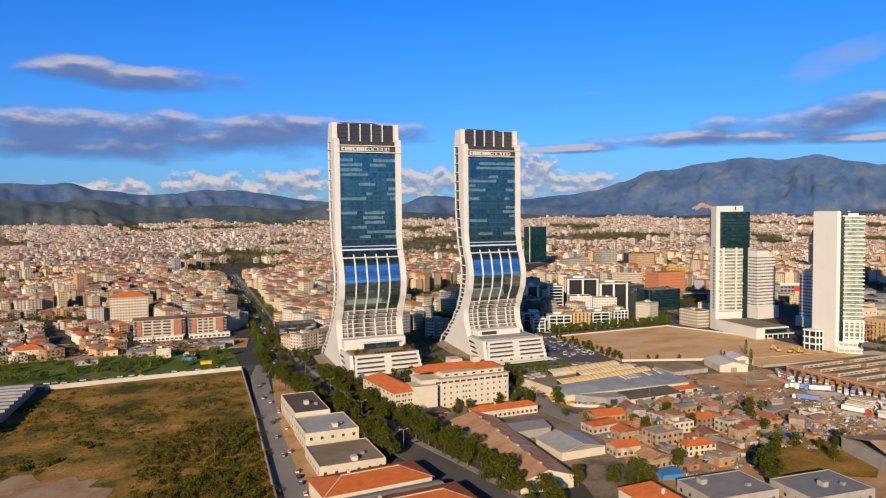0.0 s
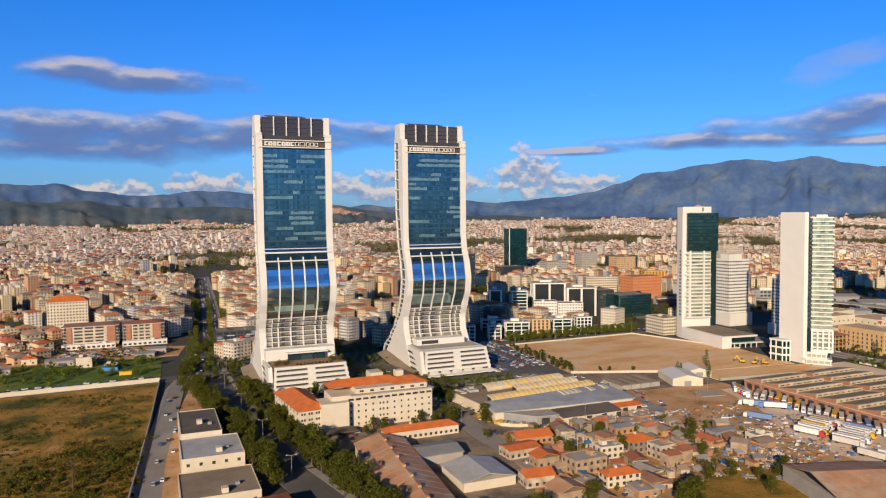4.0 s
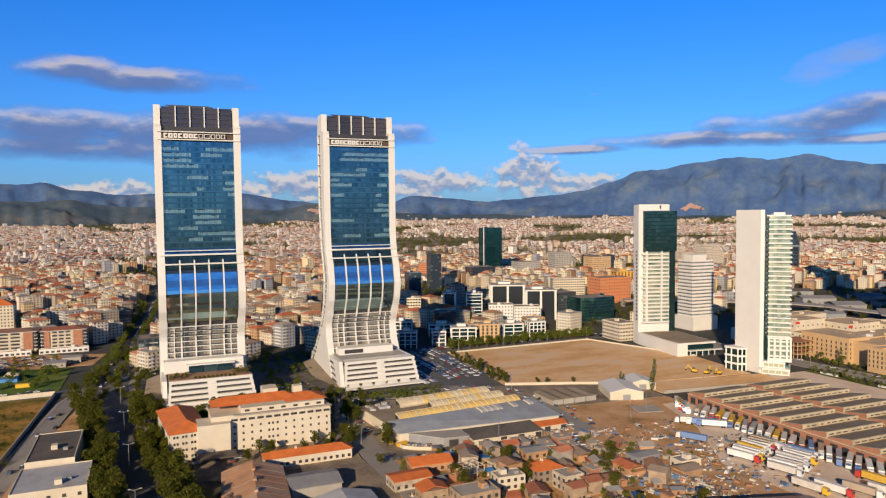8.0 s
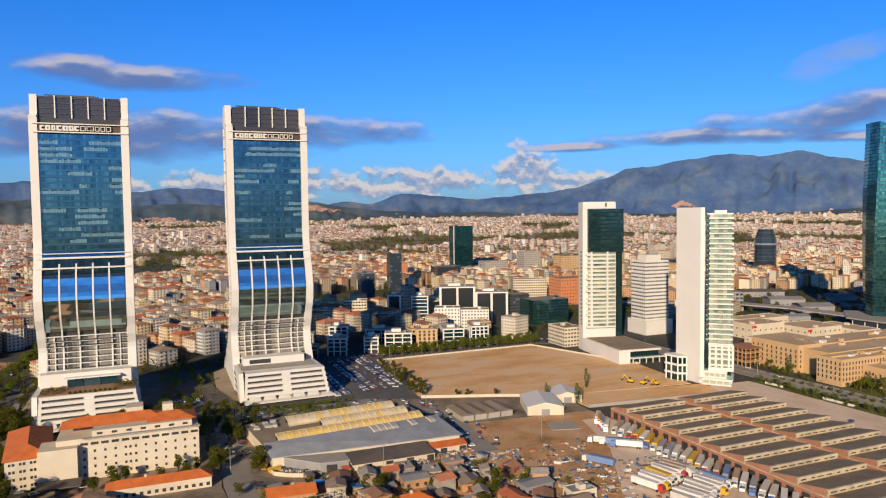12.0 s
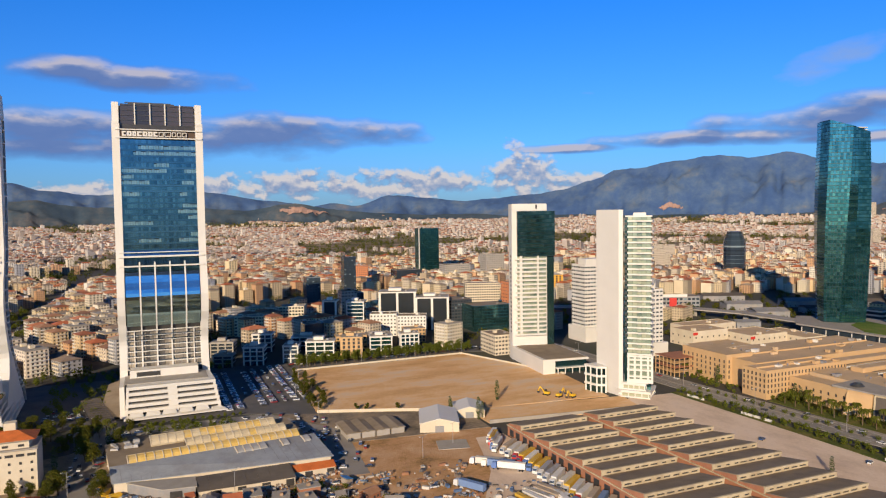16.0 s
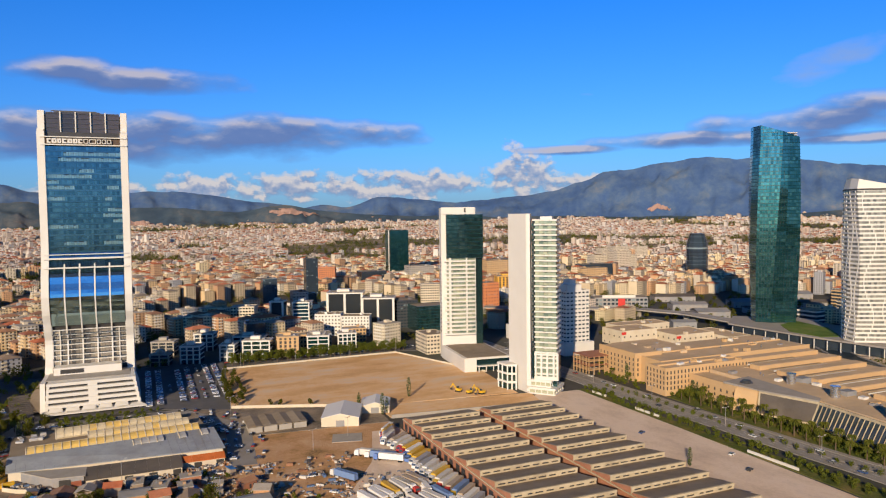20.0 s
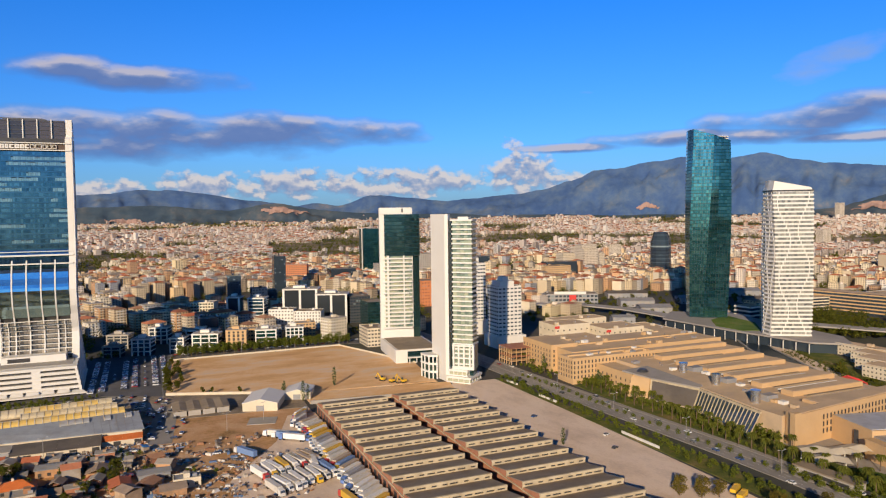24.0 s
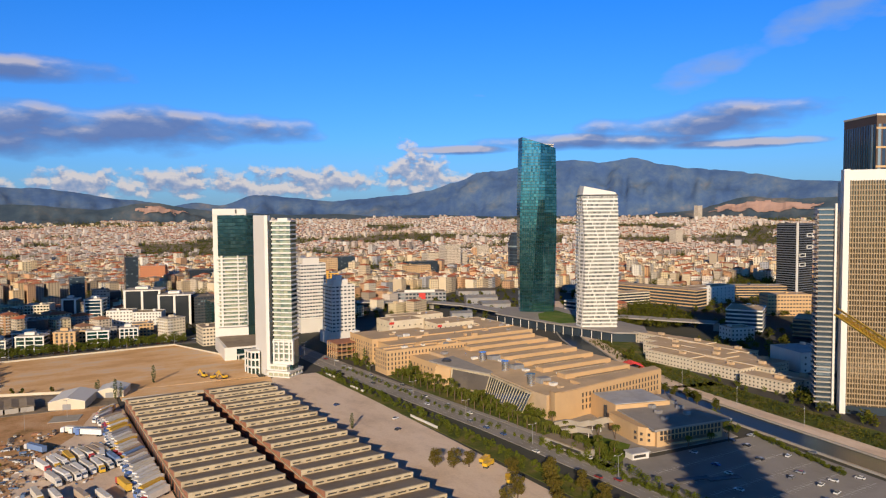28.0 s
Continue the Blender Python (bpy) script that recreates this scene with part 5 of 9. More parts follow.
def second_hall():
    """The low conference hall: a windowed wing with a grey roof, a tall block behind it and a drum at the corner."""
    t = thing("conference_hall", "small tan hall with flat grey roof and a corner drum", "hall", 0, 0)
    part("hall_body", MB().prism([(676, 161), (720, 154), (733, 204), (690, 208)], 0, 9.4), M_TAN, t)
    part("hall_roof", MB().prism([(672, 159), (724, 151), (738, 207), (688, 211)], 9.4, 10.6), M_PAVE, t, "flat grey roof with wide eaves")
    corner = [(672.5, 176), (671.5, 170), (673, 166), (676, 163.2), (680, 162), (690, 160.5), (694, 176), (686, 196), (678, 198)]
    part("round_wing", MB().prism(corner, 0, 9.0), M_TAN, t, "tan wing with a rounded corner")
    part("wing_parapet", MB().prism([(683 + (x - 683) * 1.02, 178 + (y - 178) * 1.02) for x, y in corner], 9.0, 9.9), M_TAN, t)
    wing = MB()
    for r in range(2):
        for xa, ya in ((671.7, 172), (672.0, 168), (674, 164.6), (677.6, 162.4)):
            wing.rbox(xa, ya, 2.6 + r * 3.0, 1.2, 1.2, 1.3, 40)
    part("wing_window", wing, M_DARKWIN, t, "", "stuff")
    part("tall_block", MB().prism([(683, 198), (717, 188), (725, 217), (691, 227)], 0, 13.0), M_TAN, t)
    part("block_roof", MB().prism([(684, 199), (716.4, 189.5), (723.6, 216.4), (691.4, 226)], 13.0, 13.3), M_PALEROOF, t, "pale flat roof")
    part("block_slot", MB().rbox(685.6, 208, 1.5, 0.6, 3.0, 9.0, 16), M_DARKWIN, t)
    win = MB()
    for r in range(2):
        for i in range(17):
            u = i / 17
            xa, ya = 678 + 41 * u, 160.6 - 6.6 * u
            win.add([(xa, ya - 0.1, 3.4 + r * 2.9), (xa + 1.7, ya - 0.4, 3.4 + r * 2.9), (xa + 1.7, ya - 0.4, 5.6 + r * 2.9), (xa, ya - 0.1, 5.6 + r * 2.9)], [(0, 1, 2, 3)])
    part("window_glazing", win, M_DARKWIN, t, "", "stuff")
    part("entrance_canopy", MB().prism([(680, 156), (712, 151), (713, 157), (681, 161)], 2.6, 3.2), M_DARKCON, t)
    for i in range(6):
        part("plant_box", MB().box(690 + i * 6, 168 + (i % 3) * 10, 10.6, 693.4 + i * 6, 171 + (i % 3) * 10, 12.4), M_METAL, t)
    for x, y, a, l in ((655, 207, -30, 8), (664, 200, -30, 8), (676, 199, -20, 9), (650, 195, -30, 8), (686, 191, -20, 7)):
        c = thing("canopy", "pale tent canopy over the plaza", "canopy", x, y, 0, a, group="plaza canopies")
        mb = MB()
        for s in (-1, 1):
            for q in (-1, 1):
                mb.add([(0, 0, 7), (s * l, 0, 5.4), (s * l, q * 6, 4.4), (0, q * 6, 5.6)], [(0, 1, 2, 3) if s * q > 0 else (3, 2, 1, 0)])
        part("canopy_skin", mb, M_CREAM, c)
        for s in (-l + 1, l - 1):
            part("canopy_post", MB().tube(s, 0, 0, 5.3, 0.25, 0.2, 6), M_WHITE, c)
    k = thing("kiosk", "small white flat-roofed kiosk by the car park", "kiosk", 656, 156, 0, -10)
    part("kiosk_wall", MB().box(-5, -3, 0, 5, 3, 3.2), M_WHITE, k)
    part("kiosk_roof", MB().box(-5.6, -3.6, 3.2, 5.6, 3.6, 3.7), M_PALEROOF, k)
    part("kiosk_window", MB().box(-4, -3.1, 1.0, 3, -3.0, 2.4), M_DARKWIN, k)
    g = thing("gatehouse", "long low flat-roofed gatehouse beside the boulevard", "building", 635, 184, 0, 4)
    part("gatehouse_wall", MB().box(-3.5, -15, 0, 3.5, 15, 3.8), M_CONCRETE, g)
    part("gatehouse_roof", MB().box(-4.2, -15.8, 3.8, 4.2, 15.8, 4.3), M_DARKCON, g)
    part("gatehouse_window", MB().box(-3.6, -12, 1.2, -3.5, 10, 2.8), M_DARKWIN, g)
    for x, y in ((655, 119), (668, 112)):
        whole("ramp_well", MB().prism([(x - 8, y + 3), (x + 8, y - 2), (x + 9, y + 1.5), (x - 7, y + 6.5)], 0.0, 0.5), M_STEEL, "dark ramp opening in the car park", "ramp")
    f = thing("red_frame", "red steel frame tent beside the canal", "tent", 803, 300, 0, -30)
    for i in range(5):
        part("red_rib", MB().front([(-8, 0), (-8, 4), (0, 6.5), (8, 4), (8, 0), (7.4, 0), (7.4, 3.7), (0, 6), (-7.4, 3.7), (-7.4, 0)][::-1], i * 3 - 6.2, i * 3 - 5.8), M_RED, f)
    part("red_skin", MB().front([(-8, 3.6), (0, 6.1), (8, 3.6), (8, 3.8), (0, 6.3), (-8, 3.8)], -6, 6), M_RED, f)


def market_hall(x0, x1, name, label):
    """A row of sawtooth bays: felt slopes with a pale concrete window strip along each upper edge."""
    t = thing(name, label, "warehouse", group="sawtooth halls")
    part("brick_wall", MB().box(x0, 107, 0, x0 + 0.6, 395, 6.0).box(x1 - 0.6, 107, 0, x1, 395, 6.0).box(x0 + 0.6, 107, 0, x1 - 0.6, 107.6, 6.0).box(x0 + 0.6, 394.4, 0, x1 - 0.6, 395, 6.0), M_BRICK, t, "red brick side wall")
    pitch, r = 14.4, random.Random(int(x0))
    n = 8
    post = MB().box(0, 0, 0, 1.0, 0.5, 1.0).mesh("clerestory_post", M_BEAM)
    for i in range(20):
        y = 379.6 - i * pitch
        part("roof_slope", MB().side([(y + 0.8, 8.9), (y + pitch - 0.02, 6.6), (y + pitch - 0.02, 6.9), (y + 0.8, 9.25)][::-1], x0 + 0.3, x1 - 0.3), M_DARKCON, t, "dark felt roof slope")
        part("ridge_beam", MB().box(x0, y - 0.2, 8.25, x1, y + 0.8, 9.3), M_BEAM, t, "pale stained concrete ridge beam")
        part("sill_beam", MB().box(x0, y, 5.8, x1, y + 0.7, 7.45), M_BEAM, t)
        part("clerestory", MB().box(x0 + 0.2, y + 0.35, 7.45, x1 - 0.2, y + 0.6, 8.25), M_DARKWIN, t)
        step = (x1 - x0 - 1.0) / n
        for j in range(n + 1):
            o = part("clerestory_post", post, None, t)
            o.location = (x0 + j * step, y + 0.02, 7.45)
            o.scale = (r.choice((1.0, 1.4, 2.6)) if j < n else 1.0, 1, 0.8)
        for gx in (x0 + 0.05, x1 - 0.5):
            part("gable_infill", MB().side([(y + 0.7, 6.0), (y + pitch - 0.1, 6.0), (y + pitch - 0.1, 6.7), (y + 0.7, 8.9)][::-1], gx, gx + 0.45), M_BRICK, t)
        if x0 < 460:
            part("dock_door", MB().box(x0 - 0.06, y + 2, 0.3, x0, y + 6.2, 4.2), M_STEEL, t)
            part("dock_door", MB().box(x0 - 0.06, y + 8.5, 0.3, x0, y + 12.7, 4.2), M_STEEL, t)
    part("gutter", MB().box(x0 - 0.5, 107, 5.6, x0, 395, 6.1).box(x1, 107, 5.6, x1 + 0.5, 395, 6.1), M_BEAM, t)


balcony_tower()
hotel_tower()
twisted_stack("glass_tower", "tall teal glass tower with a slanting pointed crown", 913, 554, 10, 52, 3.55, teal_ring, (M_TEALGLASS, M_TEALBAND), 0.6, teal_cap)
twisted_stack("curved_tower", "curved white tower with dark window bands", 892, 433, 10, 35, 3.70, pale_ring, (M_LACEGLASS, M_WHITE), 1.6, pale_cap)
pod = thing("podium_building", "long low podium with overhanging pale roof", "podium")
PODIUM = [(858, 560), (900, 596), (950, 560), (935, 470), (925, 400), (900, 372), (876, 392), (864, 470)]
part("podium_glazing", MB().prism([(902 + (x - 902) * .93, 480 + (y - 480) * .96) for x, y in PODIUM], 0, 8.4), M_GREYGLASS, pod)
part("podium_roof", MB().prism(PODIUM, 8.4, 9.8), M_PAVE, pod, "pale overhanging roof")
part("roof_lawn", MB().prism([(893, 527), (929, 542), (917, 492), (886, 455), (870, 462), (869, 495)], 9.8, 10.2), M_GREENLAWN, pod, "green roof lawn")
cols = MB()
for i in range(14):
    cols.tube(852 + i * 1.6, 548 - i * 12, 0, 8.4, 0.4, 0.4, 6)
part("podium_column", cols, M_WHITE, pod, "", "stuff")
expo_hall()
second_hall()
market_hall(448.0, 489.5, "market_hall", "long sawtooth hall with dark felt roof slopes")
market_hall(497.0, 538.5, "market_hall", "long sawtooth hall with dark felt roof slopes")


def block(name, label, x0, y0, x1, y1, h, wall, roof="flat", floors=0, step=3.2, faces="swe", rz=0.0, win=None, ww=1.5, wh=1.5, roof_mat=None, group="", category="building", band=None):
    """A plain building: walls, roof, windows and, where it has them, storey bands."""
    cx, cy, a, b = (x0 + x1) / 2, (y0 + y1) / 2, (x1 - x0) / 2, (y1 - y0) / 2
    t = thing(name, label, category, cx, cy, 0, rz, group)
    part("wall", MB().box(-a, -b, 0, a, b, h), wall, t)
    if roof == "flat":
        part("parapet", MB().box(-a, -b, h, a, -b + 0.4, h + 0.55).box(-a, b - 0.4, h, a, b, h + 0.55).box(-a, -b + 0.4, h, -a + 0.4, b - 0.4, h + 0.55).box(a - 0.4, -b + 0.4, h, a, b - 0.4, h + 0.55), wall, t)
        part("flat_roof", MB().box(-a + 0.4, -b + 0.4, h, a - 0.4, b - 0.4, h + 0.2), roof_mat or M_DARKCON, t)
        sx, sy = -a + 1.5 + (x0 * 13.7 + y0 * 7.1) % max(1.0, 2 * a - 5.5), -b + 1.5 + (x0 * 5.3 + y0 * 11.9) % max(1.0, 2 * b - 6.0)
        part("stair_house", MB().box(sx, sy, h + 0.2, sx + 2.8, sy + 3.6, h + 2.3), wall, t)
        part("roof_unit", MB().box(a * 0.4, -b * 0.4, h + 0.2, a * 0.4 + 2, -b * 0.4 + 1.6, h + 1.5), M_METAL, t)
    elif roof == "hip":
        part("roof", MB().hip(-a, -b, a, b, h, min(a, b) * 0.55, 0.8), roof_mat or M_TILE, t, "orange tiled roof")
        part("chimney", MB().box(-a * 0.3, -0.5, h + 0.4, -a * 0.3 + 1, 0.5, h + min(a, b) * 0.55 + 1), M_CREAM, t)
    else:
        part("roof", MB().gable(-a, -b, a, b, h, min(a, b) * (0.45 if roof[0] != "l" else 0.22), 0.6, roof[-1]), roof_mat or M_METAL, t)
    if floors:
        fh = h / floors
        if band:
            for i in range(floors):
                part("storey_band", MB().box(-a - 0.5, -b - 0.5, i * fh + fh * 0.62, a + 0.5, b + 0.5, i * fh + fh), band, t)
            part("glazing", MB().box(-a - 0.1, -b - 0.1, 0, a + 0.1, b + 0.1, h - 0.3), win or M_GREYGLASS, t)
        else:
            part("window_glazing", windows(MB(), -a, -b, a, b, 0, floors, fh, faces, step, ww, wh, min(1.0, fh * 0.3)), win or M_DARKWIN, t, "", "stuff")
    return t


def framed_block(label, x, y, lx, ly, h, rz, glazing, frame=M_WHITE, bays=3, slabs=True, wide=1.1):
    """A modern block: glass body inside a proud frame, with storey slabs, posts and a roof set back."""
    t = thing("framed_block", label, "building", x + lx / 2, y + ly / 2, 0, rz)
    a, b, n = lx / 2, ly / 2, max(2, round(h / 3.6))
    part("glass_body", MB().box(-a + 0.6, -b + 0.6, 0, a - 0.6, b - 0.6, h - 0.8), glazing, t)
    part("roof_slab", MB().box(-a - 0.3, -b - 0.3, h - 0.9, a + 0.3, b + 0.3, h + 0.3), frame, t)
    part("roof_felt", MB().box(-a + 0.8, -b + 0.8, h + 0.3, a - 0.8, b - 0.8, h + 0.45), M_CONCRETE, t)
    part("roof_room", MB().box(-a * 0.5, -b * 0.2, h + 0.45, a * 0.2, b * 0.6, h + 3.0), frame, t)
    part("roof_unit", MB().box(a * 0.4, -b * 0.5, h + 0.45, a * 0.4 + 2.2, -b * 0.5 + 1.8, h + 1.9), M_METAL, t)
    for k in range(bays + 1):
        u = -a + (2 * a - wide) * k / bays
        part("frame_post", MB().box(u, -b, 0, u + wide, -b + 0.8, h - 0.9), frame, t)
    for k in range(3):
        v = -b + 0.8 + (2 * b - wide - 0.8) * k / 2
        part("frame_post", MB().box(-a, v, 0, -a + 0.8, v + wide, h - 0.9), frame, t)
    if slabs:
        for f in range(1, n):
            z = f * h / n
            part("storey_slab", MB().box(-a + 0.2, -b + 0.25, z - 0.25, a - 0.2, b - 0.2, z + 0.55), frame, t)
    return t


# hotel-like institute with the orange roof before the twin towers
hot = thing("institute_building", "cream institute with orange tiled roofs and small windows", "building", 0, 0, 0)
part("main_wing", MB().box(157, 415, 0, 219, 434, 19.5), M_CREAM, hot)
part("link", MB().box(150, 410, 0, 166, 425, 17), M_CREAM, hot)
part("attic", MB().box(172, 416, 19.5, 216, 432, 22.4), M_CREAM, hot)
part("main_roof", MB().hip(158, 424, 204, 438, 22.4, 3.4, 0.6).hip(196, 419, 218, 435, 22.4, 3.0, 0.4), M_TILE, hot, "orange tiled roof")
part("stair_tower", MB().box(186, 434, 0, 194, 444, 27), M_CREAM, hot)
wingE = thing("front_wing", "", "", 143.5, 436, 0, 6)
wingE.parent = hot
part("wing_wall", MB().box(-9, -25, 0, 9, 25, 14.5), M_CREAM, wingE)
part("wing_roof", MB().hip(-9, -25, 9, 25, 14.5, 4.4, 1.0), M_TILE, wingE, "orange tiled roof")
WIN = MB().box(-0.5, -0.12, 0, 0.5, 0.02, 1.2).mesh("window", M_DARKWIN)
WINW = MB().box(-0.12, -0.7, 0, 0.02, 0.7, 1.5).mesh("window", M_DARKWIN)
WIDE = MB().box(-1.6, -0.12, 0, 1.6, 0.02, 1.2).mesh("window", M_DARKWIN)
for f in range(5):
    for i in range(12):
        o = part("window", WIDE if f == 4 else WIN, None, hot)
        o.location = (168.5 + i * 4.4, 415, 1.8 + f * 3.6)
        if f < 4 and i == 4:
            o = part("window", WIN, None, hot)
            o.location = (168.5 + i * 4.4 + 2.0, 415, 1.8 + f * 3.6)
for f in range(4):
    for i in range(4):
        for dx in (-0.75, 0.75):
            o = part("window", WIN, None, wingE)
            o.location = (-6.4 + i * 4.2 + dx, -25, 1.8 + f * 3.4)
    for i in range(8):
        o = part("window", WINW, None, wingE)
        o.location = (-9, -22 + i * 6.2, 1.8 + f * 3.4)
part("terrace_slab", MB().box(168, 413.6, 19.3, 219.6, 416, 19.7), M_CONCRETE, hot)
part("attic_window", windows(MB(), 172, 416, 216, 432, 19.5, 1, 2.9, "s", 5.5, 2.4, 1.1, 0.9), M_DARKWIN, hot, "", "stuff")
part("water_tank", MB().box(203, 436, 22.4, 208, 441, 26.5), M_CREAM, hot)
part("forecourt_roof", MB().box(150, 398, 3.2, 168, 409, 3.6), M_FELT, hot)
block("annex", "low cream annex with orange tiled roof", 179, 382, 222, 391, 5.0, M_CREAM, "hip", 1, 3.0)


# ---- works and sheds in front ----
t = thing("shade_roof", "brown slatted shade roof along the tower podium", "pergola", 243, 532, 0, 10.4)
for k in range(13):
    part("slat", MB().box(-12, -36 + k * 5.6, 4.0, 0, -32.2 + k * 5.6, 4.2), M_FELT, t)
    for x in (-11.6, -0.4):
        part("post", MB().box(x - 0.15, -34.5 + k * 5.6, 0, x + 0.15, -34.2 + k * 5.6, 4.0), M_STEEL, t)
block("workshop", "beige flat-roofed workshop with brown felt roof", 75, 403.5, 95.5, 450, 11, M_CREAM, "flat", 2, 5.0, roof_mat=M_FELT)
block("workshop", "beige two-storey workshop with pale roof", 74, 369, 103, 402, 9, M_CREAM, "flat", 2, 5.0, roof_mat=M_PALEROOF)
block("workshop", "low beige workshop with grey roof", 72, 328, 105, 362, 5, M_CREAM, "flat", 1, 5.0, roof_mat=M_DARKCON)
for i, (y, x0, x1) in enumerate(((301, 64, 114), (267, 66, 122), (233, 68, 128))):
    t = thing("tiled_hall", "workshop hall with orange tiled hip roof and cream ridge caps", "hall", (x0 + x1) / 2, y, 0, 4)
    a = (x1 - x0) / 2
    part("wall", MB().box(-a, -11.5, 0, a, 11.5, 7.2), M_CREAM, t)
    part("roof", MB().hip(-a, -11.5, a, 11.5, 7.2, 3.4, 0.9), M_TILE, t, "orange tiled roof")
    part("ridge_cap", MB().box(-a + 11, -0.3, 10.45, a - 11, 0.3, 10.85), M_CREAM, t)
    for sx in (-1, 1):
        for sy in (-1, 1):
            part("hip_cap", MB().add([(sx * (a + 0.9), sy * 12.4, 7.25), (sx * (a + 0.3), sy * 12.4, 7.25), (sx * (a - 11.8), sy * 0.2, 10.7), (sx * (a - 11.2), sy * 0.2, 10.7)], [(0, 1, 2, 3)]), M_CREAM, t)
    for k in range(8):
        part("window", MB().box(-a + 3 + k * 6, -11.6, 2.5, -a + 6 + k * 6, -11.5, 4.8), M_DARKWIN, t)
    part("chimney", MB().box(-a * 0.4, 2, 8, -a * 0.4 + 1.2, 3.2, 11.6), M_CREAM, t)
    block("lean_shed", "narrow grey-roofed shed between the tiled halls", x0 + 2, y - 21, x1 + 3, y - 13.4, 5.5, M_CREAM, "low_x", roof_mat=M_METAL, rz=4)
rust = thing("rusty_shed", "long shed with a rusty sheet-metal gable roof", "shed", 167, 320, 0, -5)
part("shed_wall", MB().box(-13, -49, 0, 13, 49, 5.8).front([(-13, 5.8), (13, 5.8), (0, 9.6)], -49, -48.6).front([(-13, 5.8), (13, 5.8), (0, 9.6)], 48.6, 49), M_CREAM, rust)
for i in range(28):
    for s in (-1, 1):
        lift = 0.05 * (i % 2)
        pts = [(s * 13.8, 5.6 + lift), (0, 9.8 + lift), (0, 10.0 + lift), (s * 13.8, 5.8 + lift)]
        part("roof_sheet", MB().front(pts if s > 0 else pts[::-1], -50 + i * 3.58, -46.38 + i * 3.58), M_RUST, rust)
for i in range(7):
    part("ridge_vent", MB().box(-0.7, -42 + i * 13, 9.8, 0.7, -39.5 + i * 13, 10.9), M_RUST, rust)
shed = thing("works_shed", "old works shed with rows of arched yellow and cream roof sheets", "shed", 298, 415, 0, 6)
part("shed_wall", MB().box(-49, -7, 0, 44, 38, 6.6), M_CREAM, shed, "cream rendered outer wall")
part("lean_to_wall", MB().prism([(-49, -17), (25, -29), (46, -32), (46, -7.1), (-49, -7.1)], 0, 5.4), M_CREAM, shed)
part("grey_roof", MB().add([(-50, -18, 5.8), (26, -30.2, 5.8), (47, -33.4, 5.8), (47, -4, 9.0), (-50, -4, 9.0), (-50, -18, 5.5), (26, -30.2, 5.5), (47, -33.4, 5.5), (47, -4, 6.7), (-50, -4, 6.7)],
                           [(0, 1, 2, 3, 4), (5, 6, 1, 0), (6, 7, 2, 1), (7, 8, 3, 2), (9, 5, 0, 4), (8, 9, 4, 3)]), M_BLUEROOF, shed, "blue-grey sheet roof")
for k in range(23):
    x = -46 + k * 4.0
    y = -18.3 - (x + 50) * 0.159
    part("roof_seam", MB().add([(x, y, 5.86), (x + 0.18, y, 5.86), (x + 0.18, -4.2, 9.06), (x, -4.2, 9.06)], [(0, 1, 2, 3)]), M_METAL, shed)
part("brown_roof", MB().box(-49.6, -3.9, 6.6, 44.6, 38.6, 7.0), M_DARKCON, shed, "brown roof behind the rows of sheets")
rs = random.Random(3)
ARCH = ((0.0, 0.0), (0.9, 1.25), (2.4, 2.25), (4.4, 2.9), (6.6, 3.1))    # the bowed line of one row
for row, (y, lo, hi) in enumerate(((-12.5, 2, 43), (-3.4, -42, 40), (10.2, -14, 37), (23.8, -29, 35))):
    n, z0 = round((hi - lo) / 3.9), 7.5 if row else 8.3
    for j in range(n):
        xa, wd = lo + j * (hi - lo) / n, (hi - lo) / n
        pick = rs.random()
        mat = M_PALEROOF if row == 0 or pick < 0.03 else (M_YELLOWSHEET if row == 1 else (M_CREAMSHEET if pick < 0.85 else M_YELLOWSHEET))
        flat = 0.35 if row == 0 else 1.0
        line = [(y + a, z0 + h * flat) for a, h in ARCH]
        if row == 0 and pick < 0.3:
            continue
        part("roof_sheet", MB().side(([(b, c) for b, c in line] + [(b, c - 0.15) for b, c in line[::-1]])[::-1], xa + 0.35, xa + wd - 0.25), mat, shed)
        part("truss", MB().side(([(b - 0.1, c + 0.25) for b, c in line] + [(b - 0.1, c - 0.5) for b, c in line[::-1]])[::-1], xa - 0.2, xa + 0.22), M_CREAM, shed)
    if row:
        part("ridge_rail", MB().box(lo, y + 6.6, z0 + 2.7, hi, y + 7.1, z0 + 3.25), M_BEAM, shed)
        part("row_back", MB().box(lo, y + 6.7, 7.0, hi, y + 6.9, z0 + 2.7), M_DARKWIN, shed)
        part("gutter_rail", MB().box(lo, y - 0.9, 7.0, hi, y - 0.3, 7.5), M_BEAM, shed)
for k in range(9):
    part("roof_unit", MB().rbox(-45 + (k % 3) * 5 + rs.uniform(-1, 1), 27 + (k // 3) * 4, 7.0, rs.uniform(1.5, 4), rs.uniform(1.2, 3), rs.uniform(0.5, 1.6), rs.uniform(-20, 20)), M_PALEROOF, shed)
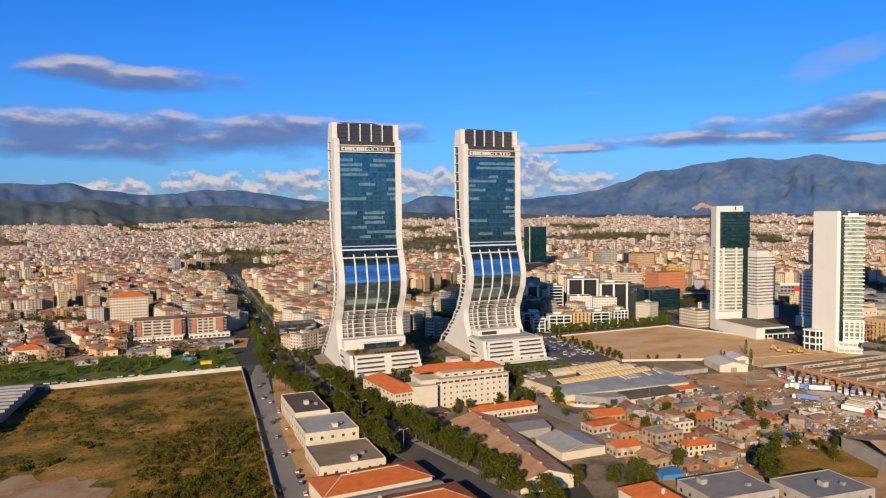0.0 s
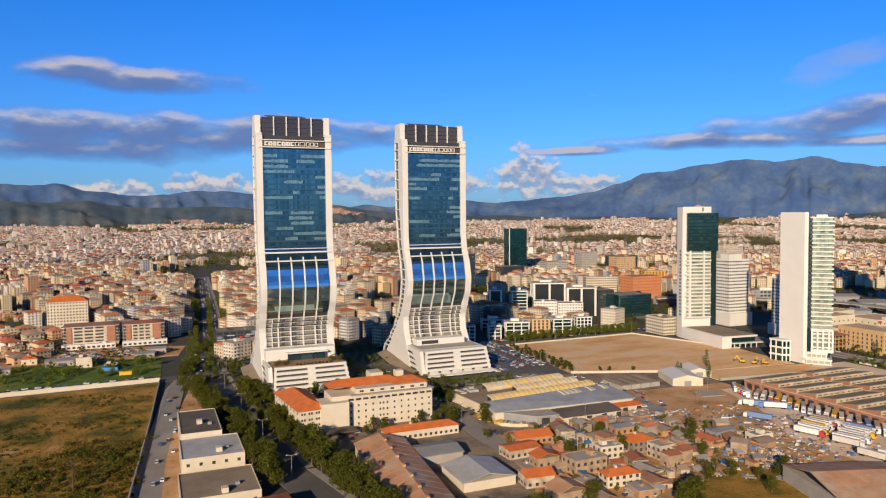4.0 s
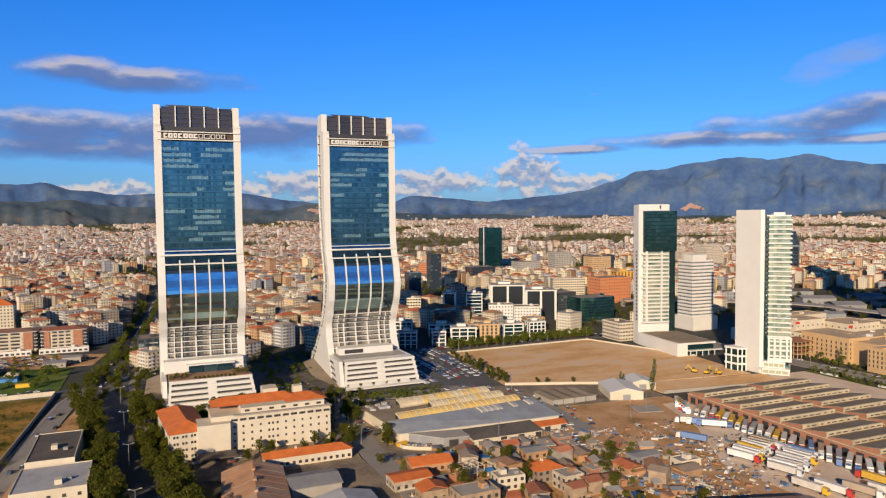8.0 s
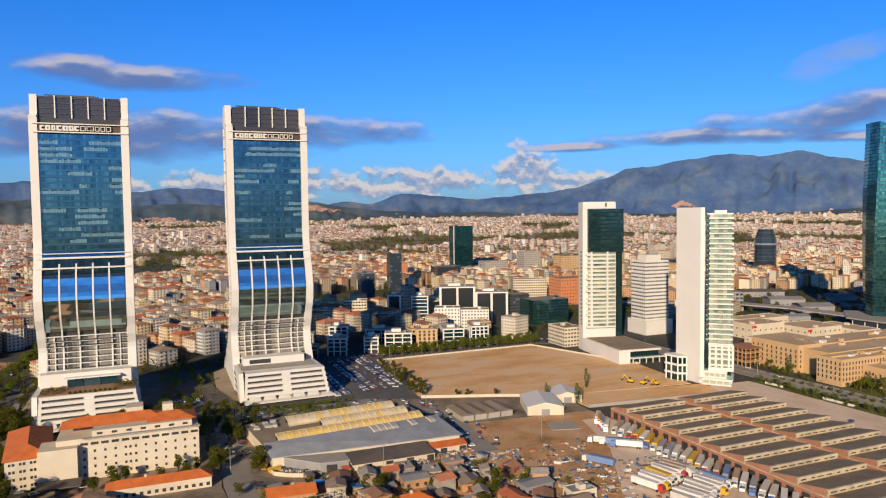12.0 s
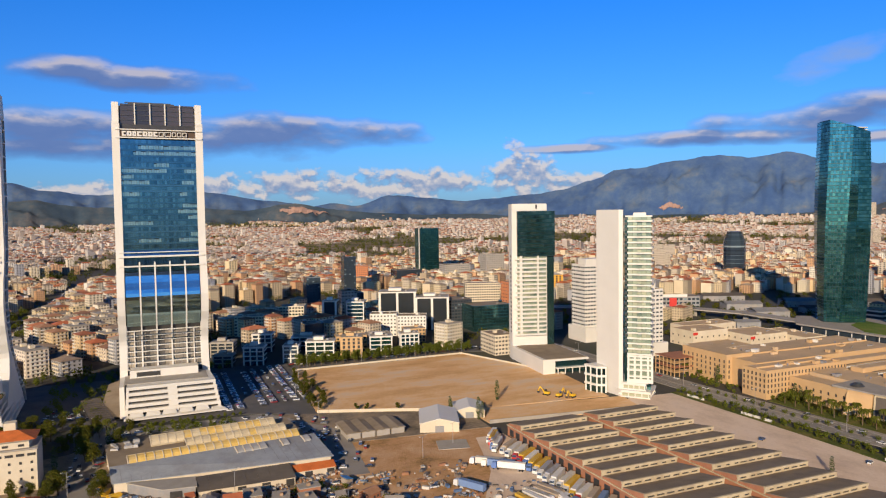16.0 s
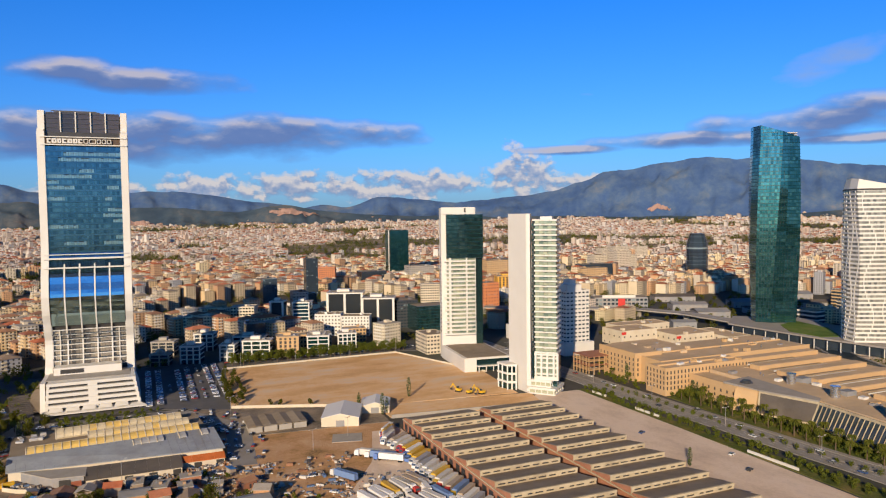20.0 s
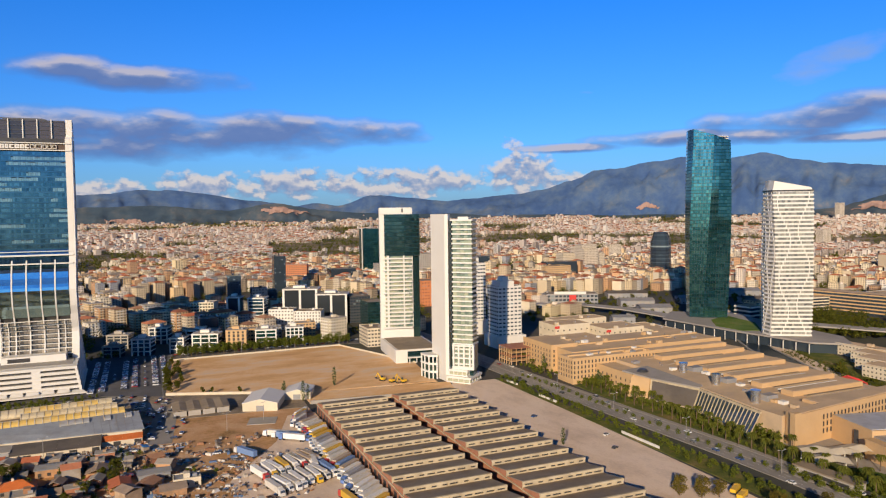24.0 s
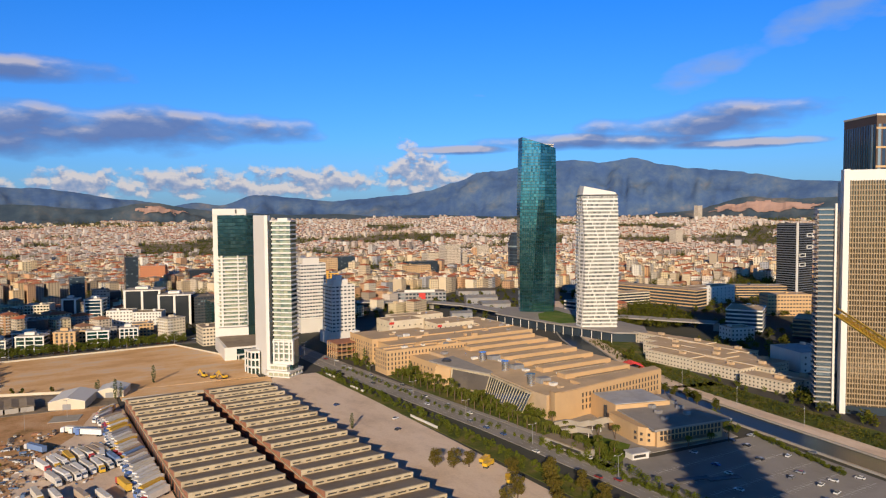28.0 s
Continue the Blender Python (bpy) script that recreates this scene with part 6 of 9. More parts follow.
def mono_shed(label, x0, y0, x1, y1, low, high, wall, roof):
    """A shed whose roof falls to the front, with a door and a band of windows."""
    t = thing("works_shed", label, "shed", (x0 + x1) / 2, (y0 + y1) / 2)
    a, b = (x1 - x0) / 2, (y1 - y0) / 2
    part("wall", MB().side([(-b, 0), (b, 0), (b, high), (-b, low)], -a, a), wall, t)
    n = max(2, round(2 * a / 5))
    for k in range(n):
        u, w = -a - 0.4 + (2 * a + 0.8) * k / n, (2 * a + 0.8) / n
        lift = 0.04 * (k % 2)
        part("roof_sheet", MB().side([(-b - 0.5, low + lift), (b + 0.2, high + 0.1 + lift), (b + 0.2, high + 0.3 + lift), (-b - 0.5, low + 0.2 + lift)], u, u + w - 0.05), roof, t)
        if k % 2:
            part("doorway", MB().box(u + 0.8, -b - 0.05, 0, u + w - 0.8, -b, low - 0.5), M_DARKWIN, t)
    return t
mono_shed("long low shed with brown felt roof", 285, 372, 326.6, 386, 3.6, 5.2, M_CREAM, M_FELT)
mono_shed("small low shed with rusty orange roof", 327, 379, 347, 384, 3.2, 4.6, M_CREAM, M_TILE)
t = thing("works_shed", "grey sheet shed with flat roof beside the scrap yard", "shed", 0, 0)
part("wall", MB().prism([(256, 393), (270.8, 378), (284, 376), (284.5, 388)], 0, 4.6), M_METAL, t)
part("flat_roof", MB().prism([(255.4, 393.2), (270.5, 377.4), (284.6, 375.4), (284.9, 388.3)], 4.6, 5.0), M_CONCRETE, t)
part("doorway", MB().add([(273.5, 377.4, 0.1), (278.5, 376.65, 0.1), (278.5, 376.65, 3.6), (273.5, 377.4, 3.6)], [(0, 1, 2, 3)]), M_DARKWIN, t)
for x, y, d in ((246, 404, 80), (247.5, 396, 70), (251, 389, 20)):
    t = thing("skip", "yellow steel skip beside the works wall", "skip", x, y, 0, d)
    part("tub", MB().add([(-2.6, -1, 0.1), (2.6, -1, 0.1), (2.6, 1, 0.1), (-2.6, 1, 0.1), (-3.2, -1.2, 1.8), (3.2, -1.2, 1.8), (3.2, 1.2, 1.8), (-3.2, 1.2, 1.8)],
                         [(3, 2, 1, 0), (0, 1, 5, 4), (1, 2, 6, 5), (2, 3, 7, 6), (3, 0, 4, 7), (4, 5, 6, 7)]), M_YELLOW, t)
    part("rim", MB().box(-3.3, -1.3, 1.8, 3.3, -1.1, 2.0).box(-3.3, 1.1, 1.8, 3.3, 1.3, 2.0), M_YELLOW, t)
for line in ([(249, 391), (250, 384), (256, 379), (266, 374)], [(286, 369.4), (306, 371), (326, 373.5)]):
    ribbon("yard_wall", line, -0.2, 0.2, 0, 1.9, M_CREAM, "stained low yard wall", "wall")
# an unfinished house of posts and beams
t = thing("unfinished_house", "half-built brick house with open roof beams", "house", 264, 334, 0, 12)
part("wall", MB().box(-7, -4.5, 0, 1, 4.5, 2.9).box(-7, -4.5, 2.9, -6.6, 4.5, 5.4).box(-6.6, 4.1, 2.9, 1, 4.5, 5.2), M_BRICK, t)
part("floor_slab", MB().box(-7.2, -4.7, 2.9, 7, 4.7, 3.15), M_CONCRETE, t)
for x in (-6.8, -2, 2.6, 6.8):
    for y in (-4.4, 0, 4.4):
        part("post", MB().box(x - 0.15, y - 0.15, 0 if x > 1 else 3.15, x + 0.15, y + 0.15, 5.6), M_CREAM, t)
    part("roof_beam", MB().box(x - 0.12, -5, 5.6, x + 0.12, 5, 5.85), M_CREAM, t)
for y in (-4.4, -1.5, 1.5, 4.4):
    part("purlin", MB().box(-7.2, y - 0.1, 5.85, 7.2, y + 0.1, 6.0), M_CREAM, t)
whole("concrete_pad", MB().prism([(404, 388), (420, 384), (424, 398), (408, 402)], 0, 0.3), M_CONCRETE, "bare concrete pad on the dirt yard", "pad")
block("grey_shed", "grey sheet-metal shed with low gable roof", 189, 301, 215, 327, 4.2, M_CREAM, "low_y", roof_mat=M_PALEROOF)
block("grey_shed", "small grey metal shed with low roof", 184, 340, 206, 358, 4.5, M_CONCRETE, "low_x", roof_mat=M_METAL)
# pale roofs lying in shade; the darker grey metal paints that shade
for i, (x0, y0, x1, y1) in enumerate(((214, 222, 248, 246), (252, 206, 286, 230))):
    block("grey_shed", "metal-roofed shed at the yard's edge, roof darkened for shade", x0, y0, x1, y1, 5, M_CONCRETE, "flat", 1, 5.0, roof_mat=M_METAL, rz=-4)
block("tiled_hall", "workshop hall with orange tiled hip roof", 184, 208, 203, 248, 6, M_CREAM, "hip", 1, 5.0)
block("brown_shed", "wide shed with brown sheet-metal roof", 322, 206, 368, 250, 7, M_CONCRETE, "low_x", roof_mat=M_RUST, rz=-18)
for i, (x, y) in enumerate(((419, 424), (446, 442))):
    b = thing("storage_tent", "white storage tent with a low gable", "tent", x, y, 0, -20)
    w0, h0 = (11, 5.0) if i == 0 else (9, 4.2)
    part("tent_wall", MB().front([(-w0, 0), (w0, 0), (w0, h0), (0, h0 + 2.6), (-w0, h0)], -9, 21 if i == 0 else 12), M_CREAM, b)
    part("tent_roof", MB().gable(-w0, -9, w0, 21 if i == 0 else 12, h0, 2.6, 0.3, "y"), M_WHITE, b)
    part("tent_door", MB().box(-2.5, -9.1, 0, 2.5, -9.0, 3.6), M_METAL, b)
    if i:
        part("red_panel", MB().box(-10.2, -8, 0.2, -10, 8, 3.0), M_RED, b)
for i in range(4):
    b = block("open_shed", "dark low open-sided shed roof", 365 + i * 8.5, 424, 372.5 + i * 8.5, 447, 3.2, M_CONCRETE, "low_y", roof_mat=M_DARKCON)

# squatter houses and lean-tos


def small_house(i, tiled):
    lx, ly, h = 7 + (i * 3) % 5, 6 + (i * 5) % 4, 3.0 + (i % 3) * 1.5
    t = thing("small_house", "small shabby house with tiled roof" if tiled else "small shabby house with flat roof", "house", 0, 0, -50, group="squatter houses")
    part("wall", MB().box(-lx / 2, -ly / 2, 0, lx / 2, ly / 2, h), M_SHACK if i % 4 else M_BRICK, t)
    if tiled:
        part("roof", MB().gable(-lx / 2, -ly / 2, lx / 2, ly / 2, h, 1.5, 0.5, "x"), M_HOUSEROOF, t)
    else:
        part("roof", MB().box(-lx / 2 - 0.3, -ly / 2 - 0.3, h, lx / 2 + 0.3, ly / 2 + 0.3, h + 0.3), M_CONCRETE, t)
        part("roof_clutter", MB().box(-1, -1, h + 0.3, 0.6, 0.4, h + 1.4), M_SCRAP, t)
    part("door", MB().box(-0.5, -ly / 2 - 0.06, 0, 0.5, -ly / 2, 2.0), M_STEEL, t)
    part("window", MB().box(1.4, -ly / 2 - 0.06, 1.0, 2.6, -ly / 2, 2.1), M_DARKWIN, t)
    part("window", MB().box(-lx / 2 - 0.06, -1, 1.0, -lx / 2, 0.4, 2.1), M_DARKWIN, t)
    part("lean_to", MB().box(lx / 2, -ly / 2 + 0.5, 0, lx / 2 + 2.6, ly / 2 - 1, 2.2).box(lx / 2, -ly / 2 + 0.2, 2.2, lx / 2 + 3.0, ly / 2 - 0.6, 2.35), M_RUST if i % 2 else M_METAL, t)
    return t


KINDS = [small_house(i, i % 3 != 1) for i in range(7)]


def scatter(poly, count, gap, seed):
    r, out = random.Random(seed), []
    xs, ys = [p[0] for p in poly], [p[1] for p in poly]
    for _ in range(count * 30):
        x, y = r.uniform(min(xs), max(xs)), r.uniform(min(ys), max(ys))
        if inside(x, y, poly) and all((x - a) ** 2 + (y - b) ** 2 > gap * gap for a, b in out):
            out.append((x, y))
            if len(out) >= count:
                break
    return out


TAKEN = [(264, 334, 11)]
for i, (x, y, lx, ly, h, kind, wall, roof) in enumerate(((224, 298, 14, 10, 5, "gable_x", M_SHACK, M_TILE), (254, 304, 18, 12, 7, "flat", M_SHACK, M_CONCRETE), (259, 283, 17, 8, 5.5, "hip", M_CREAM, M_TILE), (227, 278, 14, 11, 5, "gable_y", M_SHACK, M_RUST),
                                                 (252, 352, 20, 11, 4, "gable_x", M_SHACK, M_TILE), (236, 336, 18, 11, 4.5, "low_x", M_SHACK, M_TILE), (276, 316, 13, 9, 6, "flat", M_CREAM, M_CONCRETE), (296, 318, 14, 10, 6, "hip", M_SHACK, M_TILE),
                                                 (306, 346, 12, 9, 4, "low_x", M_SHACK, M_METAL), (300, 304, 10, 10, 7, "flat", M_SHACK, M_CONCRETE), (240, 318, 12, 9, 5, "gable_y", M_SHACK, M_TILE), (352, 318, 14, 8, 4, "low_x", M_METAL, M_METAL), (366, 304, 12, 8, 4, "flat", M_CREAM, M_METAL))):
    block("yard_house", "weathered workshop house in the shanty quarter", x - lx / 2, y - ly / 2, x + lx / 2, y + ly / 2, h, wall, kind, 2 if h > 5.4 else 1, 3.0, "sw", roof_mat=roof, rz=-6 + (i * 7) % 13)
    TAKEN.append((x, y, max(lx, ly) * 0.5 + 5))
for i, (x, y) in enumerate(scatter([(226, 264), (250, 260), (270, 272), (300, 292), (338, 310), (330, 362), (244, 368), (226, 345)], 62, 10.5, 3)):
    src = KINDS[i % 7]
    if any((x - a) ** 2 + (y - b) ** 2 < c * c for a, b, c in TAKEN):
        continue
    copy_thing(src, pose(x, y, 0, 0, 0, rng.choice((0, 90, 180, 270)) + rng.uniform(-14, 14)))
for i, (x, y) in enumerate(scatter([(338, 288), (360, 296), (362, 345), (346, 362)], 5, 13, 5)):
    copy_thing(KINDS[(i * 3) % 7], pose(x, y, 0, 0, 0, rng.uniform(0, 360)))
for src in KINDS:
    for o in list(src.children_recursive) + [src]:
        bpy.data.objects.remove(o)
scrap = MB()
r2 = random.Random(11)
for x, y in scatter([(228, 262), (262, 254), (300, 272), (338, 272), (356, 310), (350, 366), (300, 374), (250, 372), (232, 345)], 66, 6.3, 29):
    if any((x - a) ** 2 + (y - b) ** 2 < (c - 3.0) ** 2 for a, b, c in TAKEN):
        continue
    lx, ly, h, deg = r2.uniform(3, 6.5), r2.uniform(2.6, 4.6), r2.uniform(2.0, 3.0), r2.choice((0, 90)) + r2.uniform(-25, 25)
    t = thing("shack", "patched lean-to shack among scrap and rubble", "shack", x, y, 0, deg, group="yard shacks")
    part("wall", MB().box(-lx / 2, -ly / 2, 0, lx / 2, ly / 2, h), M_SHACK, t)
    part("roof", MB().side([(-ly / 2 - 0.4, h), (ly / 2 + 0.4, h + 0.7), (ly / 2 + 0.4, h + 0.85), (-ly / 2 - 0.4, h + 0.15)][::-1], -lx / 2 - 0.3, lx / 2 + 0.4), r2.choice((M_RUST, M_METAL, M_PALEROOF, M_HOUSEROOF, M_RUST, M_BLUE)), t)
    part("door", MB().box(-0.5, -ly / 2 - 0.06, 0, 0.5, -ly / 2, 1.8), M_STEEL, t)
for x, y in scatter([(262, 366), (350, 372), (385, 330), (432, 392), (400, 395), (350, 405), (345, 372), (300, 290), (345, 262), (420, 270), (432, 330)], 760, 1.2, 8):
    if 345 < x < 440 and y > 368:
        continue
    s = r2.uniform(0.5, 1.9)
    scrap.rbox(x, y, 0, s * r2.uniform(0.8, 2.4), s, s * r2.uniform(0.3, 0.9), r2.uniform(0, 180), 0, r2.uniform(0.5, 1))
# junk lies in heaps, with beams and boards across
for hx, hy in scatter([(230, 262), (262, 250), (300, 268), (345, 250), (380, 268), (398, 310), (392, 350), (372, 368), (340, 372), (250, 370), (234, 340)], 105, 8, 23):
    if any((hx - a) ** 2 + (hy - b) ** 2 < (c - 4) ** 2 for a, b, c in TAKEN):
        continue
    wide = r2.uniform(1.6, 5.0)
    for k in range(int(10 + wide * 7)):
        a, q = r2.uniform(0, 6.283), wide * r2.random() ** 0.7
        x, y, s0 = hx + q * math.cos(a), hy + q * math.sin(a), r2.uniform(0.25, 1.0)
        long = r2.uniform(2, 5) if r2.random() < 0.25 else s0 * r2.uniform(0.8, 1.8)
        scrap.rbox(x, y, 0, long, s0 * 0.6, s0 * r2.uniform(0.3, 1.0) + 0.5 * (1 - q / wide), r2.uniform(0, 180), 0, r2.uniform(0.5, 1))
for hx, hy, wide in ((256, 386, 3.5), (262, 381, 4), (267, 377, 3), (292, 369, 2.5), (301, 370, 3), (310, 371, 3.5), (319, 372, 3), (330, 375, 3.5), (338, 376, 3), (346, 378, 3), (275, 371, 2.5), (350, 386, 2.5)):
    for k in range(46):
        a, q = r2.uniform(0, 6.283), wide * r2.random() ** 0.7
        s0 = r2.uniform(0.3, 1.1)
        scrap.rbox(hx + q * math.cos(a) * 1.5, hy + q * math.sin(a) * 0.8, 0, s0 * r2.uniform(0.8, 3), s0 * 0.7, s0 * r2.uniform(0.4, 1.0) + 1.2 * (1 - q / wide), r2.uniform(0, 180), 0, r2.uniform(0.5, 1))
FENCE = (350.7, 301.0, 356.9, 268.4)   # a long line of rusty frames
for k in range(26):
    u = k / 25
    x, y = FENCE[0] + (FENCE[2] - FENCE[0]) * u, FENCE[1] + (FENCE[3] - FENCE[1]) * u
    for q in range(5):
        scrap.rbox(x + r2.uniform(-2, 2), y + r2.uniform(-2, 2), 0, r2.uniform(0.3, 0.6), r2.uniform(2, 5), r2.uniform(0.8, 2.6), r2.uniform(0, 180), 0, r2.uniform(0.6, 1))
whole("scrap_heaps", scrap, M_SCRAP, "scattered heaps of scrap, timber and rubble", "scrap", kind="stuff")


# ---- vehicles ----
def car():
    t = thing("car", "small parked car standing on asphalt", "car", 0, 0, -50, group="parked cars")
    part("body", MB().front([(-2.1, 0.35), (2.1, 0.35), (2.15, 0.75), (1.95, 0.9), (-2.0, 0.95), (-2.15, 0.7)], -0.87, 0.87), M_CAR, t)
    part("cabin", MB().front([(-1.75, 0.94), (1.15, 0.92), (0.55, 1.42), (-1.35, 1.45)], -0.76, 0.76), M_WINDOW, t)
    part("roof_panel", MB().front([(-1.32, 1.44), (0.52, 1.42), (0.42, 1.49), (-1.2, 1.5)], -0.74, 0.74), M_CAR, t)
    for sx in (-1.3, 1.3):
        for sy in (-0.8, 0.8):
            mb = MB()
            vs = [(sx + 0.33 * math.cos(a * 0.785), sy + q, 0.33 + 0.33 * math.sin(a * 0.785)) for q in (-0.1, 0.1) for a in range(8)]
            mb.add(vs, [(i, (i + 1) % 8, 8 + (i + 1) % 8, 8 + i) for i in range(8)] + [tuple(range(8)), tuple(range(15, 7, -1))])
            part("wheel", mb, M_TYRE, t)
    return t


def truck(k):
    t = thing("truck", "articulated lorry with box trailer", "truck", 0, 0, -50, group="parked trucks")
    part("trailer", MB().box(-8.5, -1.25, 1.1, 4.8, 1.25, 4.0), M_TRAILER, t)
    part("chassis", MB().box(-8.3, -0.9, 0.75, 7.6, 0.9, 1.1), M_STEEL, t)
    part("cab", MB().front([(5.4, 0.6), (7.8, 0.6), (7.8, 2.0), (7.45, 3.2), (5.4, 3.5)], -1.22, 1.22), M_CAB, t)
    part("windscreen", MB().add([(7.83, -1.1, 2.05), (7.83, 1.1, 2.05), (7.5, 1.1, 3.1), (7.5, -1.1, 3.1)], [(0, 1, 2, 3)]), M_WINDOW, t)
    for sx in (-7.2, -5.9, 4.6, 6.8):
        mb = MB()
        vs = [(sx + 0.5 * math.cos(a * 0.785), q, 0.5 + 0.5 * math.sin(a * 0.785)) for q in (-1.2, 1.2) for a in range(8)]
        mb.add(vs, [(i, (i + 1) % 8, 8 + (i + 1) % 8, 8 + i) for i in range(8)] + [tuple(range(8)), tuple(range(15, 7, -1))])
        part("axle", mb, M_TYRE, t)
    return t


CAR, TRUCK = car(), truck(0)
cars, r3 = [], random.Random(21)


FAR_CARS = []


def put_car(x, y, deg, far=False):
    if far:
        FAR_CARS.append((x, y, deg))
    else:
        copy_thing(CAR, pose(x, y, 0.14, 0, 0, deg))


for row in range(8):
    for i in range(38):
        x, y = 313 + row * 7.2, 512 + i * 3.0 + row * 1.2
        if r3.random() < 0.74 and row not in (2, 5):
            put_car(x, y, r3.choice((0, 180)) + r3.uniform(-6, 6), True)
        elif r3.random() < 0.12:
            put_car(x, y, 90 + r3.uniform(-6, 6), True)
for i in range(26):
    if r3.random() < 0.7:
        put_car(61 + 6.5 * (i / 26) * 2.6 + r3.choice((-3.4, 0, 0, 3.2)), 300 + i * 10.5 + r3.uniform(-4, 4), 85 + r3.uniform(-4, 4))
for i in range(34):
    put_car(104 + r3.choice((-9, -5, 3, 7)) + (i * 26 > 380) * (i * 26 - 380) * 0.05, 240 + i * 26 + r3.uniform(-6, 6), 90 + r3.choice((0, 180)))
for i in range(30):
    y = 100 + i * 17 + r3.uniform(-5, 5)
    put_car(628 - max(0, y - 150) * 0.06 + r3.choice((-8, -3, 7, 11)), y, 94)
for x, y in scatter([(644, 60), (744, 60), (742, 150), (668, 146)], 22, 9, 4):
    put_car(x, y, r3.choice((10, 100)))
for x, y in scatter([(236, 470), (244, 400), (252, 400), (250, 490), (330, 492), (362, 445), (356, 400), (350, 440), (330, 484), (246, 484)], 36, 4.5, 6):
    put_car(x, y, r3.uniform(0, 180))
for x, y in scatter([(-160, 700), (70, 700), (84, 735), (-30, 765), (-160, 790)], 260, 3.6, 9):
    put_car(x, y, r3.choice((20, 110, 200)) + r3.uniform(-12, 12), True)
for x, y in scatter([(346, 384), (360, 378), (364, 352), (372, 418), (362, 470), (330, 502), (342, 440)], 38, 5.5, 61):
    put_car(x, y, r3.choice((70, 80, 160)) + r3.uniform(-10, 10), True)
for x, y in scatter([(229, 400), (240, 396), (243, 470), (230, 470)], 14, 4.5, 62):
    put_car(x, y, r3.choice((85, 95)) + r3.uniform(-6, 6), True)
for x, y in scatter([(275, 362), (345, 366), (345, 350), (280, 352)], 10, 6, 63):
    put_car(x, y, r3.uniform(0, 180))
for x, y in scatter([(122, 505), (134, 470), (150, 445), (136, 440), (128, 500)], 10, 5, 6):
    put_car(x, y, r3.uniform(60, 120))
for i in range(34):
    put_car(-150 + i * 6.4 + r3.uniform(-1.5, 1.5), 595.5 + 0.02 * (i * 6.4) + r3.choice((0, 3.4)), r3.choice((2, 182)), True)
for x, y in scatter([(232, 262), (262, 252), (345, 262), (400, 300), (400, 360), (345, 372), (240, 372)], 26, 9, 33):
    if not any((x - a) ** 2 + (y - b) ** 2 < (c - 2) ** 2 for a, b, c in TAKEN):
        put_car(x, y, r3.uniform(0, 180))
for x, y in ((566, 330), (575, 262), (584, 282), (606, 420)):
    put_car(x, y, 20)
for i in range(5):
    copy_thing(TRUCK, pose(432.5 - i * 1.0 + 4, 392 - i * 3.6, 0.1, 0, 0, 232 + r3.uniform(-3, 3)))
for i in range(28):
    y = 372 - i * 5.2
    copy_thing(TRUCK, pose(436.6 + r3.uniform(-0.8, 0.8) + (1.2 if i > 14 else 0), y, 0.1, 0, 0, 217 + r3.uniform(-4, 4)))
for k in range(16):
    i, j = k % 8, k // 8
    copy_thing(TRUCK, pose(399 + i * 3.9 + j * 3 + r3.uniform(-0.5, 0.5), 300 + i * 1.6 - j * 21 + r3.uniform(-1.5, 1.5), 0.1, 0, 0, 285 + r3.uniform(-5, 5)))
for x, y, deg in ((418, 309, 290), (425, 301, 265), (429, 254, 100), (416, 358, 140), (420, 353, 142), (423, 348, 140), (396, 334, 120), (395, 258, 280), (402, 252, 282), (412, 246, 284), (420, 240, 284)):
    copy_thing(TRUCK, pose(x, y, 0.1, 0, 0, deg))
for i in range(110):
    y = 610 + i * 8.4
    mid = curve([(600, 104), (760, 118), (1100, 138), (1560, 160)], y)
    for off in (-6.5, -3.2, 3.2, 6.5):
        if r3.random() < 0.42:
            put_car(mid + off, y + r3.uniform(-2, 2), 86, True)
for i in range(46):
    put_car(375 + i * 4.4, 627.5 + r3.choice((0, 3.2, 6.2)) + i * 0.05, 2, True)
for x, y in scatter([(122, 648), (128, 545), (134, 490), (146, 470), (150, 500), (132, 560), (134, 640)], 34, 4.5, 71) + scatter([(206, 520), (242, 520), (244, 560), (206, 560)], 26, 4.5, 72) + scatter([(140, 400), (170, 396), (172, 408), (142, 412)], 8, 4.5, 73):
    put_car(x, y, r3.choice((5, 95)) + r3.uniform(-8, 8), True)
many = MB()
for x, y, deg in FAR_CARS:
    c, s0 = math.cos(radians(deg)), math.sin(radians(deg))
    for z0, z1, front, back, side, mi in ((0.35, 0.92, 2.1, 2.1, 0.86, 0), (0.92, 1.42, 0.8, 1.5, 0.74, 1), (1.42, 1.5, 0.5, 1.25, 0.70, 0)):
        ring = [(-back, -side), (front, -side), (front, side), (-back, side)]
        top = 0.8 if mi == 1 else 1.0
        many.add([(x + px * k * c - py * s0, y + px * k * s0 + py * c, z + 0.14) for z, k in ((z0, 1.0), (z1, top)) for px, py in ring], [(4, 5, 6, 7), (0, 1, 5, 4), (1, 2, 6, 5), (2, 3, 7, 6), (3, 0, 4, 7)], mi)
whole("parked_cars", many, [M_CARMASS, M_WINDOW], "crowded small parked cars of many colours", "cars", kind="stuff")
for ob in (CAR, TRUCK):
    for o in list(ob.children_recursive) + [ob]:
        bpy.data.objects.remove(o)


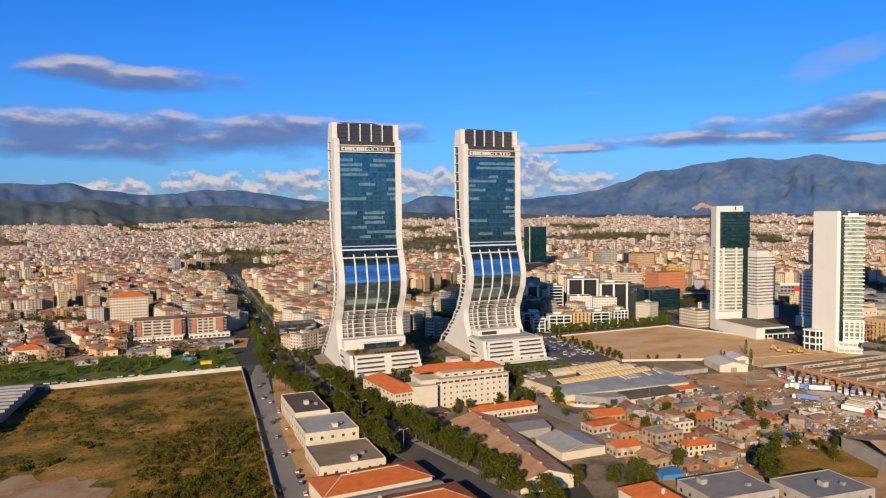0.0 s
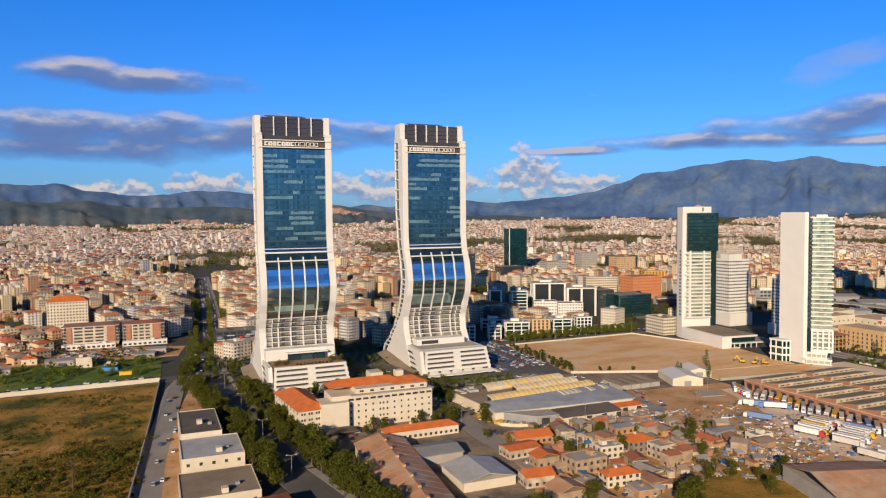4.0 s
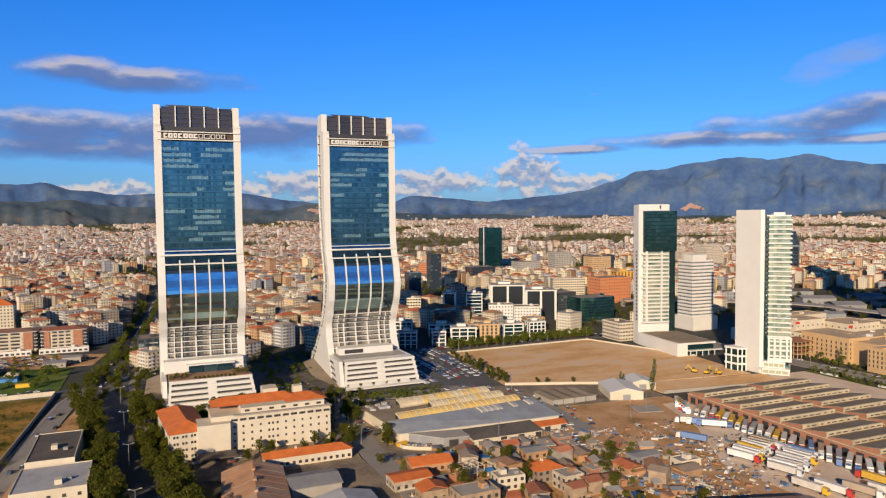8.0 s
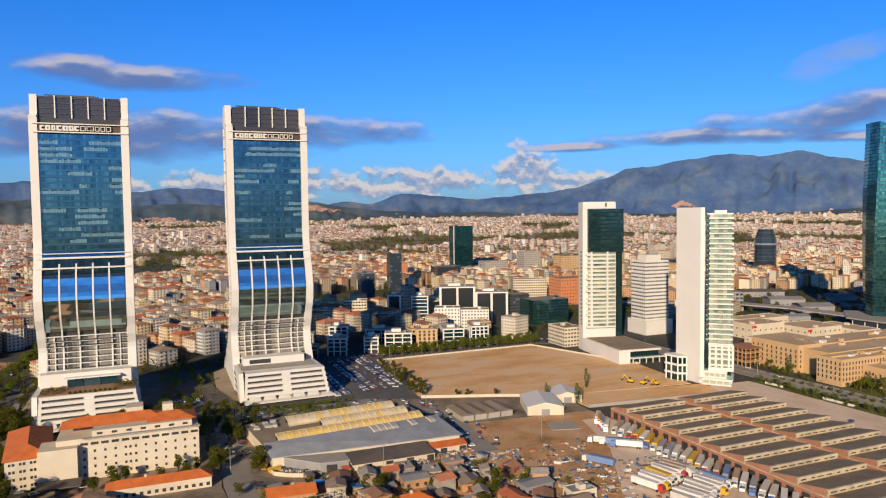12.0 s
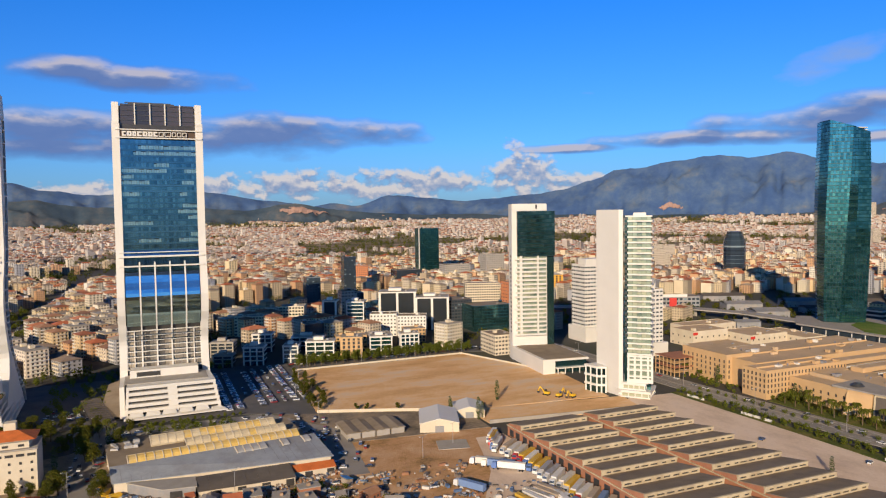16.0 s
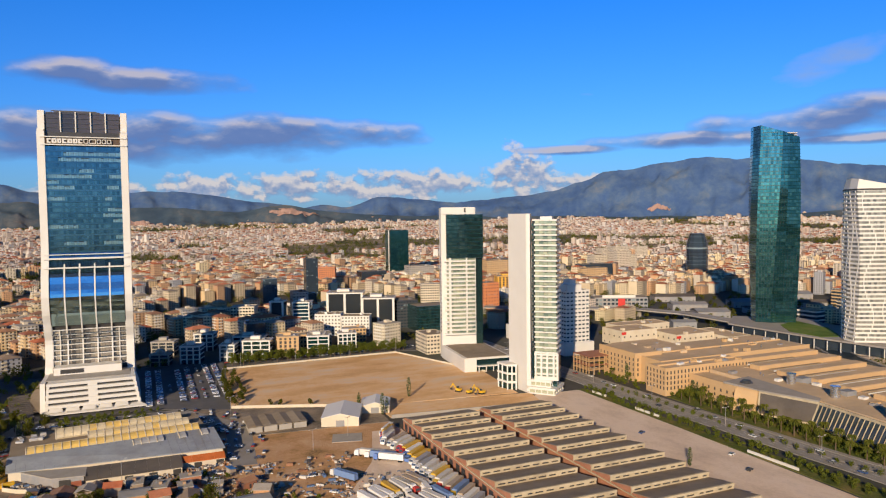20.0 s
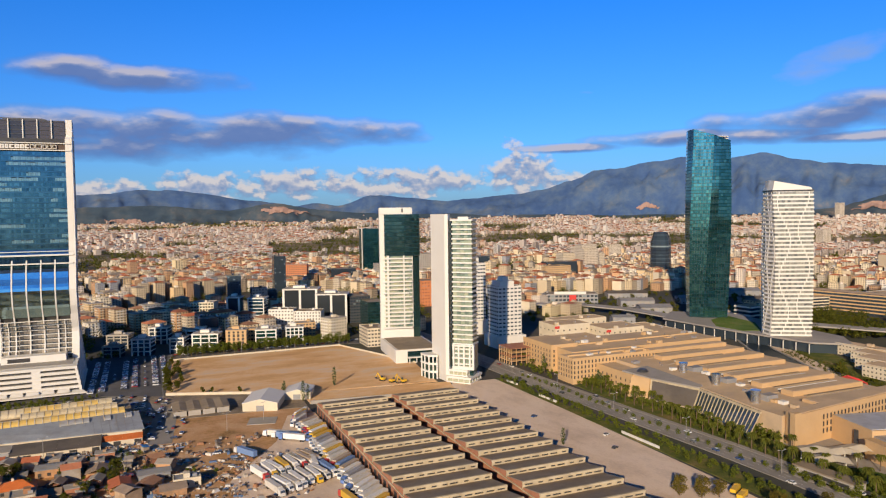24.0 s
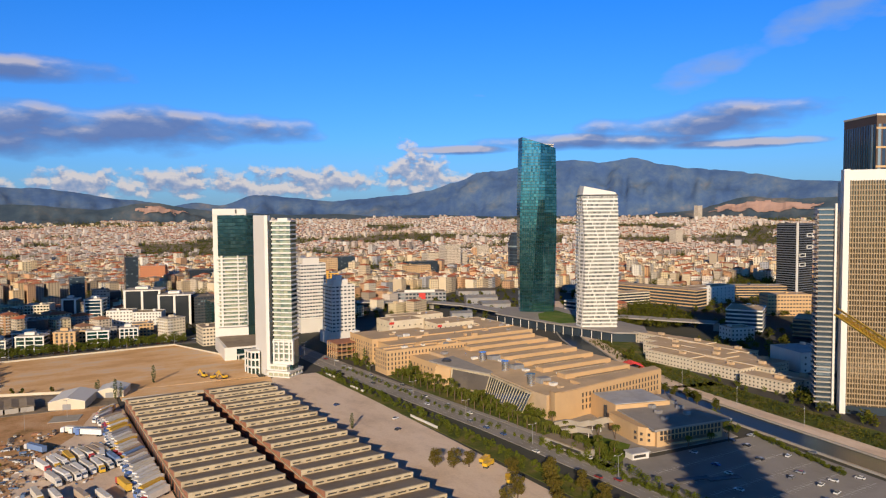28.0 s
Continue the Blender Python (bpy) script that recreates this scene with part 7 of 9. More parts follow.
# ---- trees ----
def broad_tree(i, leaves=M_LEAF, label="leafy broad-crowned roadside tree"):
    r = random.Random(40 + i)
    t = thing("tree", label, "tree", 0, 0, -60, group="roadside trees")
    trunk = MB().tube(0, 0, 0, 3.2, 0.32, 0.2, 7, 0, 0.2, 0.1)
    crown = MB()
    for k in range(7):
        a, q = k * 0.9 + r.uniform(-0.3, 0.3), r.uniform(0.8, 2.2)
        x, y, z = q * math.cos(a), q * math.sin(a), r.uniform(2.9, 7.8)
        trunk.tube(0.2, 0.1, 1.9, z, 0.15, 0.05, 5, 0, x, y)
        leaf_cloud(crown, x, y, z, r.uniform(1.4, 2.3), r.uniform(1.2, 2.1), 225, 0.30, r)
    part("trunk", trunk, M_BARK, t)
    part("crown", crown, leaves, t)
    return t


def cypress(i):
    r = random.Random(60 + i)
    t = thing("cypress", "slim dark green columnar tree", "tree", 0, 0, -60, group="columnar trees")
    crown = MB()
    for k in range(9):
        z = 1.2 + k * 1.25
        leaf_cloud(crown, r.uniform(-.2, .2), r.uniform(-.2, .2), z, 1.55 * math.sin(0.5 + k * 0.27) + 0.15, 1.0, 60, 0.32, r)
    part("trunk", MB().tube(0, 0, 0, 4, 0.22, 0.14, 6), M_BARK, t)
    part("crown", crown, M_CYPRESS, t)
    return t


def palm(i):
    t = thing("palm", "palm tree with drooping fronds", "tree", 0, 0, -60, group="palms")
    part("trunk", MB().tube(0, 0, 0, 7.5, 0.34, 0.22, 8, 0, 0.2, 0.0), M_BARK, t)
    mb = MB()
    for k in range(30):
        a, droop = k * 2.4, 0.1 + (k % 5) * 0.4
        pts = [(0.2 + q * math.cos(a), q * math.sin(a), 7.5 + 1.3 * math.sin(q * 1.0) - droop * q * q * 0.24) for q in (0.1, 1.0, 1.9, 2.7)]
        wx, wy = -math.sin(a) * 0.24, math.cos(a) * 0.24
        for (p, q) in zip(pts, pts[1:]):
            for s in (-1, 1):
                mb.add([p, q, (q[0] + s * wx, q[1] + s * wy, q[2] - 0.3), (p[0] + s * wx, p[1] + s * wy, p[2] - 0.3)], [(0, 1, 2, 3)])
    part("crown", mb, M_PALM, t)
    return t


BROWN = broad_tree(4, M_BROWNLEAF, "round-crowned tree with yellowing leaves")
SUNLIT = broad_tree(2, M_SUNLITLEAF, "street tree with leaf greens brightened as in sun")
BROAD, CYP, PALM = [broad_tree(i) for i in range(4)], [cypress(i) for i in range(2)], palm(0)
r4 = random.Random(31)


SHRUBS = []


def shrub(x, y, s):
    """A small tree or shrub, kept for the joined planting."""
    SHRUBS.append((x, y, s))


def plant(src, x, y, s=1.0):
    o = copy_thing(src, pose(x, y, 0, 0, 0, r4.uniform(0, 360)))
    o.scale = (s, s, s * r4.uniform(0.9, 1.15))


BELT_WEST = [(340, 114), (416, 106), (483, 97), (573, 85)]
BELT_EAST = [(250, 153), (277, 147), (340, 140), (391, 132), (451, 125), (537, 121)]
for i in range(40):
    y = 236 + i * 8.2
    for table, offs in ((BELT_WEST, (-3.5, 3.0)), (BELT_EAST, (-2.0, 4.5))):
        for dx in offs:
            if table[0][0] - 4 <= y <= table[-1][0] and r4.random() < 0.80:
                plant(BROAD[r4.randrange(4)], curve(table, y) + dx + r4.uniform(-1.3, 1.3), y + r4.uniform(-3, 3), r4.uniform(0.85, 1.65))
for x, y in scatter([(125, 540), (133, 470), (150, 462), (225, 462), (246, 505), (200, 520), (140, 524)], 46, 8, 41):
    plant(BROAD[r4.randrange(4)], x, y, r4.uniform(0.7, 1.2))
for x, y in scatter([(205, 545), (244, 520), (244, 640), (205, 640)], 40, 6, 42):
    shrub(x, y, r4.uniform(0.7, 1.1))
for i in range(16):
    shrub(252 + i * 4.4, 499 + (i % 2) * 1.5, 0.42)
for x, y in scatter([(84, 560), (122, 545), (126, 640), (96, 660), (80, 610)], 22, 7, 43):
    plant(BROAD[r4.randrange(4)], x, y, r4.uniform(0.6, 1.0))
for x, y in scatter([(125, 440), (140, 440), (146, 392), (132, 385), (126, 400)], 9, 5, 12):
    plant(BROAD[1], x, y, 1.3)
for x, y, sc in ((236, 446, 1.5), (240, 440, 1.3), (246, 398, 1.2), (243, 391, 1.0), (228, 404, 1.3), (224, 398, 1.1), (232, 470, 1.2), (256, 486, 0.9)):
    plant(BROAD[int(y) % 4], x, y, sc)
for x, y in scatter([(172, 392), (222, 392), (226, 410), (172, 412)], 8, 7, 13):
    plant(BROAD[2], x, y, 0.8)
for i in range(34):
    plant(SUNLIT, 378 + i * 4.6, 620 + r4.uniform(-1.5, 1.5) + (i % 2) * 3, r4.uniform(1.0, 1.25))
for x, y in scatter([(361, 490), (368, 486), (374, 500), (375, 600), (368, 606), (362, 540)], 26, 4, 14):
    plant(BROAD[int(x) % 4], x, y, r4.uniform(0.5, 0.85))
for x, y in ((392, 476), (386, 480), (410, 470)):
    plant(BROAD[1], x, y, 0.55)
for i in range(26):
    y = 162 + i * 8.6
    plant(PALM, 637 + r4.uniform(-1, 1) - max(0, y - 300) * 0.02, y, r4.uniform(0.85, 1.1))
for i in range(16):
    plant(PALM, 645 + 1.5 * (i % 2), 246 + i * 8.2, r4.uniform(0.8, 1.05))
for x, y in ((648, 196), (652, 206), (646, 212), (656, 222), (650, 228), (662, 190), (668, 183), (644, 172), (648, 164), (690, 152), (704, 149), (716, 147), (634, 430), (634, 450), (635, 466)):
    plant(PALM, x, y, r4.uniform(0.75, 1.0))
for x, y in scatter([(640, 250), (654, 250), (650, 330), (640, 360)], 30, 4, 15):
    shrub(x, y, r4.uniform(0.35, 0.65))
for i in range(46):
    y = 100 + i * 7.2
    shrub(602 + r4.uniform(-3, 3) - max(0, y - 250) * 0.035, y, r4.uniform(0.55, 0.95))
    shrub(599 + r4.uniform(-2, 2) - max(0, y - 250) * 0.035, y + 3.5, r4.uniform(0.4, 0.7))
    shrub(627.5 - max(0, y - 150) * 0.055 + r4.uniform(-1, 1), y + 1.5, r4.uniform(0.35, 0.7))
for x, y, sc in ((563, 200, 1.05), (570, 194, 1.15), (577, 191, 0.95), (586, 168, 1.1), (601, 158, 1.05), (594, 150, 1.2), (574, 148, 1.1), (585, 136, 1.2), (603, 138, 1.0), (562, 140, 1.1), (598, 120, 1.2), (575, 120, 1.2)):
    plant(BROWN, x, y, sc)
for x, y in ((436, 446), (438, 452), (554, 279), (446, 428), (450, 431), (476, 462), (224, 430), (246, 462), (634, 432), (648, 380), (646, 374)):
    plant(CYP[int(x) % 2], x, y, r4.uniform(0.8, 1.1))
for x, y in scatter([(270, 240), (345, 235), (345, 290), (300, 340), (250, 340), (258, 270)], 14, 9, 17):
    plant(BROAD[int(y) % 4], x, y, r4.uniform(0.7, 1.1))
for x, y, sc in ((262, 240, 2.1), (267, 244, 1.7), (257, 236, 1.5), (233, 267, 1.25), (199, 256, 1.6), (204, 252, 1.3), (192, 262, 1.2), (335, 322, 1.1), (178, 270, 1.2)):
    plant(BROAD[int(x) % 4], x, y, sc)
for x, y in scatter([(-150, 605), (60, 610), (66, 680), (-150, 690)], 95, 5.5, 18):
    shrub(x, y, r4.uniform(0.45, 1.5))
for x, y in scatter([(84, 600), (98, 600), (122, 760), (110, 760)], 10, 8, 18):
    plant(BROAD[int(y) % 4], x, y, r4.uniform(0.8, 1.1))
for x, y in scatter([(800, 110), (816, 110), (850, 250), (880, 330), (860, 330), (826, 260)], 34, 6, 19):
    shrub(x, y, r4.uniform(0.5, 0.9))
for x, y in scatter([(760, 180), (776, 250), (768, 252), (756, 190)], 7, 6, 20):
    plant(BROAD[int(y) % 4], x, y, 0.9)
for x, y in scatter([(120, 560), (136, 545), (136, 640), (240, 640), (330, 640), (330, 660), (120, 660)], 60, 7, 44):
    shrub(x, y, r4.uniform(0.6, 1.0))
for x, y in scatter([(631, 410), (637, 478), (628, 478), (627, 410)], 14, 4, 45):
    shrub(x, y, r4.uniform(0.4, 0.9))
for i in range(70):
    y = 90 + i * 4.8
    shrub(605 + r4.uniform(-2, 2) - max(0, y - 250) * 0.035, y, r4.uniform(0.3, 0.5))
    shrub(640.5 + r4.uniform(-0.8, 0.8) - max(0, y - 300) * 0.02, y + 70, r4.uniform(0.28, 0.42))
for x, y in scatter([(642, 246), (656, 246), (652, 300), (644, 330)], 60, 2.4, 61):
    shrub(x, y, r4.uniform(0.35, 0.7))
for x, y in scatter([(655, 232), (668, 228), (666, 248), (656, 250)], 16, 3.5, 62):
    shrub(x, y, r4.uniform(0.7, 1.2))
for x, y in scatter([(640, 160), (652, 160), (656, 186), (644, 190)], 50, 2.0, 63):
    shrub(x, y, r4.uniform(0.25, 0.5))
for x, y in scatter([(636, 376), (650, 372), (650, 386), (636, 386)], 14, 3, 64):
    shrub(x, y, r4.uniform(0.6, 1.1))
for x, y in scatter([(730, 150), (740, 152), (752, 200), (744, 205)], 22, 3.5, 65):
    shrub(x, y, r4.uniform(0.5, 0.9))
for i in range(60):
    y = 606 + i * 8.5
    mid = curve([(600, 104), (760, 118), (1100, 138), (1560, 160)], y)
    for off, keep in ((-15, 0.8), (0, 0.75), (15, 0.8), (-20, 0.4), (20, 0.4)):
        if r4.random() < keep:
            shrub(mid + off + r4.uniform(-1.5, 1.5), y + r4.uniform(-2, 2), r4.uniform(0.8, 1.35))
for x, y in scatter([(-150, 694), (80, 694), (84, 735), (-40, 770), (-150, 790)], 40, 8, 66):
    shrub(x, y, r4.uniform(0.6, 1.1))
for x, y in scatter([(226, 262), (262, 258), (340, 292), (385, 310), (340, 366), (240, 370)], 90, 4.5, 67):
    if not any((x - a) ** 2 + (y - b) ** 2 < (c - 4) ** 2 for a, b, c in TAKEN):
        shrub(x, y, r4.uniform(0.25, 0.7))
for i in range(52):
    y = 62 + i * 2.7
    shrub(628.5 + r4.uniform(-0.7, 0.7), y, r4.uniform(0.35, 0.75))
    if i % 2:
        shrub(634 + r4.uniform(-2, 2), y, r4.uniform(0.5, 0.9))
for i in range(40):
    u = i / 39
    shrub(737 - 18 * u + r4.uniform(-1, 1), 146 - 60 * u, r4.uniform(0.3, 0.6))
for x, y in scatter([(262, 482), (312, 476), (312, 488), (262, 494)], 30, 3, 68):
    shrub(x, y, r4.uniform(0.4, 0.8))
for x, y, sc in ((251, 461, 1.15), (226, 414, 1.0), (300, 383, 0.55), (284, 351, 0.8), (291, 345, 0.85), (312, 338, 0.7), (329, 327, 0.8), (232, 366, 0.7)):
    plant(BROAD[int(x) % 4], x, y, sc)
for i in range(5):
    plant(PALM, 233 + i * 3.6, 486 + (i % 2) * 5, r4.uniform(0.8, 1.0))
mb, rs2 = MB(), random.Random(88)
for x, y, s in SHRUBS:
    for k in range(3):
        leaf_cloud(mb, x + rs2.uniform(-1.2, 1.2) * s, y + rs2.uniform(-1.2, 1.2) * s, (2.6 + rs2.uniform(-0.6, 2.2)) * s, 2.2 * s, 2.3 * s, 46, 0.55 * max(0.6, s), rs2)
whole("planting", mb, M_SUNLITLEAF, "rows of garden shrubs and young trees", "shrubs", kind="stuff")
for src in BROAD + CYP + [PALM, BROWN, SUNLIT]:
    for o in list(src.children_recursive) + [src]:
        bpy.data.objects.remove(o)


# ---- street lamps ----
lamp = thing("street_lamp", "tall grey street lamp with two arms", "street lamp", 0, 0, -60, group="street lamps")
part("pole", MB().tube(0, 0, 0, 11, 0.16, 0.09, 6), M_METAL, lamp)
for sgn in (-1, 1):
    part("arm", MB().front([(0, 10.6), (sgn * 2.2, 11.2), (sgn * 2.2, 11.35), (0, 10.8)] if sgn > 0 else [(0, 10.8), (-2.2, 11.35), (-2.2, 11.2), (0, 10.6)], -0.06, 0.06), M_METAL, lamp)
    part("lamp_head", MB().box(sgn * 2.2 - 0.45, -0.18, 11.15, sgn * 2.2 + 0.45, 0.18, 11.35), M_WHITE, lamp)
for i in range(9):
    y = 80 + i * 60
    copy_thing(lamp, pose(626.6 - max(0, y - 150) * 0.055, y, 0.25))
for i in range(4):
    copy_thing(lamp, pose(122 - i * 4.0, 350 + i * 65, 0.12))
for x, y in ((384, 616), (430, 618), (478, 620), (520, 616), (360, 470), (356, 520), (366, 560), (232, 400), (230, 460), (340, 330), (392, 380), (415, 395), (300, 372), (790, 240), (782, 190), (774, 140)):
    copy_thing(lamp, pose(x, y, 0.1, 0, 0, 30))
for o in list(lamp.children_recursive) + [lamp]:
    bpy.data.objects.remove(o)


# ---- mid city landmarks ----
for x0, y0, x1, y1, h in ((-15, 776, 32, 800, 19), (37, 772, 73, 796, 19)):
    a, b = (x1 - x0) / 2, (y1 - y0) / 2
    t = thing("apartment_block", "cream and brick-red apartment block with low red roof", "building", (x0 + x1) / 2, (y0 + y1) / 2)
    part("wall", MB().box(-a, -b, 0, a, b, h), M_CREAM, t)
    part("roof", MB().hip(-a, -b, a, b, h + 0.5, 2.2, 1.6), M_HOUSEROOF, t, "low red roof")
    part("eaves", MB().box(-a - 1.4, -b - 1.4, h, a + 1.4, b + 1.4, h + 0.5), M_WHITE, t)
    for s, w in ((-a + 2, 4.5), (a - 10, 7.5)):
        part("brick_bay", MB().box(s, -b - 1.0, 0, s + w, -b, h - 0.2), M_BRICK, t)
    part("loggia", MB().box(-a - 0.05, -b - 0.3, 3, -a + 2, b, h - 0.3).box(a - 2, -b - 0.3, 3, a + 0.05, b, h - 0.3), M_DARKWIN, t)
    for f in range(6):
        z = f * 3.15
        part("balcony", MB().box(-a + 7.5, -b - 1.4, z + 0.2, a - 11, -b - 0.1, z + 1.15), M_CREAM, t)
        part("balcony", MB().box(-a - 1.2, -b - 0.6, z + 3.0, -a + 1.8, b, z + 3.5), M_WHITE, t)
        part("balcony", MB().box(a - 1.8, -b - 0.6, z + 3.0, a + 1.2, b, z + 3.5), M_WHITE, t)
        for k in range(3):
            u = -a + 8.5 + k * (2 * a - 19.5) / 3
            part("window", MB().box(u, -b - 0.08, z + 1.15, u + (2 * a - 23) / 3.3, -b, z + 2.6), M_DARKWIN, t)
for x0, x1 in ((-16, 30), (36, 76)):
    block("shop_row", "low white shop row before the flats", x0, 760, x1, 766, 4.2, M_WHITE, "flat", 1, 4.0, "s", ww=2.6, wh=1.8)
block("apartment_block", "tall cream apartment block", -42, 884, -2, 905, 33, M_CREAM, "hip", 10, 3.0)
t = block("office_block", "black office block with white frames", 118, 712, 156, 736, 15, M_STEEL, "flat", 4, 6.0, "sw", ww=4.5, wh=2.4, win=M_GREYGLASS)
for i in range(4):
    part("white_frame", MB().box(-18 + i * 9, -12.5, 3 + (i % 2) * 4, -11 + i * 9, -12.1, 3.6 + (i % 2) * 4).box(-18 + i * 9, -12.5, 7 + (i % 2) * 4, -11 + i * 9, -12.1, 7.6 + (i % 2) * 4), M_WHITE, t)
part("red_panel", MB().box(2, -12.6, 2, 5, -12.2, 10), M_RED, t)
t = block("office_tower", "white office tower with rows of windows", 646, 612, 674, 634, 72, M_WHITE, "flat", 20, 3.0, "sw", ww=2.4, wh=1.4, win=M_GREYGLASS)
part("tower_base", MB().box(-16, -15, 0, 16, 14, 14), M_WHITE, t)
part("roof_house", MB().box(-10, -7, 72, 8, 6, 78), M_WHITE, t)
t = block("office_tower", "white stepped office tower", 648, 534, 672, 556, 56, M_WHITE, "flat", 16, 3.4, "sw", ww=2.5, wh=1.3, win=M_GREYGLASS)
part("tower_base", MB().box(-15, -14, 0, 15, 13, 11), M_WHITE, t)
part("roof_house", MB().box(-9, -8, 56, 6, 8, 61).box(-5, -6, 61, 1, 4, 65), M_WHITE, t)
# unfinished concrete frame
t = thing("unfinished_building", "unfinished building of bare concrete floors", "building", 622, 462)
for f in range(4):
    part("floor_slab", MB().box(0, 0, 3.4 + f * 3.4, 24, 22, 3.8 + f * 3.4), M_BRICK if f % 2 else M_TAN, t)
    for i in range(6):
        part("column", MB().box(i * 4.7, 0.2, f * 3.4 + 0.4 * (f > 0), i * 4.7 + 0.5, 0.7, f * 3.4 + 3.4), M_TAN, t)
        if i:
            part("column", MB().box(0.2, i * 4.2, f * 3.4 + 0.4 * (f > 0), 0.7, i * 4.2 + 0.5, f * 3.4 + 3.4), M_TAN, t)
part("core_wall", MB().box(6, 6, 0, 18, 16, 13.5), M_DARKWIN, t)
block("tan_block", "small tan flat-roofed office block", 541, 592, 560, 620, 17, M_CREAM, "flat", 5, 3.0, "sw", ww=2.0)
t = framed_block("black glass office block in thick white frames", 500, 768, 40, 30, 39, -22, M_BLACKGLASS, M_WHITE, 2, False, 2.4)
t = framed_block("black glass office wing in thick white frames", 532, 744, 36, 28, 34, -22, M_BLACKGLASS, M_WHITE, 2, False, 2.4)
t = block("white_block", "white apartment block with many small windows", 476, 730, 503, 748, 22, M_WHITE, "flat", 6, 3.0, "sw", rz=-24)
t = block("white_block", "white apartment block with many small windows", 501, 717, 530, 736, 20, M_WHITE, "flat", 6, 3.0, "sw", rz=-24)
t = block("green_block", "office block wrapped in green glass", 578, 712, 622, 742, 26, M_TEALGLASS, "flat", 8, 3.0, "sw", ww=2.7, wh=2.5, win=M_GREENGLASS)
block("dark_block", "dark glazed office block", 566, 742, 590, 772, 30, M_STEEL, "flat", 9, 3.0, "sw", ww=2.4, win=M_GREYGLASS)
block("orange_block", "orange rendered office block", 690, 836, 740, 866, 34, M_ORANGEWALL, "flat", 8, 4.0, "sw", win=M_GREYGLASS)
block("blue_tower", "dark blue glazed tower", 646, 1150, 690, 1180, 30, M_GREYGLASS, "flat", 8, 3.0, "sw", win=M_GREYGLASS)
t = block("teal_tower", "distant teal glass tower", 757, 1328, 795, 1358, 94, M_TEALGLASS, "flat", 24, 3.0, "sw", ww=2.6, wh=2.6, win=M_TEALGLASS)
part("white_edge", MB().box(-22.5, -15, 0, -21, -14, 95), M_WHITE, t)
for i, (x, y, h, ww) in enumerate(((800, 1130, 52, 34), (850, 1090, 44, 40), (905, 1180, 40, 60), (720, 1120, 38, 44), (985, 1010, 30, 52), (1010, 1040, 34, 60))):
    block("office_block", "mid-rise grey and tan office block", x, y, x + ww, y + 26, h, (M_CONCRETE, M_TAN, M_GREYGLASS)[i % 3], "flat", int(h / 3.4), 3.2, "sw", win=M_GREYGLASS)
for x, y, h in ((470, 832, 36), (486, 860, 30), (452, 935, 44), (536, 1068, 60), (400, 700, 22), (420, 716, 18)):
    block("narrow_tower", "narrow grey-blue glazed block", x, y, x + 18, y + 18, h, M_GREYGLASS if h > 20 else M_WHITE, "flat", int(h / 3.3), 3.0, "sw", ww=2.0, win=M_GREYGLASS)
# shopping centre and car-park sheds north of the fair halls
for i, (x, y, lx, ly, h) in enumerate(((715, 545, 40, 30, 14), (757, 520, 44, 36, 11), (740, 580, 60, 24, 12), (690, 500, 50, 30, 8), (800, 500, 26, 50, 9))):
    t = block("shop", "cream and red low shop building", x, y, x + lx, y + ly, h, M_CREAM, "flat", 2, 6.0, "sw", roof_mat=M_TANROOF)
    part("red_fascia", MB().box(-lx / 2 - 0.2, -ly / 2 - 0.3, h - 3, -lx / 2 + 5, -ly / 2, h - 0.6), M_RED, t)
mall = block("shopping_mall", "grey shopping centre with a tall red banner", 843.2, 752.1, 910.8, 778.1, 15, M_METAL, "flat", 3, 5.0, "sw", ww=3.6, wh=2.6, win=M_GREYGLASS, rz=-24)
part("red_banner", MB().box(-4, -13.5, 1.5, 5, -13.1, 14), M_RED, mall, "plain red banner")
part("white_sign", MB().box(-24, -13.6, 15, 18, -13.0, 18.5), M_WHITE, mall)
# flyover
fly = thing("flyover", "long concrete road flyover on piers", "bridge")
FLY = [(700, 800), (790, 745), (853, 695), (876, 640), (880, 560), (960, 470), (1010, 380)]
deck = MB()
for (ax, ay), (bx, by) in zip(FLY, FLY[1:]):
    d = Vector((bx - ax, by - ay)).normalized()
    for o0, o1, z0, z1 in ((-10, 10, 8.0, 9.2),):
        deck.prism([(ax + d.y * o0, ay - d.x * o0), (ax + d.y * o1, ay - d.x * o1), (bx + d.y * o1, by - d.x * o1), (bx + d.y * o0, by - d.x * o0)], z0, z1)
part("deck", deck, M_CONCRETE, fly, "", "stuff")
for i, (x, y) in enumerate(FLY):
    part("pier", MB().box(x - 1.5, y - 3, 0, x + 1.5, y + 3, 8), M_CONCRETE, fly)
dark = thing("dark_tower", "dark rounded unfinished tower", "skyscraper", 1243, 1022, 0)
for i in range(24):
    k = 1.0 if i < 19 else 1.0 - (i - 18) * 0.06
    part("storey", MB().tube(0, 0, i * 3.5, i * 3.5 + 2.9, 19 * k, 19 * k, 14).tube(0, 0, i * 3.5 + 2.9, i * 3.5 + 3.5, 17.5 * k, 17.5 * k, 14), M_GREYGLASS, dark)
for x, y, h in ((1150, 1142, 58), (1175, 1150, 40), (2680, 2970, 82), (2760, 2900, 70), (3455, 2370, 150), (1146, 1130, 50), (1420, 1420, 40), (1350, 1460, 36), (2240, 1480, 60), (1130, 1180, 40)):
    block("apartment_tower", "pale distant apartment tower", x, y, x + 34, y + 26, h, M_CITYWALL, "flat", int(h / 3.2), 3.2, "sw")
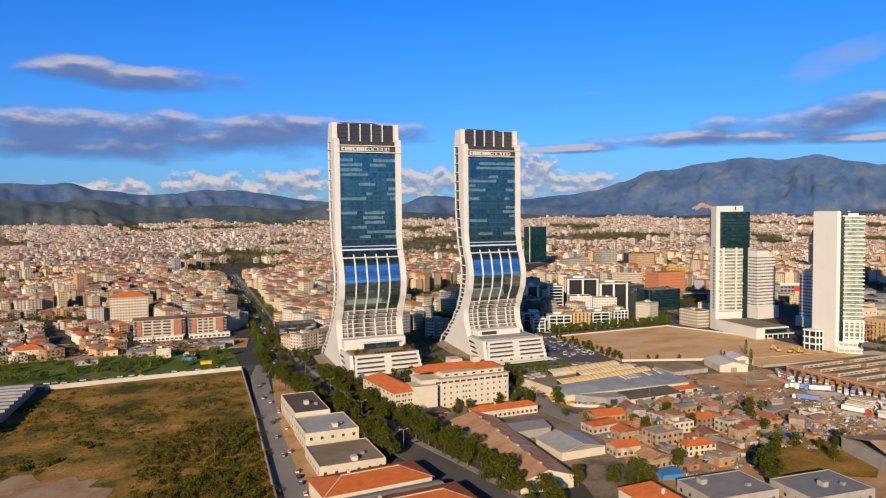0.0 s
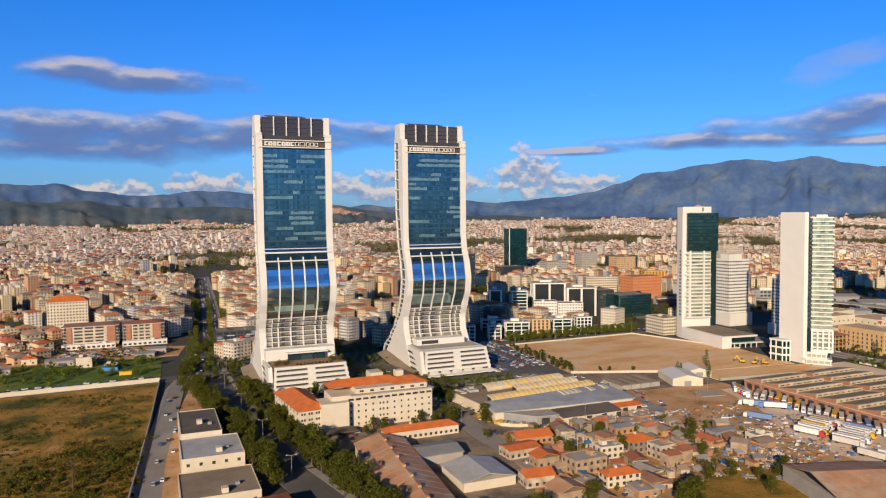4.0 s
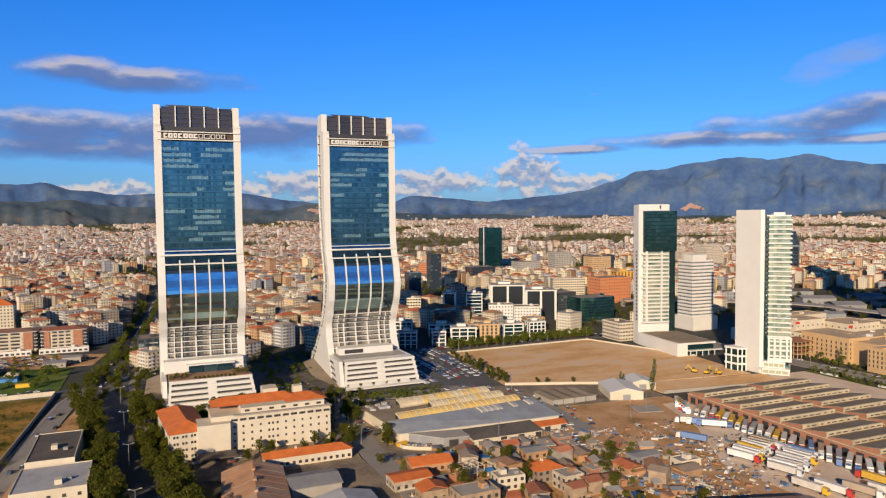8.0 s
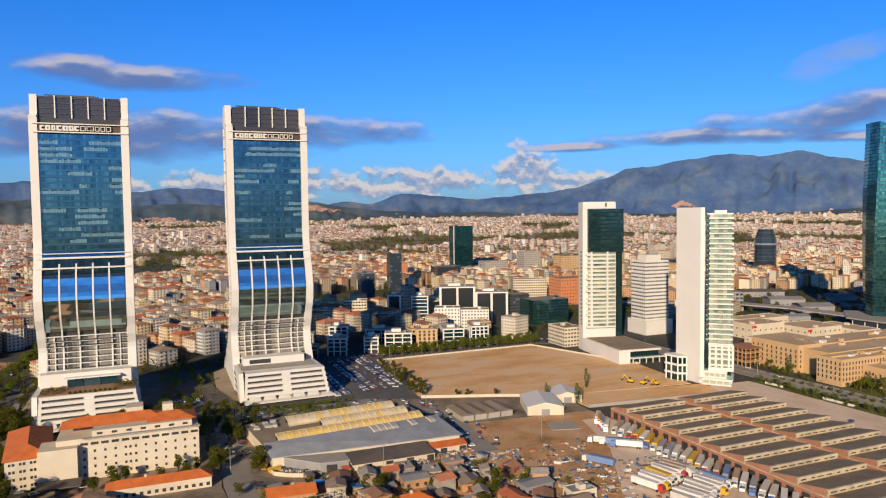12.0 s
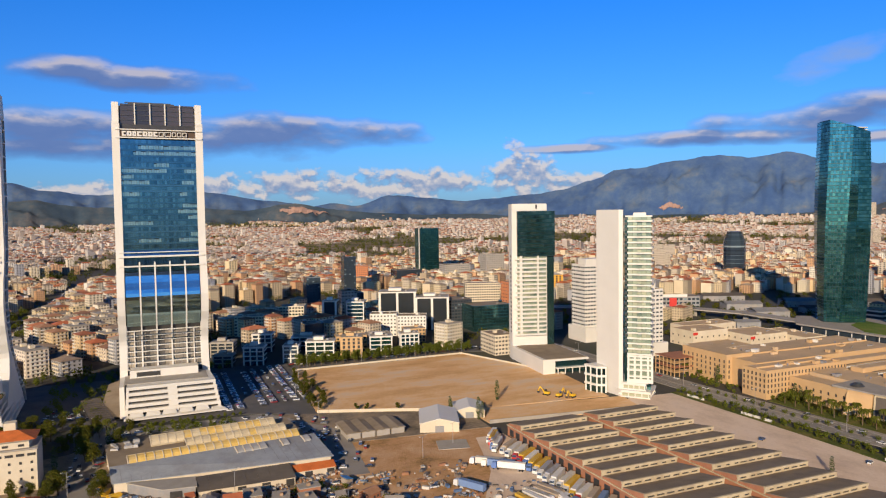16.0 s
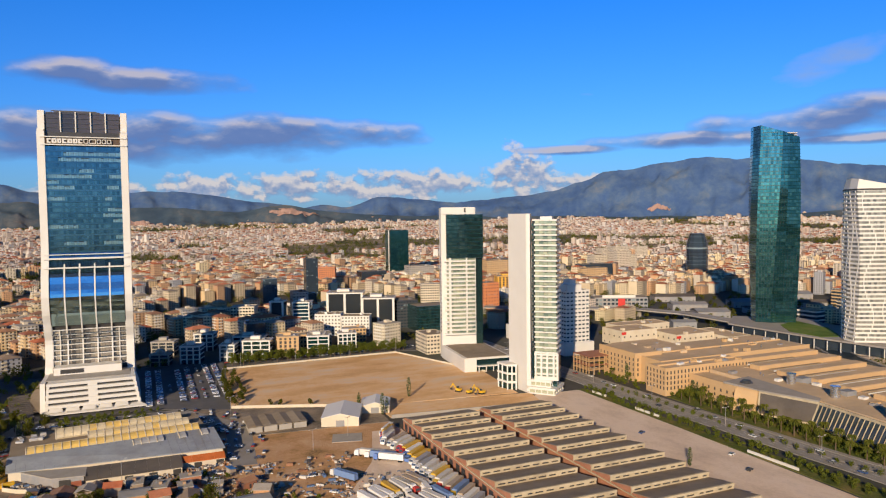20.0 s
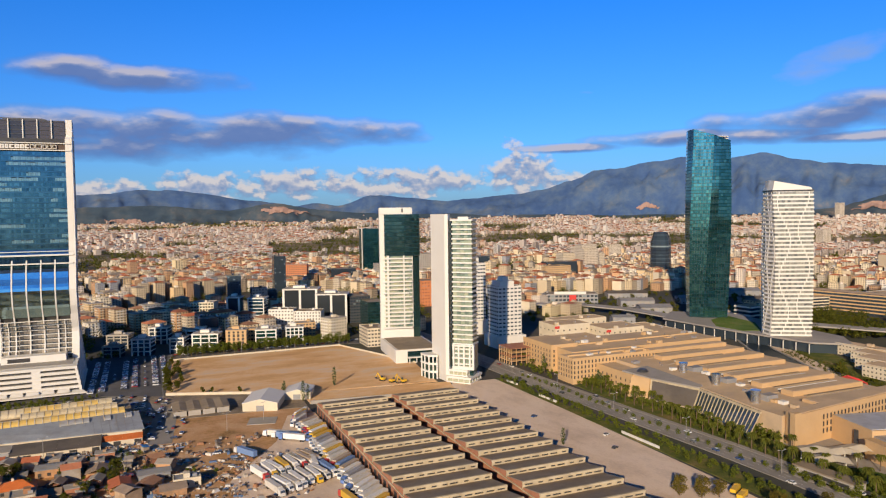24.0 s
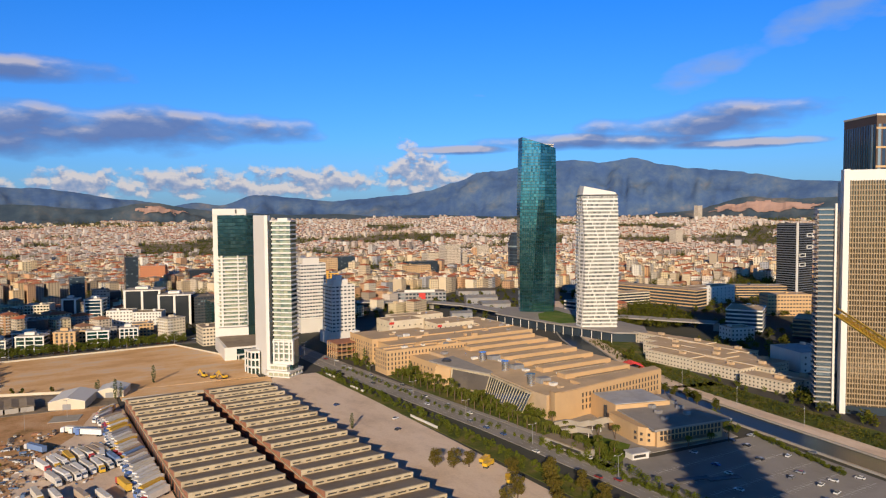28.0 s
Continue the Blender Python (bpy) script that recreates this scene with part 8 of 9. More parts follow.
# right-hand towers by the canal
t = thing("residential_tower", "tall tower with cream lattice front and white piers", "skyscraper", 818, 146, 0, -51)
part("tower_body", MB().box(3, 1.0, 0, 36, 30, 142), M_GREYGLASS, t)
part("front_glass", MB().box(4.4, 0.9, 5, 31, 1.0, 142), M_BRONZEGLASS, t, "brown window glass behind the lattice")
part("white_pier", MB().box(1.2, -0.6, 0, 4.4, 10, 149), M_WHITE, t)
part("white_pier", MB().box(31, -0.6, 0, 34.5, 10, 146), M_WHITE, t)
part("crown_wall", MB().box(4.4, 2, 142, 31, 12, 148.6), M_WHITE, t)
for i in range(43):
    z = 6 + i * 3.17
    part("storey_band", MB().box(4.4, 0.1, z, 31, 1.2, z + 0.75), M_LATTICE, t)
for i in range(19):
    part("lattice_fin", MB().box(4.9 + i * 1.42, -0.25, 5 + (i % 4) * 0.4, 5.25 + i * 1.42, 0.95, 142.4), M_LATTICE, t)
part("side_wing", MB().box(-10.5, 9, 0, 0, 26, 126), M_GREYGLASS, t)
for i in range(39):
    z = 4 + i * 3.17
    part("balcony", MB().box(-11.8, 7.2, z, -0.2, 9.2, z + 0.8).box(-11.8, 9.2, z, -10.3, 24, z + 0.8), M_CONCRETE, t)
part("wing_fin", MB().box(-2.0, 6.6, 0, -0.8, 9, 128.5), M_WHITE, t)
t = thing("brown_tower", "tall dark brown tower with flat top", "skyscraper", 922, 180, 0, -30)
part("tower_body", MB().box(0, 0, 0, 44, 40, 192), M_BRONZE, t)
part("roof_rim", MB().box(-0.3, -0.3, 192, 44.3, 40.3, 193.4), M_CREAM, t)
for i in range(13):
    part("window_strip", MB().box(1.2 + i * 3.3, -0.14, 3, 3.3 + i * 3.3, -0.02, 186), M_GREYGLASS, t)
    part("window_strip", MB().box(-0.14, 1.2 + i * 3.0, 3, -0.02, 3.0 + i * 3.0, 186), M_GREYGLASS, t)
for i in range(14):
    part("cornice", MB().box(-0.3, -0.3, 3 + i * 13.8, 44, 0.0, 4.4 + i * 13.8), M_TAN, t)
t = block("striped_tower", "dark tower with grey storey bands and white outlines", 1384, 528, 1424, 560, 104, M_STEEL, "flat", 30, band=M_STRIPE, win=M_BLACKGLASS)
part("white_pier", MB().box(-21.2, -17.4, 0, -17.4, -15.8, 106), M_WHITE, t)
for x, z in ((4, 84), (4, 66), (-14, 54), (-14, 40)):
    part("outline", MB().box(x, -17.6, z, x + 15, -16.6, z + 1).box(x, -17.6, z + 4.6, x + 15, -16.6, z + 5.6).box(x, -17.6, z + 1, x + 1, -16.6, z + 4.6).box(x + 14, -17.6, z + 1, x + 15, -16.6, z + 4.6), M_WHITE, t)
# long low housing rows beyond the canal
def terrace(x, y0, y1, deep, h):
    """One house of a terrace: three low storeys under a flat roof with a thin rim."""
    t = thing("housing_row", "long cream housing row with flat tan roof", "house", x, y0, 0, group="canal terraces")
    ln = y1 - y0
    part("wall", MB().box(0, 0, 0, deep, ln, h), M_CREAM, t)
    part("roof", MB().box(-0.4, -0.3, h, deep + 0.4, ln + 0.3, h + 0.35), M_TANROOF, t)
    part("roof_rim", MB().box(-0.4, -0.3, h + 0.35, 0, ln + 0.3, h + 0.8), M_CREAM, t)
    part("roof_rim", MB().box(0, -0.3, h + 0.35, deep + 0.4, 0.1, h + 0.8), M_CREAM, t)
    part("stair_house", MB().box(deep * 0.5, ln * 0.3, h + 0.35, deep * 0.5 + 3, ln * 0.3 + 5, h + 2.4), M_TANROOF, t)
    part("window_glazing", windows(MB(), 0, 0, deep, ln, 0, 3, h / 3, "sw", 3.0, 1.2, 1.1, 0.9), M_DARKWIN, t, "", "stuff")


for x, y0, y1, n, rh, dp in ((838, 228, 318, 2, 8.6, 18.6), (857, 216, 338, 3, 9.2, 18.6), (876, 226, 356, 3, 8.8, 17.6), (894, 262, 384, 3, 9.4, 14), (832, 186, 224, 1, 7.8, 16), (849, 182, 208, 1, 8.4, 15)):
    q = (y1 - y0) / n
    for k in range(n):
        terrace(x, y0 + k * q, y0 + (k + 1) * q - 0.1, dp, rh + (k % 2) * 0.5)
SLABS = [(1113, 500, 26, 138, 24, 10, M_TAN), (1018, 350, 44, 34, 24, 30, M_WHITE), (1040, 288, 40, 34, 19, 25, M_TAN), (1052, 566, 60, 20, 18, -8, M_CREAM), (980, 560, 34, 22, 14, 6, M_WHITE), (1250, 520, 80, 26, 18, -35, M_TAN), (1110, 300, 50, 26, 20, -25, M_WHITE)]
for x, y, lx, ly, h, rz, bd in SLABS:
    block("office_slab", "long office slab with pale storey bands", x, y, x + lx, y + ly, h, M_GREYGLASS, "flat", int(h / 3.6), band=bd, rz=rz, roof_mat=M_TANROOF)
block("pale_block", "pale rendered block with few windows", 1152, 520, 1229, 545, 23, M_WHITE, "flat", 5, 7.0, "s", rz=-2, roof_mat=M_TANROOF)
for x, y, lx, ly, h in ((1150, 398, 50, 26, 25), (1198, 372, 46, 24, 22), (1246, 352, 44, 26, 24)):
    block("tan_block", "long tan block with deep window rows", x, y, x + lx, y + ly, h, M_TAN, "flat", 6, 3.4, "sw", rz=-34, ww=2.4, wh=1.5, roof_mat=M_TANROOF)
block("pale_block", "pale low hall standing in shade", 906, 214, 940, 250, 15, M_WHITE, "flat", 3, 7.0, "s", rz=-20, roof_mat=M_PALEROOF)
block("pale_block", "small white block among trees", 975, 330, 1000, 350, 12, M_WHITE, "flat", 3, 4.0, "sw", rz=-20, roof_mat=M_TANROOF)
# tower crane
crane = thing("tower_crane", "yellow lattice tower crane", "crane", 569.0, -8.6, 0, 29)
for s in (-0.9, 0.9):
    for q in (-0.9, 0.9):
        part("mast_leg", MB().box(s - 0.15, q - 0.15, 0, s + 0.15, q + 0.15, 92), M_YELLOW, crane)
lace = MB()
for i in range(46):
    z = i * 2
    for s in (-0.9, 0.9):
        lace.add([(-0.9, s, z), (-0.6, s, z), (0.9, s, z + 2), (0.6, s, z + 2)], [(0, 1, 2, 3)])
        lace.add([(s, -0.9, z), (s, -0.6, z), (s, 0.9, z + 2), (s, 0.6, z + 2)], [(0, 1, 2, 3)])
part("mast_lacing", lace, M_YELLOW, crane)
part("slewing_platform", MB().box(-2, -2, 88, 2, 2, 89), M_YELLOW, crane)
jib = thing("jib", "", "", 0, 0, 89.6, -65)
jib.parent = crane
# the jib climbs away from the mast
slope = 0.17
for dx, dz in ((-0.9, 0.0), (0.9, 0.0), (0.0, 1.7)):
    part("jib_chord", MB().side([(-7, -7 * slope + dz - 0.2), (32, 32 * slope + dz - 0.2), (32, 32 * slope + dz + 0.2), (-7, -7 * slope + dz + 0.2)], dx - 0.18, dx + 0.18), M_YELLOW, jib)
lace = MB()
for i in range(18):
    y = -6 + i * 2.0
    for s in (-0.9, 0.9):
        lace.add([(s, y, y * slope), (s, y + 0.35, (y + 0.35) * slope), (0, y + 1.35, (y + 1.35) * slope + 1.7), (0, y + 1.0, (y + 1) * slope + 1.7)], [(0, 1, 2, 3)])
        lace.add([(0, y + 1.0, (y + 1) * slope + 1.7), (0, y + 1.35, (y + 1.35) * slope + 1.7), (s, y + 2.35, (y + 2.35) * slope), (s, y + 2, (y + 2) * slope)], [(0, 1, 2, 3)])
part("jib_lacing", lace, M_YELLOW, jib)
part("jib_walkway", MB().side([(-7, -7 * slope - 0.05), (32, 32 * slope - 0.05), (32, 32 * slope), (-7, -7 * slope)], -0.7, 0.7), M_YELLOW, jib)
part("counterweight", MB().box(-1.2, -9.5, -4.2, 1.2, -6.5, -1.2), M_CONCRETE, jib)

shell = thing("concrete_shell", "bare concrete shell of a tower under construction beside the crane", "building", 532, -59.5)
for f in range(28):
    part("floor_slab", MB().box(0, 0, f * 3.5 + 3.1, 30, 30, f * 3.5 + 3.5), M_CONCRETE, shell)
part("core_wall", MB().box(3, 3, 0, 27, 27, 99), M_CONCRETE, shell)
# yellow tippers under the trees
for x, y, deg in ((587, 192, 30), (585, 186, 28), (581, 164, 60)):
    t = thing("tipper_truck", "yellow tipper truck parked on gravel", "truck", x, y, 0.1, deg, group="yellow tippers")
    part("tipper_body", MB().front([(-4, 1.2), (1.6, 1.2), (1.9, 2.8), (-4.3, 2.8)], -1.25, 1.25), M_YELLOW, t)
    part("cab", MB().front([(2.1, 0.7), (4.2, 0.7), (4.2, 1.8), (3.9, 2.9), (2.1, 2.9)], -1.2, 1.2), M_YELLOW, t)
    part("windscreen", MB().add([(4.23, -1.1, 1.85), (4.23, 1.1, 1.85), (3.95, 1.1, 2.8), (3.95, -1.1, 2.8)], [(0, 1, 2, 3)]), M_WINDOW, t)
    part("chassis", MB().box(-3.9, -0.9, 0.6, 3.9, 0.9, 1.2), M_STEEL, t)
    for sx in (-3, -1.7, 3.0):
        part("axle", MB().front([(sx + 0.5 * math.cos(a * 0.785), 0.5 + 0.5 * math.sin(a * 0.785)) for a in range(8)], -1.2, 1.2), M_TYRE, t)

# excavators on the sand
for x, y, deg in ((517, 452, 20), (524, 447, 200), (512, 460, 120)):
    t = thing("excavator", "yellow tracked excavator at work on sand", "excavator", x, y, 0.1, deg, group="excavators")
    for s in (-1.1, 1.1):
        part("track", MB().front([(-2, 0), (2, 0), (2.4, 0.45), (2, 0.9), (-2, 0.9), (-2.4, 0.45)], s - 0.3, s + 0.3), M_TYRE, t)
    part("body", MB().box(-2.2, -1.3, 1.0, 1.4, 1.3, 2.4), M_YELLOW, t)
    part("cab", MB().box(0.2, -1.2, 2.4, 1.5, 0.0, 3.6), M_WINDOW, t)
    part("boom", MB().front([(1, 1.8), (4.6, 5.6), (5.0, 5.2), (1.6, 1.4)][::-1], -0.3, 0.3), M_YELLOW, t)
    part("stick", MB().front([(4.6, 5.6), (6.6, 2.0), (6.2, 1.8), (4.2, 5.2)][::-1], -0.25, 0.25), M_YELLOW, t)
    part("bucket", MB().front([(5.8, 0.8), (7.0, 1.0), (6.9, 2.0), (6.0, 2.0)], -0.6, 0.6), M_STEEL, t)

# sheds, huts and a walled verge behind the dry field
for x, y, lx, ly, h, kind in ((-20, 682, 34, 12, 4.5, "low_x"), (4, 668, 12, 10, 8, "flat"), (48, 690, 16, 12, 4, "low_x"), (60, 706, 14, 9, 5, "low_x"), (-112, 710, 24, 14, 9, "hip"), (-60, 664, 18, 9, 4, "low_x"), (26, 654, 10, 7, 3.4, "flat"), (-40, 700, 12, 10, 5, "hip")):
    block("hut", "small pale hut among trees by the road", x, y, x + lx, y + ly, h, M_CREAM if kind != "low_x" else M_CONCRETE, kind, 1, 4.0, "sw", roof_mat=None if kind == "hip" else M_METAL)
tarp = whole("tarpaulin", MB().prism([(24, 648), (36, 646), (37, 656), (25, 658)], 0, [2.4, 2.6, 3.2, 3.0]), M_BLUE, "blue tarpaulin over stacked goods", "tarpaulin")
tarp = whole("container", MB().box(38, 624, 0, 47, 627, 2.6).box(37.8, 623.8, 2.6, 47.2, 627.2, 2.75), M_YELLOW, "yellow steel container beside the road", "container")
tarp = whole("tarpaulin", MB().prism([(218, 260), (229, 258), (230, 266), (219, 267)], 0, [2.2, 2.4, 3.0, 2.8]), M_BLUE, "bright blue tarpaulin roof in the yard", "tarpaulin")
tarp = whole("tarpaulin", MB().prism([(298, 300), (306, 299), (307, 305), (299, 306)], 0, [2.0, 2.2, 2.6, 2.6]), M_BLUE, "blue tarpaulin over scrap goods", "tarpaulin")
ROW = "modern street block with glazed front"
framed_block(ROW + ", white framed", 340, 644, 17, 14, 15, -20, M_BLUEGLASS)
framed_block(ROW + ", low and grey", 316, 646, 16, 12, 10, -20, M_GREYGLASS, M_CONCRETE, 2)
framed_block(ROW + ", white and narrow", 372, 642, 13, 15, 14, -20, M_GREYGLASS, M_WHITE, 2)
framed_block(ROW + ", green glass", 391, 640, 24, 16, 16, -20, M_GREENGLASS, M_WHITE, 3)
framed_block(ROW + ", tan brick", 421, 642, 19, 15, 17, -18, M_DARKWIN, M_TAN, 4, True, 2.2)
framed_block(ROW + ", teal glass", 448, 646, 20, 15, 15, -14, M_TEALGLASS, M_WHITE, 2)
framed_block(ROW + ", tan and red", 477, 648, 17, 15, 15, -12, M_BLUEGLASS, M_WHITE, 4, True, 1.0)
framed_block("narrow dark glass block in a white frame", 436, 768, 15, 16, 34, -24, M_GREYGLASS, M_WHITE, 1, False, 2.0)
framed_block("pale office block with white storey bands", 457, 748, 18, 20, 34, -24, M_BLUEGLASS, M_WHITE, 1)
framed_block("small white block with dark glass front", 355, 700, 18, 16, 16, -20, M_GREYGLASS, M_WHITE, 3)
framed_block("grey block with dark glass front", 318, 690, 20, 16, 13, -18, M_GREYGLASS, M_CONCRETE, 3)
framed_block("long white block with blue glass", 388, 690, 30, 14, 12, -20, M_BLUEGLASS, M_WHITE, 4)
framed_block("yellow rendered office block", 792, 930, 34, 26, 32, -16, M_GREYGLASS, M_YELLOWWALL, 6, True, 2.6)
# small blocks along the street behind the sand field
for i, (x, y, lx, ly, h, wl) in enumerate(((425, 676, 28, 16, 12, M_TAN), (455, 680, 23, 16, 11, M_METAL), (493, 682, 20, 16, 13, M_TAN),
                                           (402, 820, 26, 20, 24, M_CREAM), (584, 1236, 42, 22, 34, M_ORANGEWALL), (656, 890, 46, 20, 30, M_CREAM), (540, 1072, 14, 14, 58, M_METAL), (350, 790, 40, 16, 20, M_CREAM))):
    t = block("town_block", "flat-roofed town block with glazed front", x, y, x + lx, y + ly, h, wl, "flat", max(2, int(h / 3.2)), 3.0, "sw", ww=2.1, wh=1.7, win=M_GREENGLASS if i % 3 == 0 else M_DARKWIN, rz=(-8 if i < 3 else -20), roof_mat=M_CONCRETE)
# bushes in the dry field
bush, rb = MB(), random.Random(9)
gs = thing("sawtooth_shed", "grey workshop shed with jagged roof edge beside the field", "shed", -117, 525, 0, -5.5)
part("shed_wall", MB().box(-36, -60, 0, 34, 58, 5.2), M_METAL, gs)
for i in range(12):
    part("roof_bay", MB().side([(-60 + i * 9.8, 5.2), (-60 + i * 9.8 + 9.6, 5.2), (-60 + i * 9.8 + 9.6, 5.8), (-60 + i * 9.8 + 1.2, 7.4), (-60 + i * 9.8, 7.2)][::-1], -37, 35), M_METAL, gs)
bare = thing("bare_tree", "thin dry tree in the field", "tree", 28, 372)
limbs = MB().tube(0, 0, 0, 6, 0.3, 0.2, 6, 0, 0.3, 0)
for k in range(26):
    a, z = k * 2.4, 3 + k * 0.55
    limbs.tube(0.3 * min(1, z / 6), 0, z, z + rb.uniform(1.5, 3), 0.12, 0.03, 4, 0, 1.6 * math.cos(a), 1.6 * math.sin(a))
limbs.tube(0.3, 0, 6, 18, 0.2, 0.06, 5, 0, 0.2, 0.3)
part("trunk", limbs, M_BARK, bare)
twig = MB()
for k in range(12):
    leaf_cloud(twig, rb.uniform(-1, 1.4), rb.uniform(-1, 1), 3 + k * 1.2, 1.3, 1.0, 14, 0.4, rb)
part("crown", twig, M_DRYTUFT, bare)
for x, y, s0 in ((9, 395, 5), (14, 400, 4), (22, 428, 4.5), (28, 424, 3.5), (45, 408, 6), (40, 414, 4), (50, 404, 4), (23, 353, 4), (36, 331, 6), (17, 340, 4.5), (30, 322, 5), (42, 345, 4), (26, 336, 4), (6, 322, 3.5), (44, 318, 5), (-36, 430, 3), (-30, 424, 2.5), (-60, 400, 3), (-48, 405, 3), (12, 330, 4), (30, 350, 4)):
    for k in range(5):
        leaf_cloud(bush, x + rb.uniform(-1, 1) * s0, y + rb.uniform(-1, 1) * s0, s0 * 0.3, s0 * 0.55, s0 * 0.4, 50, 0.6, rb)
for x, y in scatter([(-120, 260), (44, 260), (62, 560), (-60, 566), (-140, 470)], 1300, 3.0, 50):
    g = noise.noise(Vector((x * 0.02, y * 0.02, 2.0))) + (0.35 if x > -10 and y < 430 else 0)
    if g > -0.05 and not (-95 < x < -12 and y < 388):
        leaf_cloud(bush, x, y, 0.5, rb.uniform(0.8, 2.8), rb.uniform(0.5, 1.3), 26, 0.55, rb, 0 if g > 0.12 else 1)
for x, y in scatter([(-130, 255), (44, 255), (64, 570), (-66, 572), (-150, 470)], 2600, 1.6, 51):
    if not (-95 < x < -12 and y < 388):
        leaf_cloud(bush, x, y, 0.15, 0.8, 0.3, 5, 0.45, rb, 1)
for x, y in scatter([(-6, 300), (48, 300), (58, 440), (20, 450), (-4, 400)], 150, 4.5, 52):
    w = rb.uniform(1.4, 3.6)
    for k in range(4):
        leaf_cloud(bush, x + rb.uniform(-1, 1) * w, y + rb.uniform(-1, 1) * w, w * 0.45, w * 0.6, w * 0.5, 44, 0.42, rb, 0 if rb.random() < 0.3 else 1)
whole("field_bushes", bush, [M_LEAF, M_DRYTUFT], "olive bushes and dry tufts in the field", "bushes", kind="stuff")
# wild greenery and low sheds beyond the canal
wild = MB()
def big_tree(x, y, s0, mb=wild):
    """A crown of several clumps."""
    for k in range(4):
        q = s0 * rb.uniform(0.5, 0.75)
        leaf_cloud(mb, x + rb.uniform(-0.5, 0.5) * s0, y + rb.uniform(-0.5, 0.5) * s0, s0 * rb.uniform(0.7, 1.3), q, q, 26, 0.95, rb)


for x, y in scatter([(945, 440), (1000, 400), (1040, 430), (1090, 500), (1090, 560), (1000, 530), (960, 480)], 130, 7, 52):
    big_tree(x, y, rb.uniform(4.0, 6.8))
for x, y in scatter([(915, 250), (960, 240), (1000, 300), (1130, 330), (1300, 420), (1420, 600), (1140, 660), (1090, 420), (1010, 390), (950, 420), (920, 380)], 330, 11, 57):
    if noise.noise(Vector((x * 0.007, y * 0.007, 1.0))) > -0.25 and not any(abs(x - bx - lx / 2) < lx / 2 + 8 and abs(y - by - ly / 2) < ly / 2 + 8 for bx, by, lx, ly, *_ in SLABS):
        big_tree(x, y, rb.uniform(3.4, 5.6))
for x, y in scatter([(1250, 640), (1330, 560), (1440, 560), (1700, 930), (1560, 960), (1330, 840)], 260, 13, 58):
    if noise.noise(Vector((x * 0.01, y * 0.01, 3.0))) > -0.1:
        s0 = rb.uniform(4.5, 7)
        leaf_cloud(wild, x, y, s0, s0, s0, 44, 1.5, rb)
for x, y in scatter([(771, 90), (790, 90), (812, 200), (834, 318), (870, 400), (860, 410), (820, 330), (798, 262)], 330, 3.2, 53):
    s0 = rb.uniform(0.6, 2.3)
    leaf_cloud(wild, x, y, s0 * 0.8, s0, s0 * 0.9, 26, 0.5, rb, 0)
for x, y in scatter([(690, 610), (850, 570), (905, 620), (1100, 620), (1160, 760), (960, 850), (760, 830), (680, 700)], 150, 10, 59):
    big_tree(x, y, rb.uniform(3.0, 5.0))
for x, y in ((822, 178), (826, 170), (818, 165), (835, 178), (842, 172), (810, 150), (850, 214), (852, 206), (829, 330), (824, 322), (846, 340), (808, 120), (815, 128), (838, 110)):
    big_tree(x, y, rb.uniform(3.4, 5.2))
whole("canal_greenery", wild, M_LEAF, "thick green trees and shrubs beyond the canal", "trees", kind="stuff")
for i, (x, y, lx, ly, h) in enumerate(((905, 640, 60, 40, 9), (980, 640, 50, 30, 8), (920, 700, 70, 34, 10), (1010, 690, 60, 40, 9), (1080, 650, 70, 36, 8), (830, 600, 40, 24, 8), (1120, 720, 80, 40, 10), (960, 780, 90, 36, 9), (860, 800, 60, 30, 10))):
    block("depot", "low industrial depot with metal roof", x, y, x + lx * 0.62, y + ly * 0.7, h * 0.8, M_METAL, "low_x", 1, 6.0, "sw", rz=-24, roof_mat=(M_METAL, M_FELT, M_METAL)[i % 3])

# ---- the city: single houses near by, one joined mass beyond ----
KEEP_OUT = [[(-400, 100), (660, 100), (660, 650), (300, 660), (300, 640), (120, 650), (60, 700), (-400, 700)],
            [(40, 640), (90, 560), (135, 760), (160, 1100), (182, 1560), (140, 1560), (112, 1100), (88, 760)],
            [(-30, 690), (160, 690), (165, 745), (80, 805), (-30, 812)], [(-50, 870), (8, 870), (8, 915), (-50, 915)], [(480, 690), (630, 690), (630, 800), (480, 800)],
            [(560, 0), (1000, 0), (1000, 620), (840, 660), (690, 690), (560, 640)], [(800, 80), (960, 80), (960, 330), (800, 330)],
            [(680, 820), (750, 820), (750, 880), (680, 880)], [(820, 590), (1170, 590), (1200, 780), (1050, 840), (850, 840)], [(320, 640), (520, 640), (520, 700), (320, 700)], [(395, 785), (490, 785), (490, 845), (395, 845)], [(1215, 990), (1270, 990), (1270, 1050), (1215, 1050)], [(690, 770), (720, 830), (900, 700), (890, 560), (1020, 390), (990, 360), (850, 560), (830, 700)],
            [(930, 260), (1380, 400), (1440, 570), (1150, 680), (1040, 600)]]


def green_here(x, y):
    return noise.noise(Vector((x * 0.0022, y * 0.0022, 4.2))) + 0.35 * noise.noise(Vector((x * 0.008, y * 0.008, 9.0)))


def climb(d):
    """The plain climbs gently towards the hills."""
    return 0.0 if d < 1900 else 88.0 * ((d - 1900) / 2400) ** 1.5


